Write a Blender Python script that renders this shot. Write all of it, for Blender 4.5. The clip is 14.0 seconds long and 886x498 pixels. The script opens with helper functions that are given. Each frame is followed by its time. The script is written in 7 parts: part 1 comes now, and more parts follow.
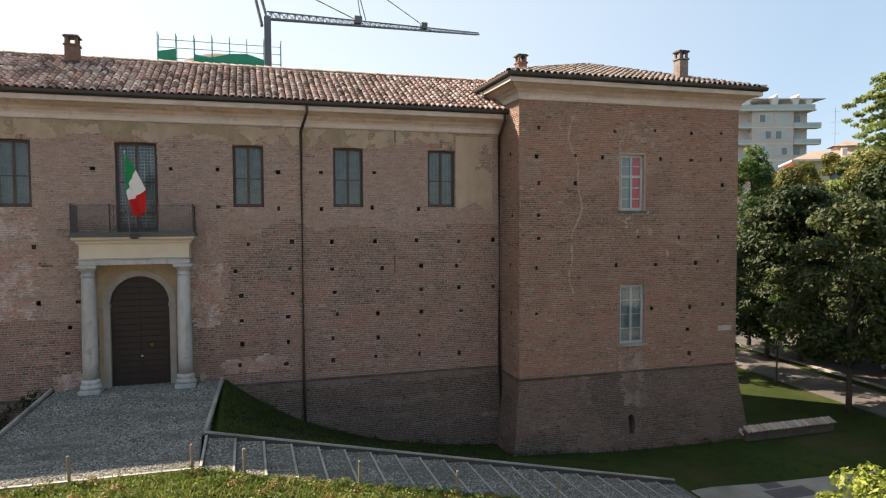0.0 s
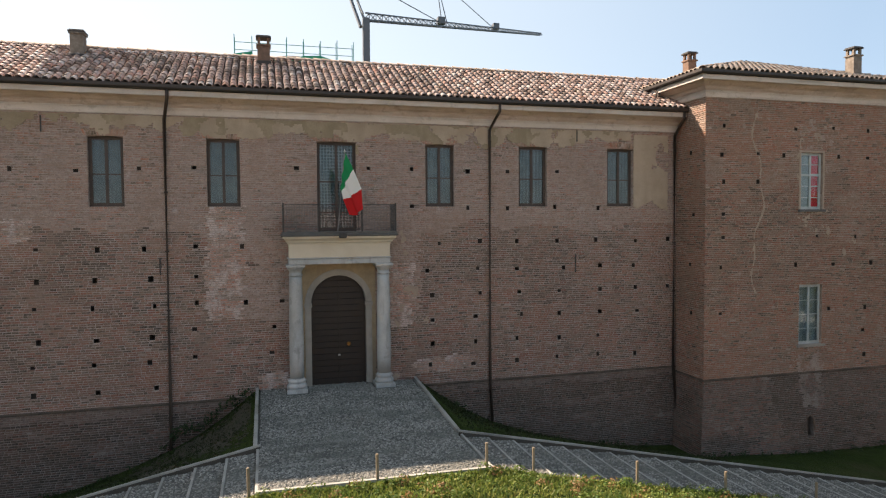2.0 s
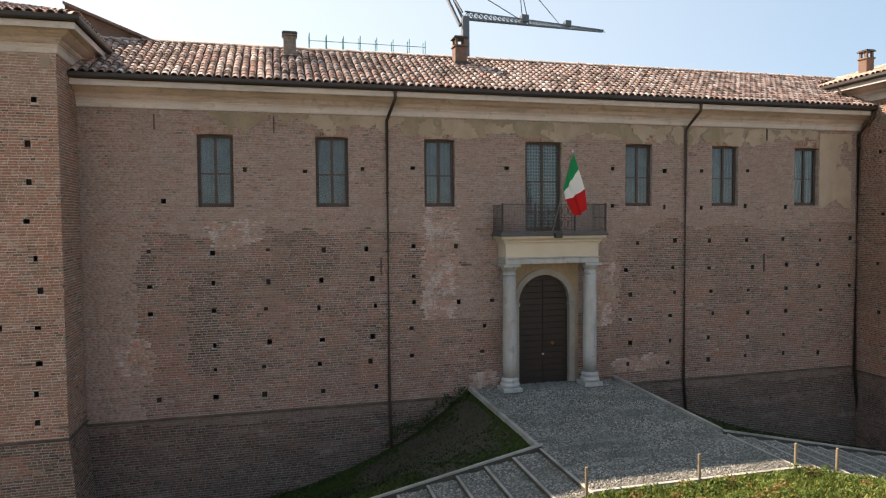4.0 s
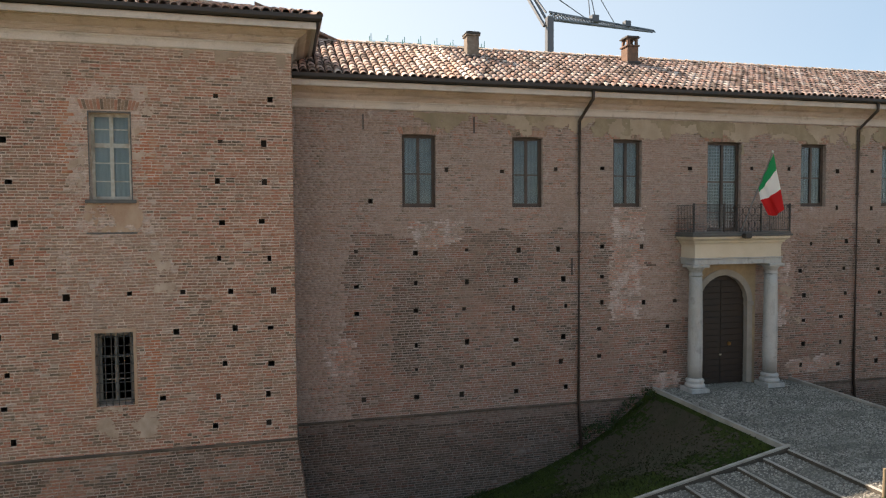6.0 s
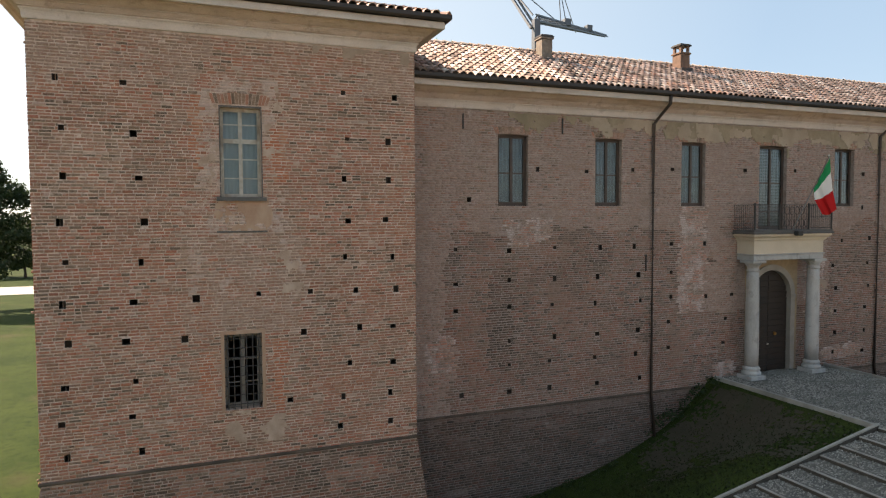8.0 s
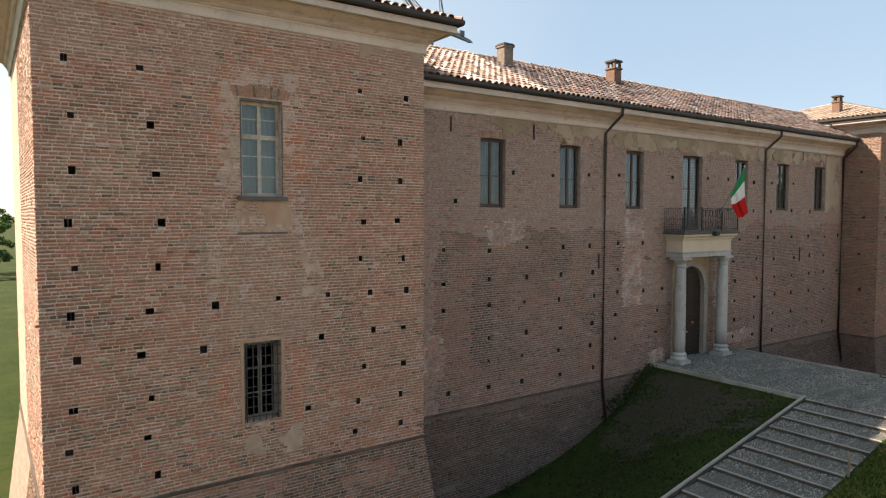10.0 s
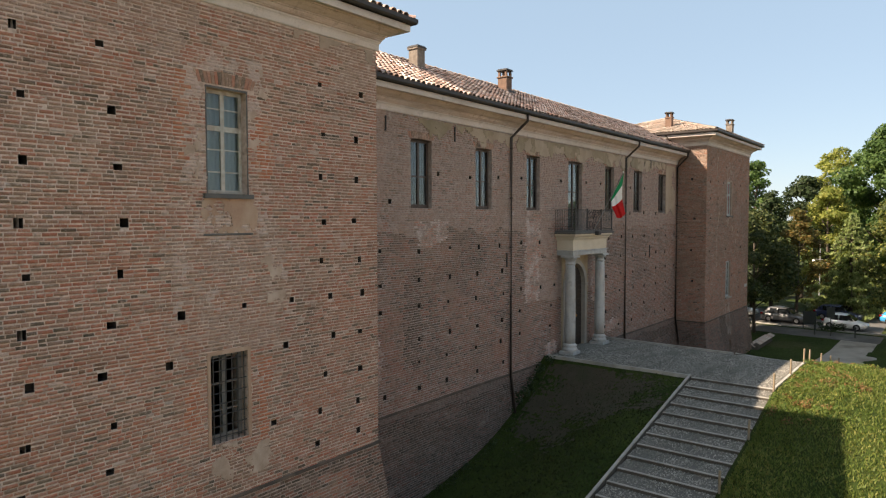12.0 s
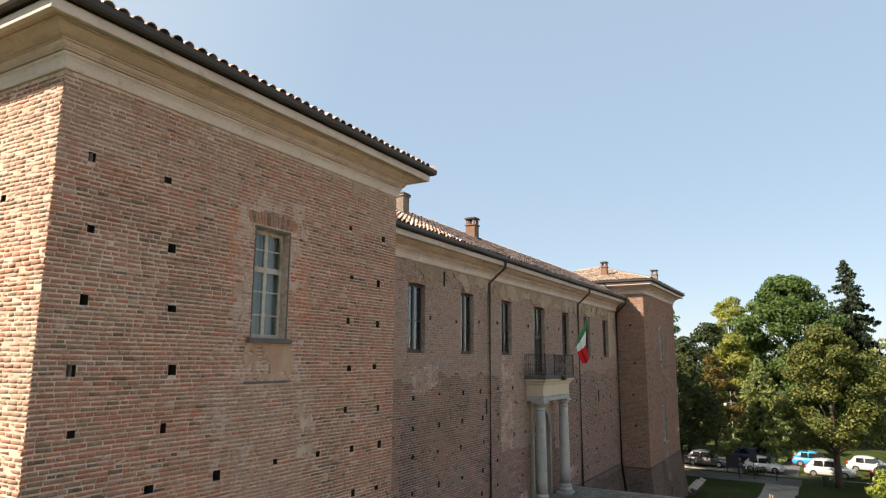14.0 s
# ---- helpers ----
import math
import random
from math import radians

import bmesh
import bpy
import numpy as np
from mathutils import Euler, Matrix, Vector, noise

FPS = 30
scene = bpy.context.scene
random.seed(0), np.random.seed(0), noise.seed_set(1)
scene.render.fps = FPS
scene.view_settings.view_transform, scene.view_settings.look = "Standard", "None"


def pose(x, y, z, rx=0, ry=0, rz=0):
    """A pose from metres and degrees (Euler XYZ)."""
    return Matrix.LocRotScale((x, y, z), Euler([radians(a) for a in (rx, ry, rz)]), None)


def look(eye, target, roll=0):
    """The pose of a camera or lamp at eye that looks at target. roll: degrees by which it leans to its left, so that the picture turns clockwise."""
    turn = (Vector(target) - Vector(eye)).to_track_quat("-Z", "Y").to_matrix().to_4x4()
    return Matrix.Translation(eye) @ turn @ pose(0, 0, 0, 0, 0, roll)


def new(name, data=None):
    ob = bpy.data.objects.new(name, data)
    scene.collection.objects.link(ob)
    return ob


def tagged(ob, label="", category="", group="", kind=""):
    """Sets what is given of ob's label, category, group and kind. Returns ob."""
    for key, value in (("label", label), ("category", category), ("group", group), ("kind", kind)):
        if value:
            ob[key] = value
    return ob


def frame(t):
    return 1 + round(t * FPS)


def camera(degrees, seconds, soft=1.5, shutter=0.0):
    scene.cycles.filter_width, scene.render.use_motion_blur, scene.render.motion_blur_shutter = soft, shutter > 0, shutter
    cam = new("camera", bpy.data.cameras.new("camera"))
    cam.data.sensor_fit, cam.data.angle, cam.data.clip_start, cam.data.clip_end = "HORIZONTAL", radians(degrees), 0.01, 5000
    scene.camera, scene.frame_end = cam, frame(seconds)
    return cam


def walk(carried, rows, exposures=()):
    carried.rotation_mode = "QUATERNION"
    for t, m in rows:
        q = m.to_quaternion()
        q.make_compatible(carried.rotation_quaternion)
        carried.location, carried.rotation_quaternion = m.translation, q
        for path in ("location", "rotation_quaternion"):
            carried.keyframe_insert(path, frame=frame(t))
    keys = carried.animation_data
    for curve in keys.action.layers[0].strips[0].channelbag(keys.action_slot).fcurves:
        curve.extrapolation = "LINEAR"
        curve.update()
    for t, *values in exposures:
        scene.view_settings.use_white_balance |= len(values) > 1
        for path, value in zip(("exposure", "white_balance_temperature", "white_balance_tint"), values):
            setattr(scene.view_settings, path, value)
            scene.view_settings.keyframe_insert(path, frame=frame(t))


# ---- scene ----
cam = camera(68.3, 14.0, soft=1.2)
PATH = [
    (0, (3.973, -27.098, 6.157), (4.546, -25.184, 6.071), -0.3),
    (0.5, (2.565, -26.65, 6.097), (3.125, -24.732, 6.016), -0.3),
    (1, (0.949, -26.195, 6.132), (1.497, -24.273, 6.047), -0.3),
    (1.5, (-0.928, -25.598, 6.074), (-0.385, -23.675, 5.995), -0.4),
    (2, (-2.717, -25.077, 6.104), (-2.189, -23.15, 6.023), -0.4),
    (2.5, (-4.633, -24.588, 6.284), (-4.112, -22.66, 6.19), -0.3),
    (3, (-6.459, -24.157, 6.225), (-5.95, -22.224, 6.137), -0.4),
    (5.5, (-14.852, -21.979, 6.325), (-14.366, -20.041, 6.233), -0.4),
    (6, (-16.419, -21.627, 6.299), (-15.938, -19.687, 6.211), -0.4),
    (6.5, (-17.969, -21.31, 6.323), (-17.491, -19.37, 6.233), -0.4),
    (7, (-19.457, -20.978, 6.336), (-18.934, -19.05, 6.246), -0.4),
    (7.5, (-20.846, -20.62, 6.35), (-20.23, -18.719, 6.258), -0.4),
    (10, (-26.769, -18.072, 6.482), (-25.619, -16.439, 6.377), 0.1),
    (10.5, (-27.625, -17.375, 6.373), (-26.339, -15.847, 6.28), -0.1),
    (11, (-28.428, -16.636, 6.359), (-27.02, -15.219, 6.266), -0.0),
    (11.5, (-29.12, -15.877, 6.341), (-27.628, -14.549, 6.25), -0.1),
    (12, (-29.725, -15.139, 6.345), (-28.16, -13.898, 6.254), -0.1),
    (12.5, (-30.217, -14.349, 6.38), (-28.578, -13.202, 6.374), 0.0),
    (13, (-30.702, -13.65, 6.396), (-29.016, -12.58, 6.506), 0.0),
    (13.5, (-31.138, -12.938, 6.406), (-29.431, -11.923, 6.632), 0.0),
    (14, (-31.554, -12.214, 6.478), (-29.839, -11.242, 6.815), 0.3),
]
EXPOSURES = [(0, 1.5, 7600, 18), (3, 1.5, 7600, 18), (7, 1.5, 7750, 17), (14, 1.43, 7800, 17)]
walk(cam, [(t, look(eye, target, roll)) for t, eye, target, roll in PATH], EXPOSURES)

# ---- world, sun ----
SUN = Vector((-0.84, 0.764, 1.0)).normalized()
world = bpy.data.worlds.new("world")
scene.world = world
world.use_nodes = True
wn = world.node_tree.nodes
sky = wn.new("ShaderNodeTexSky")
sky.sky_type = "NISHITA"
sky.sun_disc = False
sky.sun_elevation = math.asin(SUN.z)
sky.sun_rotation = math.atan2(SUN.x, SUN.y)
sky.air_density, sky.dust_density, sky.ozone_density = 0.85, 0.35, 1.0
wn["Background"].inputs["Strength"].default_value = 0.15
haze = wn.new("ShaderNodeMix")      # thin high haze evens the sky out
haze.data_type = "RGBA"
haze.inputs[0].default_value = 0.84
world.node_tree.links.new(sky.outputs[0], haze.inputs[6])
way = wn.new("ShaderNodeTexCoord")
toward = wn.new("ShaderNodeVectorMath")      # the haze whitens towards the sun and the horizon
toward.operation = "DOT_PRODUCT"
toward.inputs[1].default_value = (SUN.x, SUN.y, 0.25)
world.node_tree.links.new(way.outputs["Generated"], toward.inputs[0])
veil = wn.new("ShaderNodeValToRGB")
veil.color_ramp.elements[0].position, veil.color_ramp.elements[0].color = 0.0, (0.90, 1.43, 2.0, 1)
veil.color_ramp.elements[1].position, veil.color_ramp.elements[1].color = 0.66, (1.95, 2.36, 2.58, 1)
world.node_tree.links.new(toward.outputs["Value"], veil.inputs[0])
world.node_tree.links.new(veil.outputs[0], haze.inputs[7])
world.node_tree.links.new(haze.outputs[2], wn["Background"].inputs["Color"])
sun = new("sun", bpy.data.lights.new("sun", "SUN"))
sun.data.energy, sun.data.angle, sun.data.color = 4.9, radians(0.5), (1.0, 0.93, 0.82)
sun.matrix_world = look(SUN * 60, (0, 0, 0))


# ---- materials ----
class Nodes:
    """Short hand for one material's nodes."""

    def __init__(self, name, rough=0.85, metal=0.0, spec=0.4):
        self.m = bpy.data.materials.new(name)
        self.m.use_nodes = True
        self.t = self.m.node_tree
        self.b = self.t.nodes["Principled BSDF"]
        self.b.inputs["Roughness"].default_value = rough
        self.b.inputs["Metallic"].default_value = metal
        self.b.inputs["Specular IOR Level"].default_value = spec
        self.pos = self.t.nodes.new("ShaderNodeNewGeometry")

    def link(self, a, b):
        self.t.links.new(a, b)

    def noise(self, scale, detail=4.0, stretch=None, rough=0.55):
        n = self.t.nodes.new("ShaderNodeTexNoise")
        n.inputs["Scale"].default_value = scale
        n.inputs["Detail"].default_value = detail
        n.inputs["Roughness"].default_value = rough
        src = self.pos.outputs["Position"]
        if stretch:
            v = self.t.nodes.new("ShaderNodeVectorMath")
            v.operation = "MULTIPLY"
            v.inputs[1].default_value = stretch
            self.link(src, v.inputs[0])
            src = v.outputs[0]
        self.link(src, n.inputs["Vector"])
        return n.outputs["Fac"]

    def ramp(self, fac, stops, constant=False):
        r = self.t.nodes.new("ShaderNodeValToRGB")
        r.color_ramp.interpolation = "CONSTANT" if constant else "LINEAR"
        e = r.color_ramp.elements
        while len(e) < len(stops):
            e.new(0.5)
        for el, (p, c) in zip(e, stops):
            el.position, el.color = p, (*c, 1) if len(c) == 3 else c
        self.link(fac, r.inputs[0])
        return r.outputs[0]

    def grey(self, fac, lo, hi, a=0.0, b=1.0):
        n = self.t.nodes.new("ShaderNodeMapRange")
        for k, v in zip((1, 2, 3, 4), (lo, hi, a, b)):
            n.inputs[k].default_value = v
        self.link(fac, n.inputs[0])
        return n.outputs[0]

    def mix(self, fac, a, b, how="MIX"):
        n = self.t.nodes.new("ShaderNodeMix")
        n.data_type, n.blend_type = "RGBA", how
        for sock, val in ((n.inputs[0], fac), (n.inputs[6], a), (n.inputs[7], b)):
            if isinstance(val, (int, float)):
                sock.default_value = val
            elif isinstance(val, tuple):
                sock.default_value = (*val, 1)
            else:
                self.link(val, sock)
        return n.outputs[2]

    def math(self, op, a, b):
        n = self.t.nodes.new("ShaderNodeMath")
        n.operation = op
        for sock, val in zip(n.inputs, (a, b)):
            if isinstance(val, (int, float)):
                sock.default_value = val
            else:
                self.link(val, sock)
        return n.outputs[0]

    def bump(self, fac, strength=0.3, far=0.02):
        n = self.t.nodes.new("ShaderNodeBump")
        n.inputs["Strength"].default_value = strength
        n.inputs["Distance"].default_value = far
        self.link(fac, n.inputs["Height"])
        self.link(n.outputs[0], self.b.inputs["Normal"])

    def base(self, col):
        if isinstance(col, tuple):
            self.b.inputs["Base Color"].default_value = (*col, 1)
        else:
            self.link(col, self.b.inputs["Base Color"])
        return self.m


def mottled(name, a, b, scale=3.0, fine=40.0, rough=0.85, bump=0.25, metal=0.0, stain=None, spec=0.4):
    n = Nodes(name, rough, metal, spec)
    col = n.mix(n.grey(n.noise(scale), 0.3, 0.7), a, b)
    f = n.noise(fine, 3)
    col = n.mix(0.35, col, n.grey(f, 0.25, 0.75, 0.55, 1.0), "MULTIPLY")
    if stain:
        col = n.mix(n.grey(n.noise(scale * 0.45, 6, (1, 1, 0.35)), 0.5, 0.68, 0, 0.8), col, stain)
    n.bump(f, bump, 0.01)
    return n.base(col)


def streaked(name, a, b, stain, rough=0.9, run=(2.6, 2.6, 0.35)):
    """Old stucco or stone with run-off streaks down it and blotches."""
    n = Nodes(name, rough, 0, 0.3)
    col = n.mix(n.grey(n.noise(0.9, 6, None, 0.65), 0.4, 0.62), a, b)
    col = n.mix(n.grey(n.noise(1.0, 6, run, 0.65), 0.53, 0.66, 0, 0.7), col, stain)
    col = n.mix(n.grey(n.noise(3.1, 7, None, 0.7), 0.56, 0.64, 0, 0.45), col, tuple(x * 0.8 for x in stain))
    f = n.noise(30, 4)
    col = n.mix(0.35, col, n.grey(f, 0.25, 0.75, 0.6, 1.05), "MULTIPLY")
    n.bump(f, 0.25, 0.008)
    return n.base(col)


def plain(name, col, rough=0.6, metal=0.0, spec=0.4):
    n = Nodes(name, rough, metal, spec)
    f = n.noise(25, 3)
    return n.base(n.mix(0.25, col, n.grey(f, 0.25, 0.75, 0.7, 1.1), "MULTIPLY"))


def clay(c, k):
    """A brick or lime colour, k times as bright, or k[0], k[1], k[2] times in red, green and blue."""
    k = k if isinstance(k, tuple) else (k, k, k)
    return c[0] * k[0], c[1] * k[1], c[2] * k[2] * 1.06


def weathered(n, col, k, lime, soot, tan):
    """What lies over brick and joint alike: smeared lime, tan crust, soot. lime, soot, tan: from 0, none, to 1, nearly all."""
    crust = n.noise(0.5, 8, (1.1, 1.1, 0.9), 0.68)
    col = n.mix(n.grey(crust, 0.68 - 0.3 * tan, 0.78 - 0.3 * tan, 0, 0.72), col, clay((0.345, 0.231, 0.164), k))
    flush = n.noise(2.6, 8, (1, 1, 2.2), 0.72)
    col = n.mix(n.grey(flush, 0.70 - 0.28 * tan, 0.76 - 0.28 * tan, 0, 0.7), col, clay((0.41, 0.287, 0.212), k))
    pale = n.noise(1.3, 8, (1.1, 1.1, 1.0), 0.72)
    col = n.mix(n.grey(pale, 0.72 - 0.3 * lime, 0.80 - 0.3 * lime, 0, 0.8), col, clay((0.50, 0.395, 0.32), k))
    spots = n.noise(5.5, 6, (1, 1, 2.0), 0.7)
    col = n.mix(n.grey(spots, 0.76 - 0.22 * lime, 0.80 - 0.22 * lime, 0, 0.75), col, clay((0.53, 0.43, 0.35), k))
    black = n.noise(0.9, 8, (1.5, 1.5, 0.7), 0.72)
    col = n.mix(n.grey(black, 0.74 - 0.3 * soot, 0.86 - 0.3 * soot, 0, 0.7), col, (0.085, 0.066, 0.048))
    return col


def brick_mat(name, single=False, k=1.0, red=0.5, lime=0.3, soot=0.25, tan=0.4, dull=0.1):
    """Hand-made bricks: olive-brown and orange-red ones mixed, each of a colour of its own, worn together."""
    n = Nodes(name, 0.92, 0, 0.2)
    rnd = n.t.nodes.new("ShaderNodeObjectInfo").outputs["Random"] if single else n.pos.outputs["Random Per Island"]
    a, b = 0.62 - 0.42 * red, 0.86 - 0.36 * red
    stops = [(0.0, (0.075, 0.057, 0.038)), (a * 0.25, (0.15, 0.108, 0.073)), (a * 0.6, (0.24, 0.166, 0.11)), (a, (0.33, 0.196, 0.133)),
             (b, (0.41, 0.19, 0.122)), (b + (1 - b) * 0.5, (0.46, 0.165, 0.098)), (b + (1 - b) * 0.85, (0.37, 0.128, 0.074)), (1.0, (0.52, 0.40, 0.31))]
    col = n.ramp(rnd, [(p, clay(c, k)) for p, c in stops])
    if dull:
        col = n.mix(dull, col, clay((0.265, 0.2, 0.145), k))
    lot = n.noise(0.33, 4, (1, 1, 1.6), 0.6)       # batches of bricks from one firing
    col = n.mix(n.grey(lot, 0.42, 0.62, 0, 0.3), col, clay((0.255, 0.175, 0.115), k))
    col = n.mix(n.grey(n.noise(0.4, 4, (1, 1, 2.2), 0.6), 0.50, 0.66, 0, 0.5 * red + 0.1), col, clay((0.42, 0.18, 0.105), k))
    face = n.noise(11, 6, (1, 1, 1.7), 0.72)       # chipped faces and lips of mortar
    col = n.mix(n.grey(face, 0.53, 0.65, 0, 0.7), col, clay((0.42, 0.30, 0.23), k))
    col = n.mix(n.grey(face, 0.42, 0.33, 0, 0.5), col, clay((0.12, 0.085, 0.058), k))
    col = weathered(n, col, k, lime, soot, tan)
    fine = n.noise(42, 4)
    col = n.mix(0.7, col, n.grey(fine, 0.25, 0.75, 0.6, 1.25), "MULTIPLY")
    n.bump(n.math("ADD", n.math("MULTIPLY", face, 0.7), fine), 0.7, 0.009)
    return n.base(col)


def mortar_mat(name, k=1.0, lime=0.3, soot=0.25, tan=0.4):
    n = Nodes(name, 0.95, 0, 0.1)
    col = n.mix(n.grey(n.noise(1.7, 6, (1, 1, 2.5)), 0.35, 0.65), clay((0.51, 0.395, 0.31), k), clay((0.385, 0.28, 0.21), k))
    col = n.mix(n.grey(n.noise(9, 5), 0.5, 0.68, 0, 0.6), col, clay((0.20, 0.145, 0.10), k))
    col = weathered(n, col, k, lime, soot, tan)
    fine = n.noise(60, 3)
    col = n.mix(0.4, col, n.grey(fine, 0.25, 0.75, 0.6, 1.1), "MULTIPLY")
    n.bump(fine, 0.4, 0.006)
    return n.base(col)


def tile_mat(name, single, lichen=0.0):
    n = Nodes(name, 0.85, 0, 0.3)
    rnd = n.t.nodes.new("ShaderNodeObjectInfo").outputs["Random"] if single else n.pos.outputs["Random Per Island"]
    col = n.ramp(rnd, [(0.0, (0.13, 0.09, 0.075)), (0.15, (0.28, 0.18, 0.145)), (0.35, (0.45, 0.31, 0.262)), (0.55, (0.58, 0.44, 0.388)),
                       (0.7, (0.48, 0.26, 0.195)), (0.82, (0.70, 0.60, 0.54)), (0.92, (0.52, 0.38, 0.315)), (1.0, (0.22, 0.17, 0.145))])
    col = n.mix(n.grey(n.noise(0.7, 6), 0.55, 0.70, 0, 0.7), col, (0.13, 0.098, 0.082))
    col = n.mix(n.grey(n.noise(4.5, 5), 0.55, 0.7, 0, 0.6), col, (0.36, 0.32, 0.25))
    if lichen:
        col = n.mix(n.grey(n.noise(1.6, 6), 0.35, 0.6, 0.4 * lichen, lichen), col, (0.37, 0.315, 0.255))
    fine = n.noise(45, 4)
    col = n.mix(0.5, col, n.grey(fine, 0.25, 0.75, 0.6, 1.15), "MULTIPLY")
    n.bump(fine, 0.4, 0.006)
    return n.base(col)


def leaf_mat(name, a, b, c, thin=0.35):
    n = Nodes(name, 0.6, 0, 0.3)
    col = n.ramp(n.pos.outputs["Random Per Island"], [(0.0, a), (0.5, b), (1.0, c)])
    col = n.mix(n.grey(n.noise(0.5, 3), 0.35, 0.65, 0, 0.6), col, a)
    n.base(col)
    tr = n.t.nodes.new("ShaderNodeBsdfTranslucent")
    n.link(col, tr.inputs[0])
    mx = n.t.nodes.new("ShaderNodeMixShader")
    mx.inputs[0].default_value = thin
    n.link(n.b.outputs[0], mx.inputs[1])
    n.link(tr.outputs[0], mx.inputs[2])
    n.link(mx.outputs[0], n.t.nodes["Material Output"].inputs[0])
    return n.m


def glass_mat(name, tint=(0.85, 0.9, 0.9)):
    n = Nodes(name, 0.03)
    t = n.t.nodes.new("ShaderNodeBsdfTransparent")
    t.inputs[0].default_value = (*tint, 1)
    g = n.t.nodes.new("ShaderNodeBsdfGlossy")
    g.inputs["Roughness"].default_value = 0.015
    lw = n.t.nodes.new("ShaderNodeLayerWeight")
    lw.inputs[0].default_value = 0.5
    f4 = n.math("POWER", lw.outputs["Facing"], 3.5)
    fr = n.math("MULTIPLY_ADD", f4, 0.85)
    fr.node.inputs[2].default_value = 0.035
    b = n.t.nodes.new("ShaderNodeBump")
    b.inputs["Strength"].default_value = 0.05
    n.link(n.noise(1.3, 2), b.inputs["Height"])
    n.link(b.outputs[0], g.inputs["Normal"])
    mx = n.t.nodes.new("ShaderNodeMixShader")
    n.link(fr, mx.inputs[0])
    n.link(t.outputs[0], mx.inputs[1])
    n.link(g.outputs[0], mx.inputs[2])
    n.link(mx.outputs[0], n.t.nodes["Material Output"].inputs[0])
    return n.m


def grass_mat():
    n = Nodes("lawn", 0.95, 0, 0.1)
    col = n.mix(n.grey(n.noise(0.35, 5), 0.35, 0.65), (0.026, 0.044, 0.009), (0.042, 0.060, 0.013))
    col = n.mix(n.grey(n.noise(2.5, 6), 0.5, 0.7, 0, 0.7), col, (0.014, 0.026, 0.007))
    col = n.mix(n.grey(n.noise(0.22, 4), 0.56, 0.7, 0, 0.6), col, (0.075, 0.062, 0.03))
    f = n.noise(55, 4, None, 0.7)
    col = n.mix(0.7, col, n.grey(f, 0.3, 0.7, 0.35, 1.3), "MULTIPLY")
    n.bump(f, 0.8, 0.03)
    return n.base(col)


BRICK1 = brick_mat("old_brick_piece", True, 1.0, 0.5, 0.3, 0.2, 0.45)
ARCHBRICK = brick_mat("dusty_arch_brick", True, 0.95, 0.45, 0.55, 0.2, 0.7)
MORTAR, MORTAR_L, MORTAR_R = mortar_mat("lime_mortar", (0.80, 0.84, 0.9), 0.4, 0.25, 0.5), mortar_mat("warm_lime_mortar", 1.16, 0.35, 0.15, 0.2), mortar_mat("brown_lime_mortar", 0.74, tan=0.4)
# base mortars are toned darker than those of the walls above
BASEMORTAR, BASEMORTAR_L = mortar_mat("dark_base_mortar", (0.46, 0.48, 0.51), 0.3, 0.5, 0.3), mortar_mat("dark_warm_base_mortar", 0.8, 0.3, 0.5, 0.4)
# kinds of brickwork on one wall: as built, flushed with mortar, limed, rebuilt in red, sooty, olive
WORK = {"plain": (1.04, 0.66, 0.30, 0.28, 0.36), "flushed": (1.0, 0.55, 0.40, 0.25, 0.80), "limed": (1.06, 0.6, 0.80, 0.1, 0.45),
        "red": (1.1, 1.0, 0.25, 0.2, 0.2), "sooty": (0.72, 0.15, 0.30, 0.75, 0.2), "olive": (0.92, 0.34, 0.28, 0.4, 0.40)}
KILN = {}
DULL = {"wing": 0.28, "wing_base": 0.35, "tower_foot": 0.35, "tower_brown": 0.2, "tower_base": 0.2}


def brickwork_mat(wall, kind, tone, ruddy):
    if kind == "orange":
        return REDBRICK
    if (wall, kind) not in KILN:
        k, red, *rest = WORK[kind]
        if wall == "wing":          # its upper part is paler, its lower part browner than the towers
            k *= {"flushed": 1.16, "limed": 1.34, "red": 0.78, "olive": 0.84}.get(kind, 0.9)
        k *= tone
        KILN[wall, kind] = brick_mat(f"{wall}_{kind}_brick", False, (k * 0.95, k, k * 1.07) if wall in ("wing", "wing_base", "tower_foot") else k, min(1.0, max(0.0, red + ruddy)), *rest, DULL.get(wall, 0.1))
    return KILN[wall, kind]


REDBRICK = mottled("orange_red_brick", (0.47, 0.172, 0.092), (0.37, 0.13, 0.072), 6, 38, 0.92, 0.4, stain=(0.40, 0.25, 0.17))
# string courses are mottled darker than the brick above them
COURSE_STONE = mottled("dark_string_course", (0.10, 0.075, 0.056), (0.065, 0.05, 0.039), 2.0, 30, 0.95, 0.5, stain=(0.17, 0.12, 0.09))
LIMEWASH = mottled("worn_limewash", (0.46, 0.34, 0.265), (0.34, 0.24, 0.175), 5.0, 30, 0.95, 0.5, stain=(0.50, 0.39, 0.31))
CRACKFILL = mottled("old_crack_mortar", (0.40, 0.305, 0.235), (0.32, 0.24, 0.18), 3.0, 30, 0.95, 0.4)
# near-black lining: the shade inside the putlog holes is put into the colour
HOLE_SHADE = mottled("putlog_shade", (0.05, 0.037, 0.028), (0.022, 0.017, 0.014), 3, 20, 0.95, 0.2)
TILE, TILE1, TILE_OLD = tile_mat("roof_tile", False), tile_mat("roof_tile_piece", True), tile_mat("lichened_roof_tile", False, 0.75)
STUCCO = streaked("cornice_stucco", (0.555, 0.438, 0.37), (0.47, 0.368, 0.308), (0.335, 0.25, 0.2), run=(0.5, 0.5, 7.0))
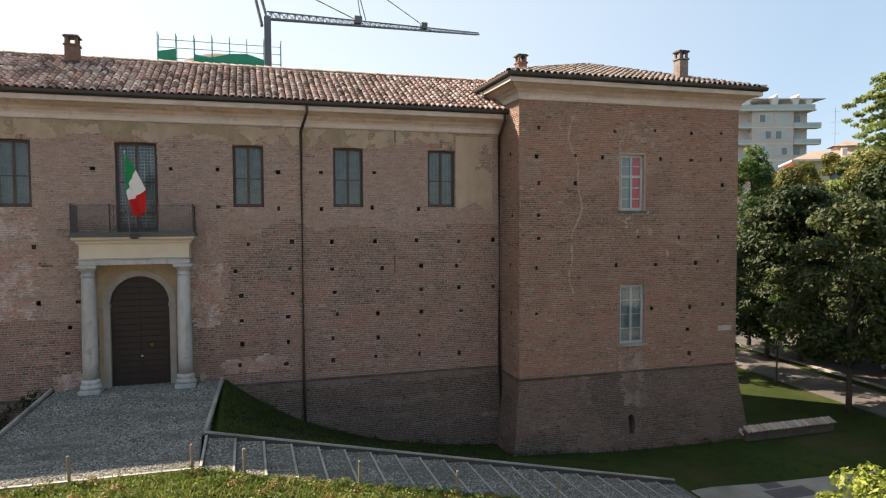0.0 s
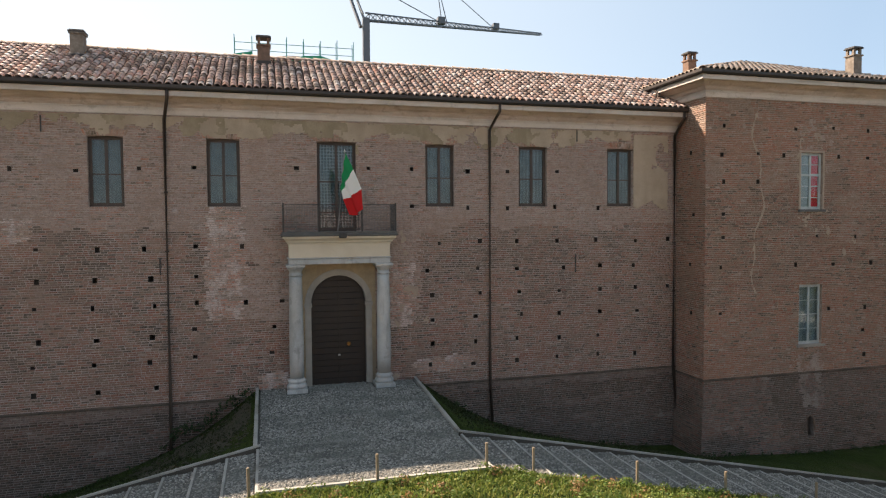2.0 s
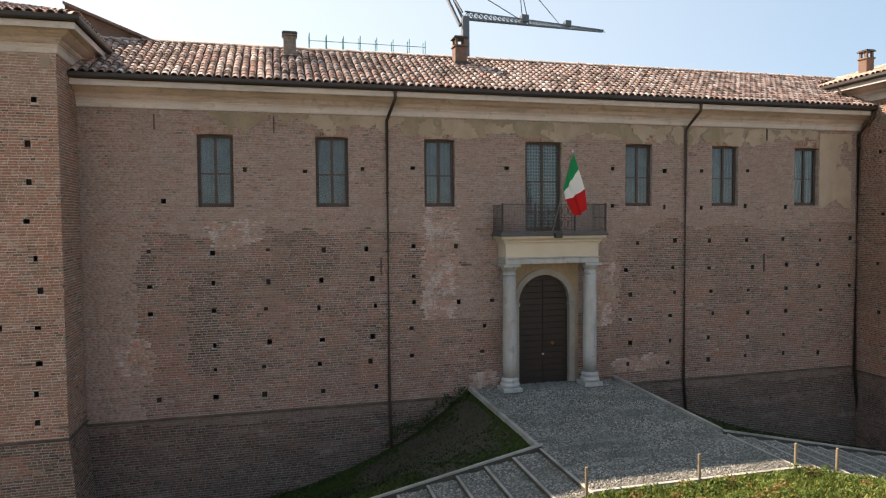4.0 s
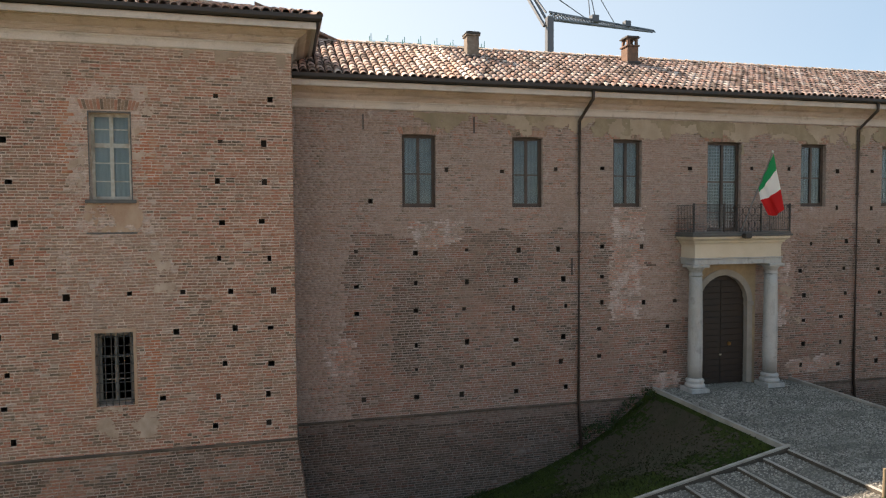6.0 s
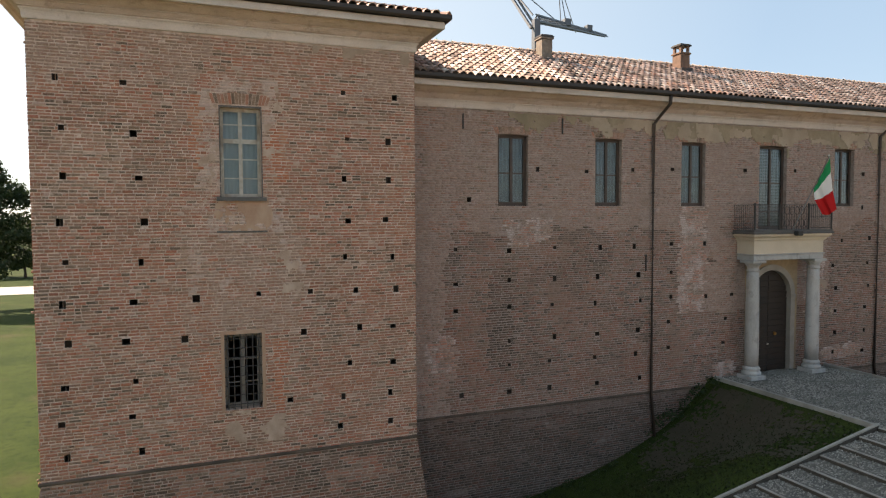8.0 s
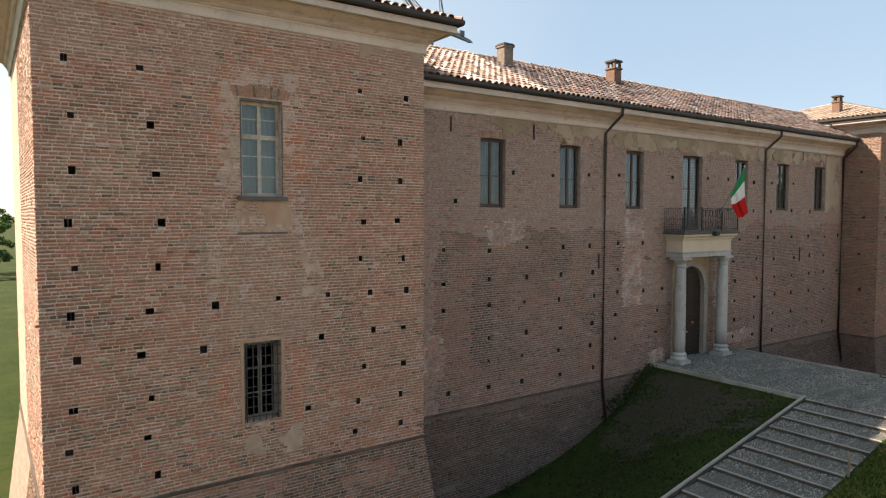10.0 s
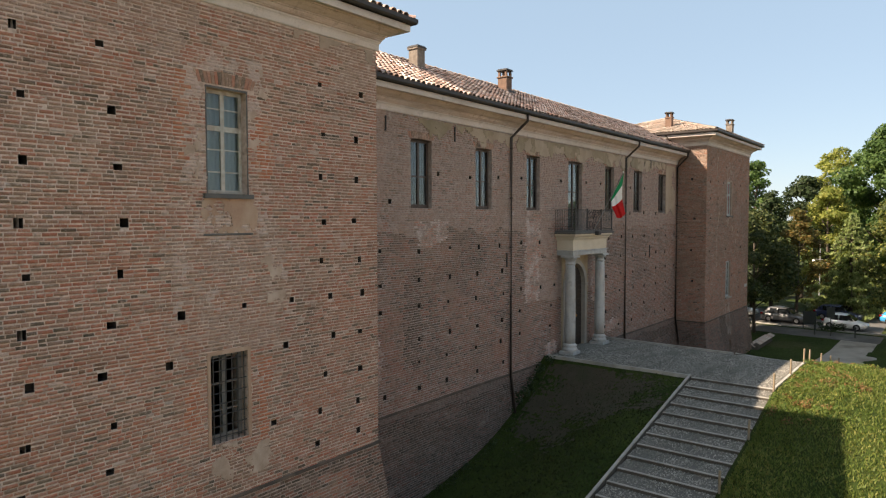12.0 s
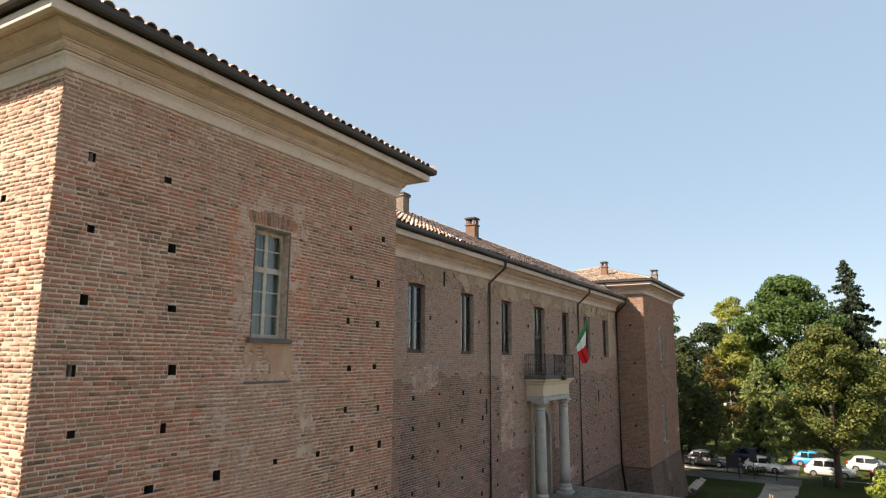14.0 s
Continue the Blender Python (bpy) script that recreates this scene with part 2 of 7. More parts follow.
WHITEBAND = streaked("pale_stucco", (0.60, 0.525, 0.475), (0.52, 0.45, 0.402), (0.42, 0.35, 0.30), run=(0.5, 0.5, 7.0))
PLASTER = mottled("old_plaster", (0.34, 0.27, 0.185), (0.26, 0.20, 0.135), 2.4, 22, 0.95, 0.5, stain=(0.21, 0.165, 0.105))
TANPLASTER = mottled("tan_old_plaster", (0.44, 0.345, 0.258), (0.355, 0.275, 0.2), 1.6, 22, 0.95, 0.5, stain=(0.28, 0.21, 0.15))
PINKPLASTER = mottled("pinkish_plaster", (0.42, 0.27, 0.185), (0.36, 0.22, 0.15), 3.0, 22, 0.95, 0.5, stain=(0.46, 0.35, 0.26))
OCHRE = mottled("ochre_plaster", (0.40, 0.30, 0.185), (0.29, 0.22, 0.14), 2.5, 25, 0.9, 0.3, stain=(0.20, 0.155, 0.11))
CREAM = mottled("cream_stucco", (0.62, 0.53, 0.405), (0.55, 0.465, 0.35), 2.0, 40, 0.85, 0.1)
STONE = mottled("grey_stone", (0.36, 0.33, 0.285), (0.28, 0.255, 0.22), 2.2, 30, 0.75, 0.2, stain=(0.20, 0.18, 0.155))
MARBLE = streaked("column_marble", (0.435, 0.43, 0.41), (0.345, 0.34, 0.32), (0.235, 0.23, 0.215), 0.6)
KERB = mottled("kerb_granite", (0.38, 0.36, 0.32), (0.29, 0.275, 0.245), 2.0, 60, 0.8, 0.2, stain=(0.17, 0.16, 0.14))
# upright faces of steps and kerbs have their shade in this dark colour
RISER = mottled("riser_shade", (0.085, 0.072, 0.057), (0.055, 0.048, 0.038), 2.0, 40, 0.85, 0.3)
COBBLE = mottled("river_pebble", (0.13, 0.12, 0.105), (0.09, 0.084, 0.074), 2.0, 35, 0.8, 0.4, stain=(0.10, 0.095, 0.08))
DARKIRON = plain("dark_iron", (0.055, 0.05, 0.047), 0.6, 0.4)
GUTTER = plain("dark_gutter", (0.05, 0.04, 0.035), 0.5, 0.4)
PIPE = plain("brown_downpipe", (0.055, 0.038, 0.030), 0.5, 0.3)
DOORWOOD = mottled("dark_door_wood", (0.018, 0.012, 0.009), (0.028, 0.018, 0.012), 3, 40, 0.6, 0.3)
FRAMEWOOD = mottled("brown_window_wood", (0.075, 0.05, 0.038), (0.05, 0.034, 0.027), 4, 40, 0.6, 0.2)
PALEWOOD = mottled("peeling_white_wood", (0.50, 0.47, 0.41), (0.36, 0.32, 0.26), 9, 50, 0.7, 0.4, stain=(0.20, 0.15, 0.105))
SILL = mottled("dark_sill_stone", (0.13, 0.12, 0.11), (0.085, 0.08, 0.075), 4, 40, 0.8, 0.3)
CHIMNEYBRICK = mottled("sooty_chimney_brick", (0.20, 0.125, 0.09), (0.13, 0.09, 0.07), 5, 16, 0.95, 0.6, stain=(0.07, 0.055, 0.045))
GREYWOOD = mottled("weathered_grey_wood", (0.22, 0.20, 0.18), (0.15, 0.135, 0.12), 5, 40, 0.75, 0.3)
BLUEWOOD = mottled("pale_blue_wood", (0.40, 0.43, 0.42), (0.32, 0.35, 0.34), 4, 40, 0.6, 0.1)
GLASS = glass_mat("window_glass")
CURTAIN = mottled("grey_curtain", (0.185, 0.195, 0.20), (0.135, 0.145, 0.148), 2.5, 30, 0.9, 0.1)
VEIL = mottled("pale_blind", (0.32, 0.35, 0.355), (0.25, 0.28, 0.285), 1.5, 30, 0.9, 0.1)
def net_mat():
    """Net curtain with rows of woven squares."""
    n = Nodes("net_curtain", 0.9, 0, 0.1)
    xyz, flat = n.t.nodes.new("ShaderNodeSeparateXYZ"), n.t.nodes.new("ShaderNodeCombineXYZ")
    n.link(n.pos.outputs["Position"], xyz.inputs[0])
    n.link(xyz.outputs[0], flat.inputs[0])
    n.link(xyz.outputs[2], flat.inputs[1])
    tex = n.t.nodes.new("ShaderNodeTexBrick")
    tex.offset = 0.0
    for key, val in (("Scale", 1.0), ("Mortar Size", 0.022), ("Mortar Smooth", 0.3), ("Brick Width", 0.115), ("Row Height", 0.125)):
        tex.inputs[key].default_value = val
    n.link(flat.outputs[0], tex.inputs["Vector"])
    col = n.mix(tex.outputs["Fac"], (0.10, 0.108, 0.11), (0.25, 0.26, 0.265))
    return n.base(n.mix(n.grey(n.noise(3, 4), 0.4, 0.65, 0, 0.5), col, (0.13, 0.14, 0.143)))


NET = net_mat()
REDCURTAIN = mottled("red_curtain", (0.75, 0.03, 0.05), (0.55, 0.015, 0.03), 3, 30, 0.9, 0.1)
ROOMDARK = mottled("room_wall", (0.30, 0.27, 0.23), (0.26, 0.23, 0.2), 1, 20)
WOODPOST = mottled("pine_post", (0.28, 0.215, 0.145), (0.21, 0.16, 0.105), 4, 40, 0.8, 0.2)
LAWN = grass_mat()


# ---- mesh helpers ----
class MB:
    """A mesh in the making: loose quads and solids in world metres."""

    def __init__(self):
        self.v, self.f = [], []

    def poly(self, *pts):
        k = len(self.v)
        self.v += [tuple(p) for p in pts]
        self.f.append(tuple(range(k, k + len(pts))))
        return self

    def box(self, x0, x1, y0, y1, z0, z1, bev=0.0):
        if bev:
            b = bev
            k = len(self.v)
            for z, i in ((z0, b), (z0 + b, 0), (z1 - b, 0), (z1, b)):
                self.v += [(x0 + i, y0 + i, z), (x1 - i, y0 + i, z), (x1 - i, y1 - i, z), (x0 + i, y1 - i, z)]
            self.f.append((k + 3, k + 2, k + 1, k))
            for r in range(3):
                for s in range(4):
                    a, c = k + 4 * r + s, k + 4 * r + (s + 1) % 4
                    self.f.append((a, c, c + 4, a + 4))
            self.f.append((k + 12, k + 13, k + 14, k + 15))
            return self
        return self.hexa([(x0, y0, z0), (x1, y0, z0), (x1, y1, z0), (x0, y1, z0), (x0, y0, z1), (x1, y0, z1), (x1, y1, z1), (x0, y1, z1)])

    def hexa(self, p):
        k = len(self.v)
        self.v += [tuple(q) for q in p]
        for f in ((3, 2, 1, 0), (4, 5, 6, 7), (0, 1, 5, 4), (1, 2, 6, 5), (2, 3, 7, 6), (3, 0, 4, 7)):
            self.f.append(tuple(k + i for i in f))
        return self

    def bar(self, a, b, w, h=None):
        """A square bar between two points."""
        a, b = Vector(a), Vector(b)
        d = (b - a).normalized()
        s = d.cross(Vector((0, 0, 1)))
        s = Vector((1, 0, 0)) if s.length < 1e-3 else s.normalized()
        u = s.cross(d)
        s, u = s * w / 2, u * (h or w) / 2
        return self.hexa([a - s - u, a + s - u, a + s + u, a - s + u, b - s - u, b + s - u, b + s + u, b - s + u])

    def tube(self, pts, r, n=8, r2=None):
        pts = [Vector(p) for p in pts]
        k = len(self.v)
        for i, p in enumerate(pts):
            d = (pts[min(i + 1, len(pts) - 1)] - pts[max(i - 1, 0)]).normalized()
            s = d.cross(Vector((0, 0, 1)))
            s = Vector((1, 0, 0)) if s.length < 1e-3 else s.normalized()
            u = s.cross(d)
            rr = r + ((r2 if r2 is not None else r) - r) * i / (len(pts) - 1)
            self.v += [tuple(p + (s * math.cos(2 * math.pi * j / n) + u * math.sin(2 * math.pi * j / n)) * rr) for j in range(n)]
        for i in range(len(pts) - 1):
            for j in range(n):
                a, b = k + i * n + j, k + i * n + (j + 1) % n
                self.f.append((a, b, b + n, a + n))
        self.f.append(tuple(k + j for j in reversed(range(n))))
        self.f.append(tuple(k + (len(pts) - 1) * n + j for j in range(n)))
        return self

    def lathe(self, x, y, prof, n=24):
        k = len(self.v)
        for r, z in prof:
            self.v += [(x + r * math.cos(2 * math.pi * j / n), y + r * math.sin(2 * math.pi * j / n), z) for j in range(n)]
        for i in range(len(prof) - 1):
            for j in range(n):
                a, b = k + i * n + j, k + i * n + (j + 1) % n
                self.f.append((a, b, b + n, a + n))
        self.f.append(tuple(k + j for j in reversed(range(n))))
        self.f.append(tuple(k + (len(prof) - 1) * n + j for j in range(n)))
        return self

    def sweep(self, prof, path, closed_prof=True):
        """A profile of (out, z) run along a plan path, mitred; out is to the right of the way."""
        path = [Vector(p) for p in path]
        m = len(prof)
        k = len(self.v)
        for i, p in enumerate(path):
            a = (p - path[i - 1]).normalized() if i else None
            b = (path[i + 1] - p).normalized() if i + 1 < len(path) else None
            na = Vector((a.y, -a.x)) if a else None
            nb = Vector((b.y, -b.x)) if b else None
            if na and nb:
                s = (na + nb)
                s = s / (1 + na.dot(nb))
            else:
                s = na or nb
            self.v += [(p.x + s.x * o, p.y + s.y * o, z) for o, z in prof]
        for i in range(len(path) - 1):
            for j in range(m if closed_prof else m - 1):
                a, b = k + i * m + j, k + i * m + (j + 1) % m
                self.f.append((a, b, b + m, a + m))
        if closed_prof:
            self.f.append(tuple(k + j for j in reversed(range(m))))
            self.f.append(tuple(k + (len(path) - 1) * m + j for j in range(m)))
        return self

    def mesh(self, name, smooth=False):
        me = bpy.data.meshes.new(name)
        me.from_pydata(self.v, [], self.f)
        me.validate()
        if smooth:
            me.polygons.foreach_set("use_smooth", [True] * len(me.polygons))
        me.update()
        return me


def part(name, mb, material, parent, label="", smooth=False, fix=True):
    """Links a mesh as one object under a thing or a part."""
    me = mb.mesh(name, smooth) if isinstance(mb, MB) else mb
    if fix and isinstance(mb, MB):
        bm = bmesh.new()
        bm.from_mesh(me)
        bmesh.ops.recalc_face_normals(bm, faces=bm.faces)
        bm.to_mesh(me)
        bm.free()
    if not me.materials:
        me.materials.append(material)
    ob = new(name, me)
    if parent:
        ob.parent = parent
        ob.matrix_parent_inverse = base_of(parent).inverted()
    if label:
        ob["label"] = label
    return ob


def base_of(ob):
    m = ob.matrix_basis.copy()
    while ob.parent:
        m = ob.parent.matrix_basis @ ob.matrix_parent_inverse @ m
        ob = ob.parent
    return m


def thing(name, at, label, category, group="", kind=""):
    ob = new(name)
    ob.empty_display_size = 0.2
    ob.matrix_basis = Matrix.Translation(at)
    return tagged(ob, label, category, group, kind)


def solo(name, mb, material, label, category, group="", kind="", smooth=False):
    return tagged(part(name, mb, material, None, smooth=smooth), label, category, group, kind)


# ---- the castle: shapes of walls ----
class Face:
    """A flat wall face: u along it, v up it, d out of it."""

    def __init__(self, o, u, v, n):
        self.o, self.u, self.v, self.n = (Vector(x) for x in (o, u, v, n))

    def p(self, u, v, d=0.0):
        return tuple(self.o + self.u * u + self.v * v + self.n * d)


LEAN = 0.13


def scarp(o, u, n):
    up = (Vector((0, 0, 1)) - Vector(n) * LEAN).normalized()
    return Face(o, u, up, (Vector(n) + Vector((0, 0, LEAN))).normalized())


def wall_panel(mb, fc, u0, u1, v0, v1, opens, thick=0.6, lo=0.0, hi=0.0, lining=None):
    """Front and back of a wall with its openings. opens: u0, u1, v0, v1, depth. lo, hi: how far the ends lean out below v = 0."""
    def span(v, a, b):
        return a - lo * max(0, -v), b + hi * max(0, -v)

    for d, some in ((0.0, opens), (-thick, [o for o in opens if o[4] >= thick])):
        cuts = sorted({v0, v1} | {min(max(x, v0), v1) for o in some for x in o[2:4]})
        for a, b in zip(cuts, cuts[1:]):
            mid = (a + b) / 2
            runs = sorted((o[0], o[1]) for o in some if o[2] < mid < o[3])
            at = u0
            for s, e in runs + [(u1, u1)]:
                if s > at + 1e-4:
                    (la, _), (lb, _) = span(a, at, s), span(b, at, s)
                    (_, ha), (_, hb) = span(a, at, s), span(b, at, s)
                    la, lb = (la, lb) if at == u0 else (at, at)
                    ha, hb = (ha, hb) if s == u1 else (s, s)
                    mb.poly(fc.p(la, a, d), fc.p(ha, a, d), fc.p(hb, b, d), fc.p(lb, b, d))
                at = max(at, e)
    for a, b, c, e, dep in opens:
        dep = min(dep, thick)
        host, hole = mb, None
        if dep < thick and lining is not None:
            hole = mb = MB()
            lining.append(hole)
        for q in (((a, c), (a, e)), ((b, e), (b, c)), ((a, e), (b, e)), ((b, c), (a, c))):
            (p, r), (s, t) = q
            mb.poly(fc.p(p, r), fc.p(s, t), fc.p(s, t, -dep), fc.p(p, r, -dep))
        if dep < thick:
            mb.poly(fc.p(a, c, -dep), fc.p(b, c, -dep), fc.p(b, e, -dep), fc.p(a, e, -dep))
        mb = host


COURSE = 0.0805
RNG = random.Random(7)


def lay_bricks(fc, u0, u1, v0, v1, opens, lo=0.0, hi=0.0, off=0.0):
    """Courses of uneven hand-made bricks, as rows of u0, u1, v0, v1, d."""
    out = []
    k = 0
    v = v0
    while v + COURSE * 0.7 < v1:
        h = COURSE + RNG.uniform(-0.011, 0.011)
        top = min(v + h, v1)
        a, b = u0 - lo * max(0, -v), u1 + hi * max(0, -v)
        cut = sorted((o[0] - 0.004, o[1] + 0.004) for o in opens if min(o[3], top) - max(o[2], v) > 0.3 * h)
        u = a - RNG.uniform(0, 0.2)
        while u < b:
            w = RNG.choice((0.265, 0.28, 0.25, 0.275, 0.14, 0.15, 0.22, 0.19))
            s, e = max(u, a), min(u + w - RNG.uniform(0.010, 0.022), b)
            u += w
            bits = [(s, e)]
            for c, d in cut:
                bits = [x for s1, e1 in bits for x in ((s1, min(e1, c)), (max(s1, d), e1)) if x[1] - x[0] > 0.03]
            wob = 0.022 * noise.noise(Vector((u * 0.5, v * 1.1, 0.3))) + 0.006 * noise.noise(Vector((u * 2.3, v * 5.0, 7.3)))
            for s1, e1 in bits:
                out.append((s1, e1, v + wob + RNG.uniform(-0.001, 0.006), top - 0.018 + wob + RNG.uniform(-0.008, 0.003), 0.005 + off + RNG.uniform(0, 0.009) - (0.003 if RNG.random() < 0.05 else 0)))
        v += h
        k += 1
    return out


def brick_mesh(name, jobs):
    """All bricks of (face, rows) in one mesh: five sides each, arrises rounded off."""
    vs = []
    for fc, rows in jobs:
        r = np.array(rows)
        n = len(r)
        jit = np.random.RandomState(n).uniform(-0.0055, 0.0055, (n, 4, 2))
        uu = np.stack([r[:, 0], r[:, 1], r[:, 1], r[:, 0]], 1)
        vv = np.stack([r[:, 2], r[:, 2], r[:, 3], r[:, 3]], 1)
        iu, iv = np.array([1, -1, -1, 1]) * 0.005, np.array([1, 1, -1, -1]) * 0.005
        o, U, V, N = (np.array(x) for x in (fc.o, fc.u, fc.v, fc.n))

        def put(u, v, d):
            return o + u[..., None] * U + v[..., None] * V + d[..., None] * N

        back = put(uu, vv, np.full((n, 4), -0.006))
        mid = np.stack([r[:, 4]] * 4, 1)
        front = put(uu + iu + jit[..., 0], vv + iv + jit[..., 1], mid + jit[..., 0])
        vs.append(np.concatenate([back, front], 1).reshape(-1, 3))
    co = np.concatenate(vs)
    n = len(co) // 8
    quad = np.array([[4, 5, 6, 7], [0, 1, 5, 4], [1, 2, 6, 5], [2, 3, 7, 6], [3, 0, 4, 7]])
    idx = (np.arange(n)[:, None, None] * 8 + quad).reshape(-1)
    me = bpy.data.meshes.new(name)
    me.vertices.add(len(co))
    me.vertices.foreach_set("co", co.ravel())
    me.loops.add(len(idx))
    me.loops.foreach_set("vertex_index", idx)
    me.polygons.add(n * 5)
    me.polygons.foreach_set("loop_start", np.arange(n * 5) * 4)
    me.update(calc_edges=True)
    return me


def holes(rows, w=0.15, h=0.16):
    r = random.Random(3)
    out = []
    for z, xs in rows:
        for x in xs:
            a, b = w * r.uniform(0.75, 1.25), h * r.uniform(0.75, 1.25)
            c = z + r.uniform(-0.05, 0.05)
            out.append((x - a / 2, x + a / 2, c - b / 2, c + b / 2, r.choice((0.42, 0.36, 0.3, 0.12))))
    return out


HOLES_WING = [
    (8.03, [-10.92, -8.92, -6.92]), (6.96, [-13.52]),
    (5.24, [-14.02, -12.02, -10.22, -8.32, -6.82]), (4.15, [-14.02, -12.02, -10.22, -8.42, -6.62]),
    (3.20, [-14.02, -12.02, -10.32, -8.52, -6.52]), (2.10, [-12.02, -10.22, -8.42, -6.62]),
    (1.19, [-12.02, -10.42, -8.52, -6.72]), (0.27, [-13.82, -12.02, -10.42, -8.42, -6.52]),
    (8.18, [-5.1, -1.5, 1.2, 2.9, 5.2, 6.9, 9.1]), (6.72, [2.9, 5.2, 6.9, 9.0, 11.0]),
    (5.30, [-5.1, -3.5, 4.0, 5.7, 7.3, 9.1, 10.9, 12.8, 14.4]), (4.21, [-5.1, 3.5, 5.6, 7.3, 9.4, 11.1, 12.7]),
    (3.26, [-5.1, -3.4, -2.1, 3.7, 5.7, 7.4, 9.2, 11.1, 12.8, 14.4]), (2.26, [-5.2, -2.4, 3.7, 5.5, 7.5, 9.2, 11.1, 12.9]),
    (1.27, [-5.2, -2.5, 3.7, 5.5, 7.3, 9.2, 11.0]), (0.40, [3.6, 5.4, 7.3, 9.1, 11.0, 12.8]),
]
HOLES_LEFT = [
    (9.84, [-25.26, -23.76, -18.16, -16.66]), (8.57, [-25.16, -23.56, -18.06, -16.86]), (7.44, [-25.16, -23.46, -18.16, -16.86]),
    (6.27, [-25.26, -23.36, -18.06, -16.96]), (5.26, [-25.16, -23.46, -18.16, -16.76]), (4.27, [-25.26, -23.66, -22.16, -20.56, -19.16, -17.86, -16.66]),
    (3.22, [-25.16, -23.86, -22.46, -19.36, -17.76, -16.76]), (2.16, [-25.26, -23.66, -18.06, -16.76]),
    (1.26, [-25.36, -23.76, -19.76, -18.26, -16.86]), (0.38, [-25.26, -23.56, -18.36, -16.86]),
]
HOLES_RIGHT = [
    (10.04, [15.7, 19.3, 21.3, 23.2, 24.8]), (8.87, [15.6, 17.4, 18.7, 21.6, 23.2, 24.8]), (7.71, [15.7, 17.4, 24.9]), (6.37, [15.7]),
    (5.37, [15.7, 20.5, 22.6, 24.7]), (4.20, [15.6, 19.4, 21.4, 23.5, 24.7]), (2.19, [15.6, 21.2, 23.2, 25.0]), (1.17, [23.1]), (0.08, [23.2]),
]
XL, XR = -16.05, 14.82          # ends of the wing between the towers
LX0, LX1, LY = -25.85, -16.05, -1.845
RX0, RX1, RY = 14.82, 25.75, -1.96
WINGWIN = [(-12.45, -11.29), (-8.55, -7.41), (-4.67, -3.52), (3.46, 4.64), (7.39, 8.64), (11.42, 12.65)]
T = 0.6
op_wing = [(a, b, 6.74, 9.19, T) for a, b in WINGWIN] + [(-0.75, 0.73, 5.80, 9.19, T), (-1.40, 1.40, -0.35, 4.62, T)]
op_left = [(-21.47, -20.43, 6.92, 9.31, T), (-21.48, -20.50, 1.17, 3.23, T)]
op_right = [(19.60, 20.75, 6.55, 9.0, T), (19.60, 20.83, 0.67, 3.29, T)]
Z0, ZL, ZR = -0.35, -0.2, -0.55     # string courses

X, Z3 = (1, 0, 0), (0, 0, 1)
wing_f = Face((0, 0, 0), X, Z3, (0, -1, 0))
wing_s = scarp((0, 0, Z0), X, (0, -1, 0))
left_f = Face((0, LY, 0), X, Z3, (0, -1, 0))
left_s = scarp((0, LY, ZL), X, (0, -1, 0))
left_w = Face((LX0, 0, 0), (0, 1, 0), Z3, (-1, 0, 0))
left_ws = scarp((LX0, 0, ZL), (0, 1, 0), (-1, 0, 0))
left_e = Face((LX1, 0, 0), (0, 1, 0), Z3, (1, 0, 0))
left_es = scarp((LX1, 0, ZL), (0, 1, 0), (1, 0, 0))
right_f = Face((0, RY, 0), X, Z3, (0, -1, 0))
right_s = scarp((0, RY, ZR), X, (0, -1, 0))
right_w = Face((RX0, 0, 0), (0, 1, 0), Z3, (-1, 0, 0))
right_ws = scarp((RX0, 0, ZR), (0, 1, 0), (-1, 0, 0))
right_e = Face((RX1, 0, 0), (0, 1, 0), Z3, (1, 0, 0))
right_es = scarp((RX1, 0, ZR), (0, 1, 0), (1, 0, 0))

wing = thing("castle_wing", (0, 0, -4), "weathered red-brown brick castle wing with putlog holes and peeling plaster", "building")
tower_l = thing("castle_tower", (-21, 2, -4), "square brick corner tower in warm red-brown brick with a grated window", "building", "castle towers")
tower_r = thing("castle_tower", (20, 2, -4), "square brick corner tower with a red-curtained window and battered base", "building", "castle towers")

hw, hl, hr = holes(HOLES_WING), holes(HOLES_LEFT), holes(HOLES_RIGHT)
h_side = holes([(10.3, [0.9]), (9.2, [-0.4, 1.6]), (8.0, [-0.3, 1.4]), (6.8, [-0.5, 1.5]), (5.6, [-0.6, 1.3])])
h_rside = holes([(9.0, [-1.0]), (6.4, [-1.2]), (4.2, [-1.0]), (2.2, [-1.1])])
slit = (19.84, 20.2, -2.75, -1.85, 0.4)

mb = MB()
lw, ll, lr = [], [], []
wall_panel(mb, wing_f, XL, XR, Z0, 10.6, op_wing + hw, lining=lw)
wing_wall = part("wall", mb, MORTAR, wing, "lime-mortared brick wall", fix=False)
mb = MB()
wall_panel(mb, wing_s, XL, XR, -4.6, 0, [(-1.66, 1.66, -0.2, 0.0, 0.4)])
wing_base = part("wall_base", mb, BASEMORTAR, wing, "battered wall base in darker mortar", fix=False)

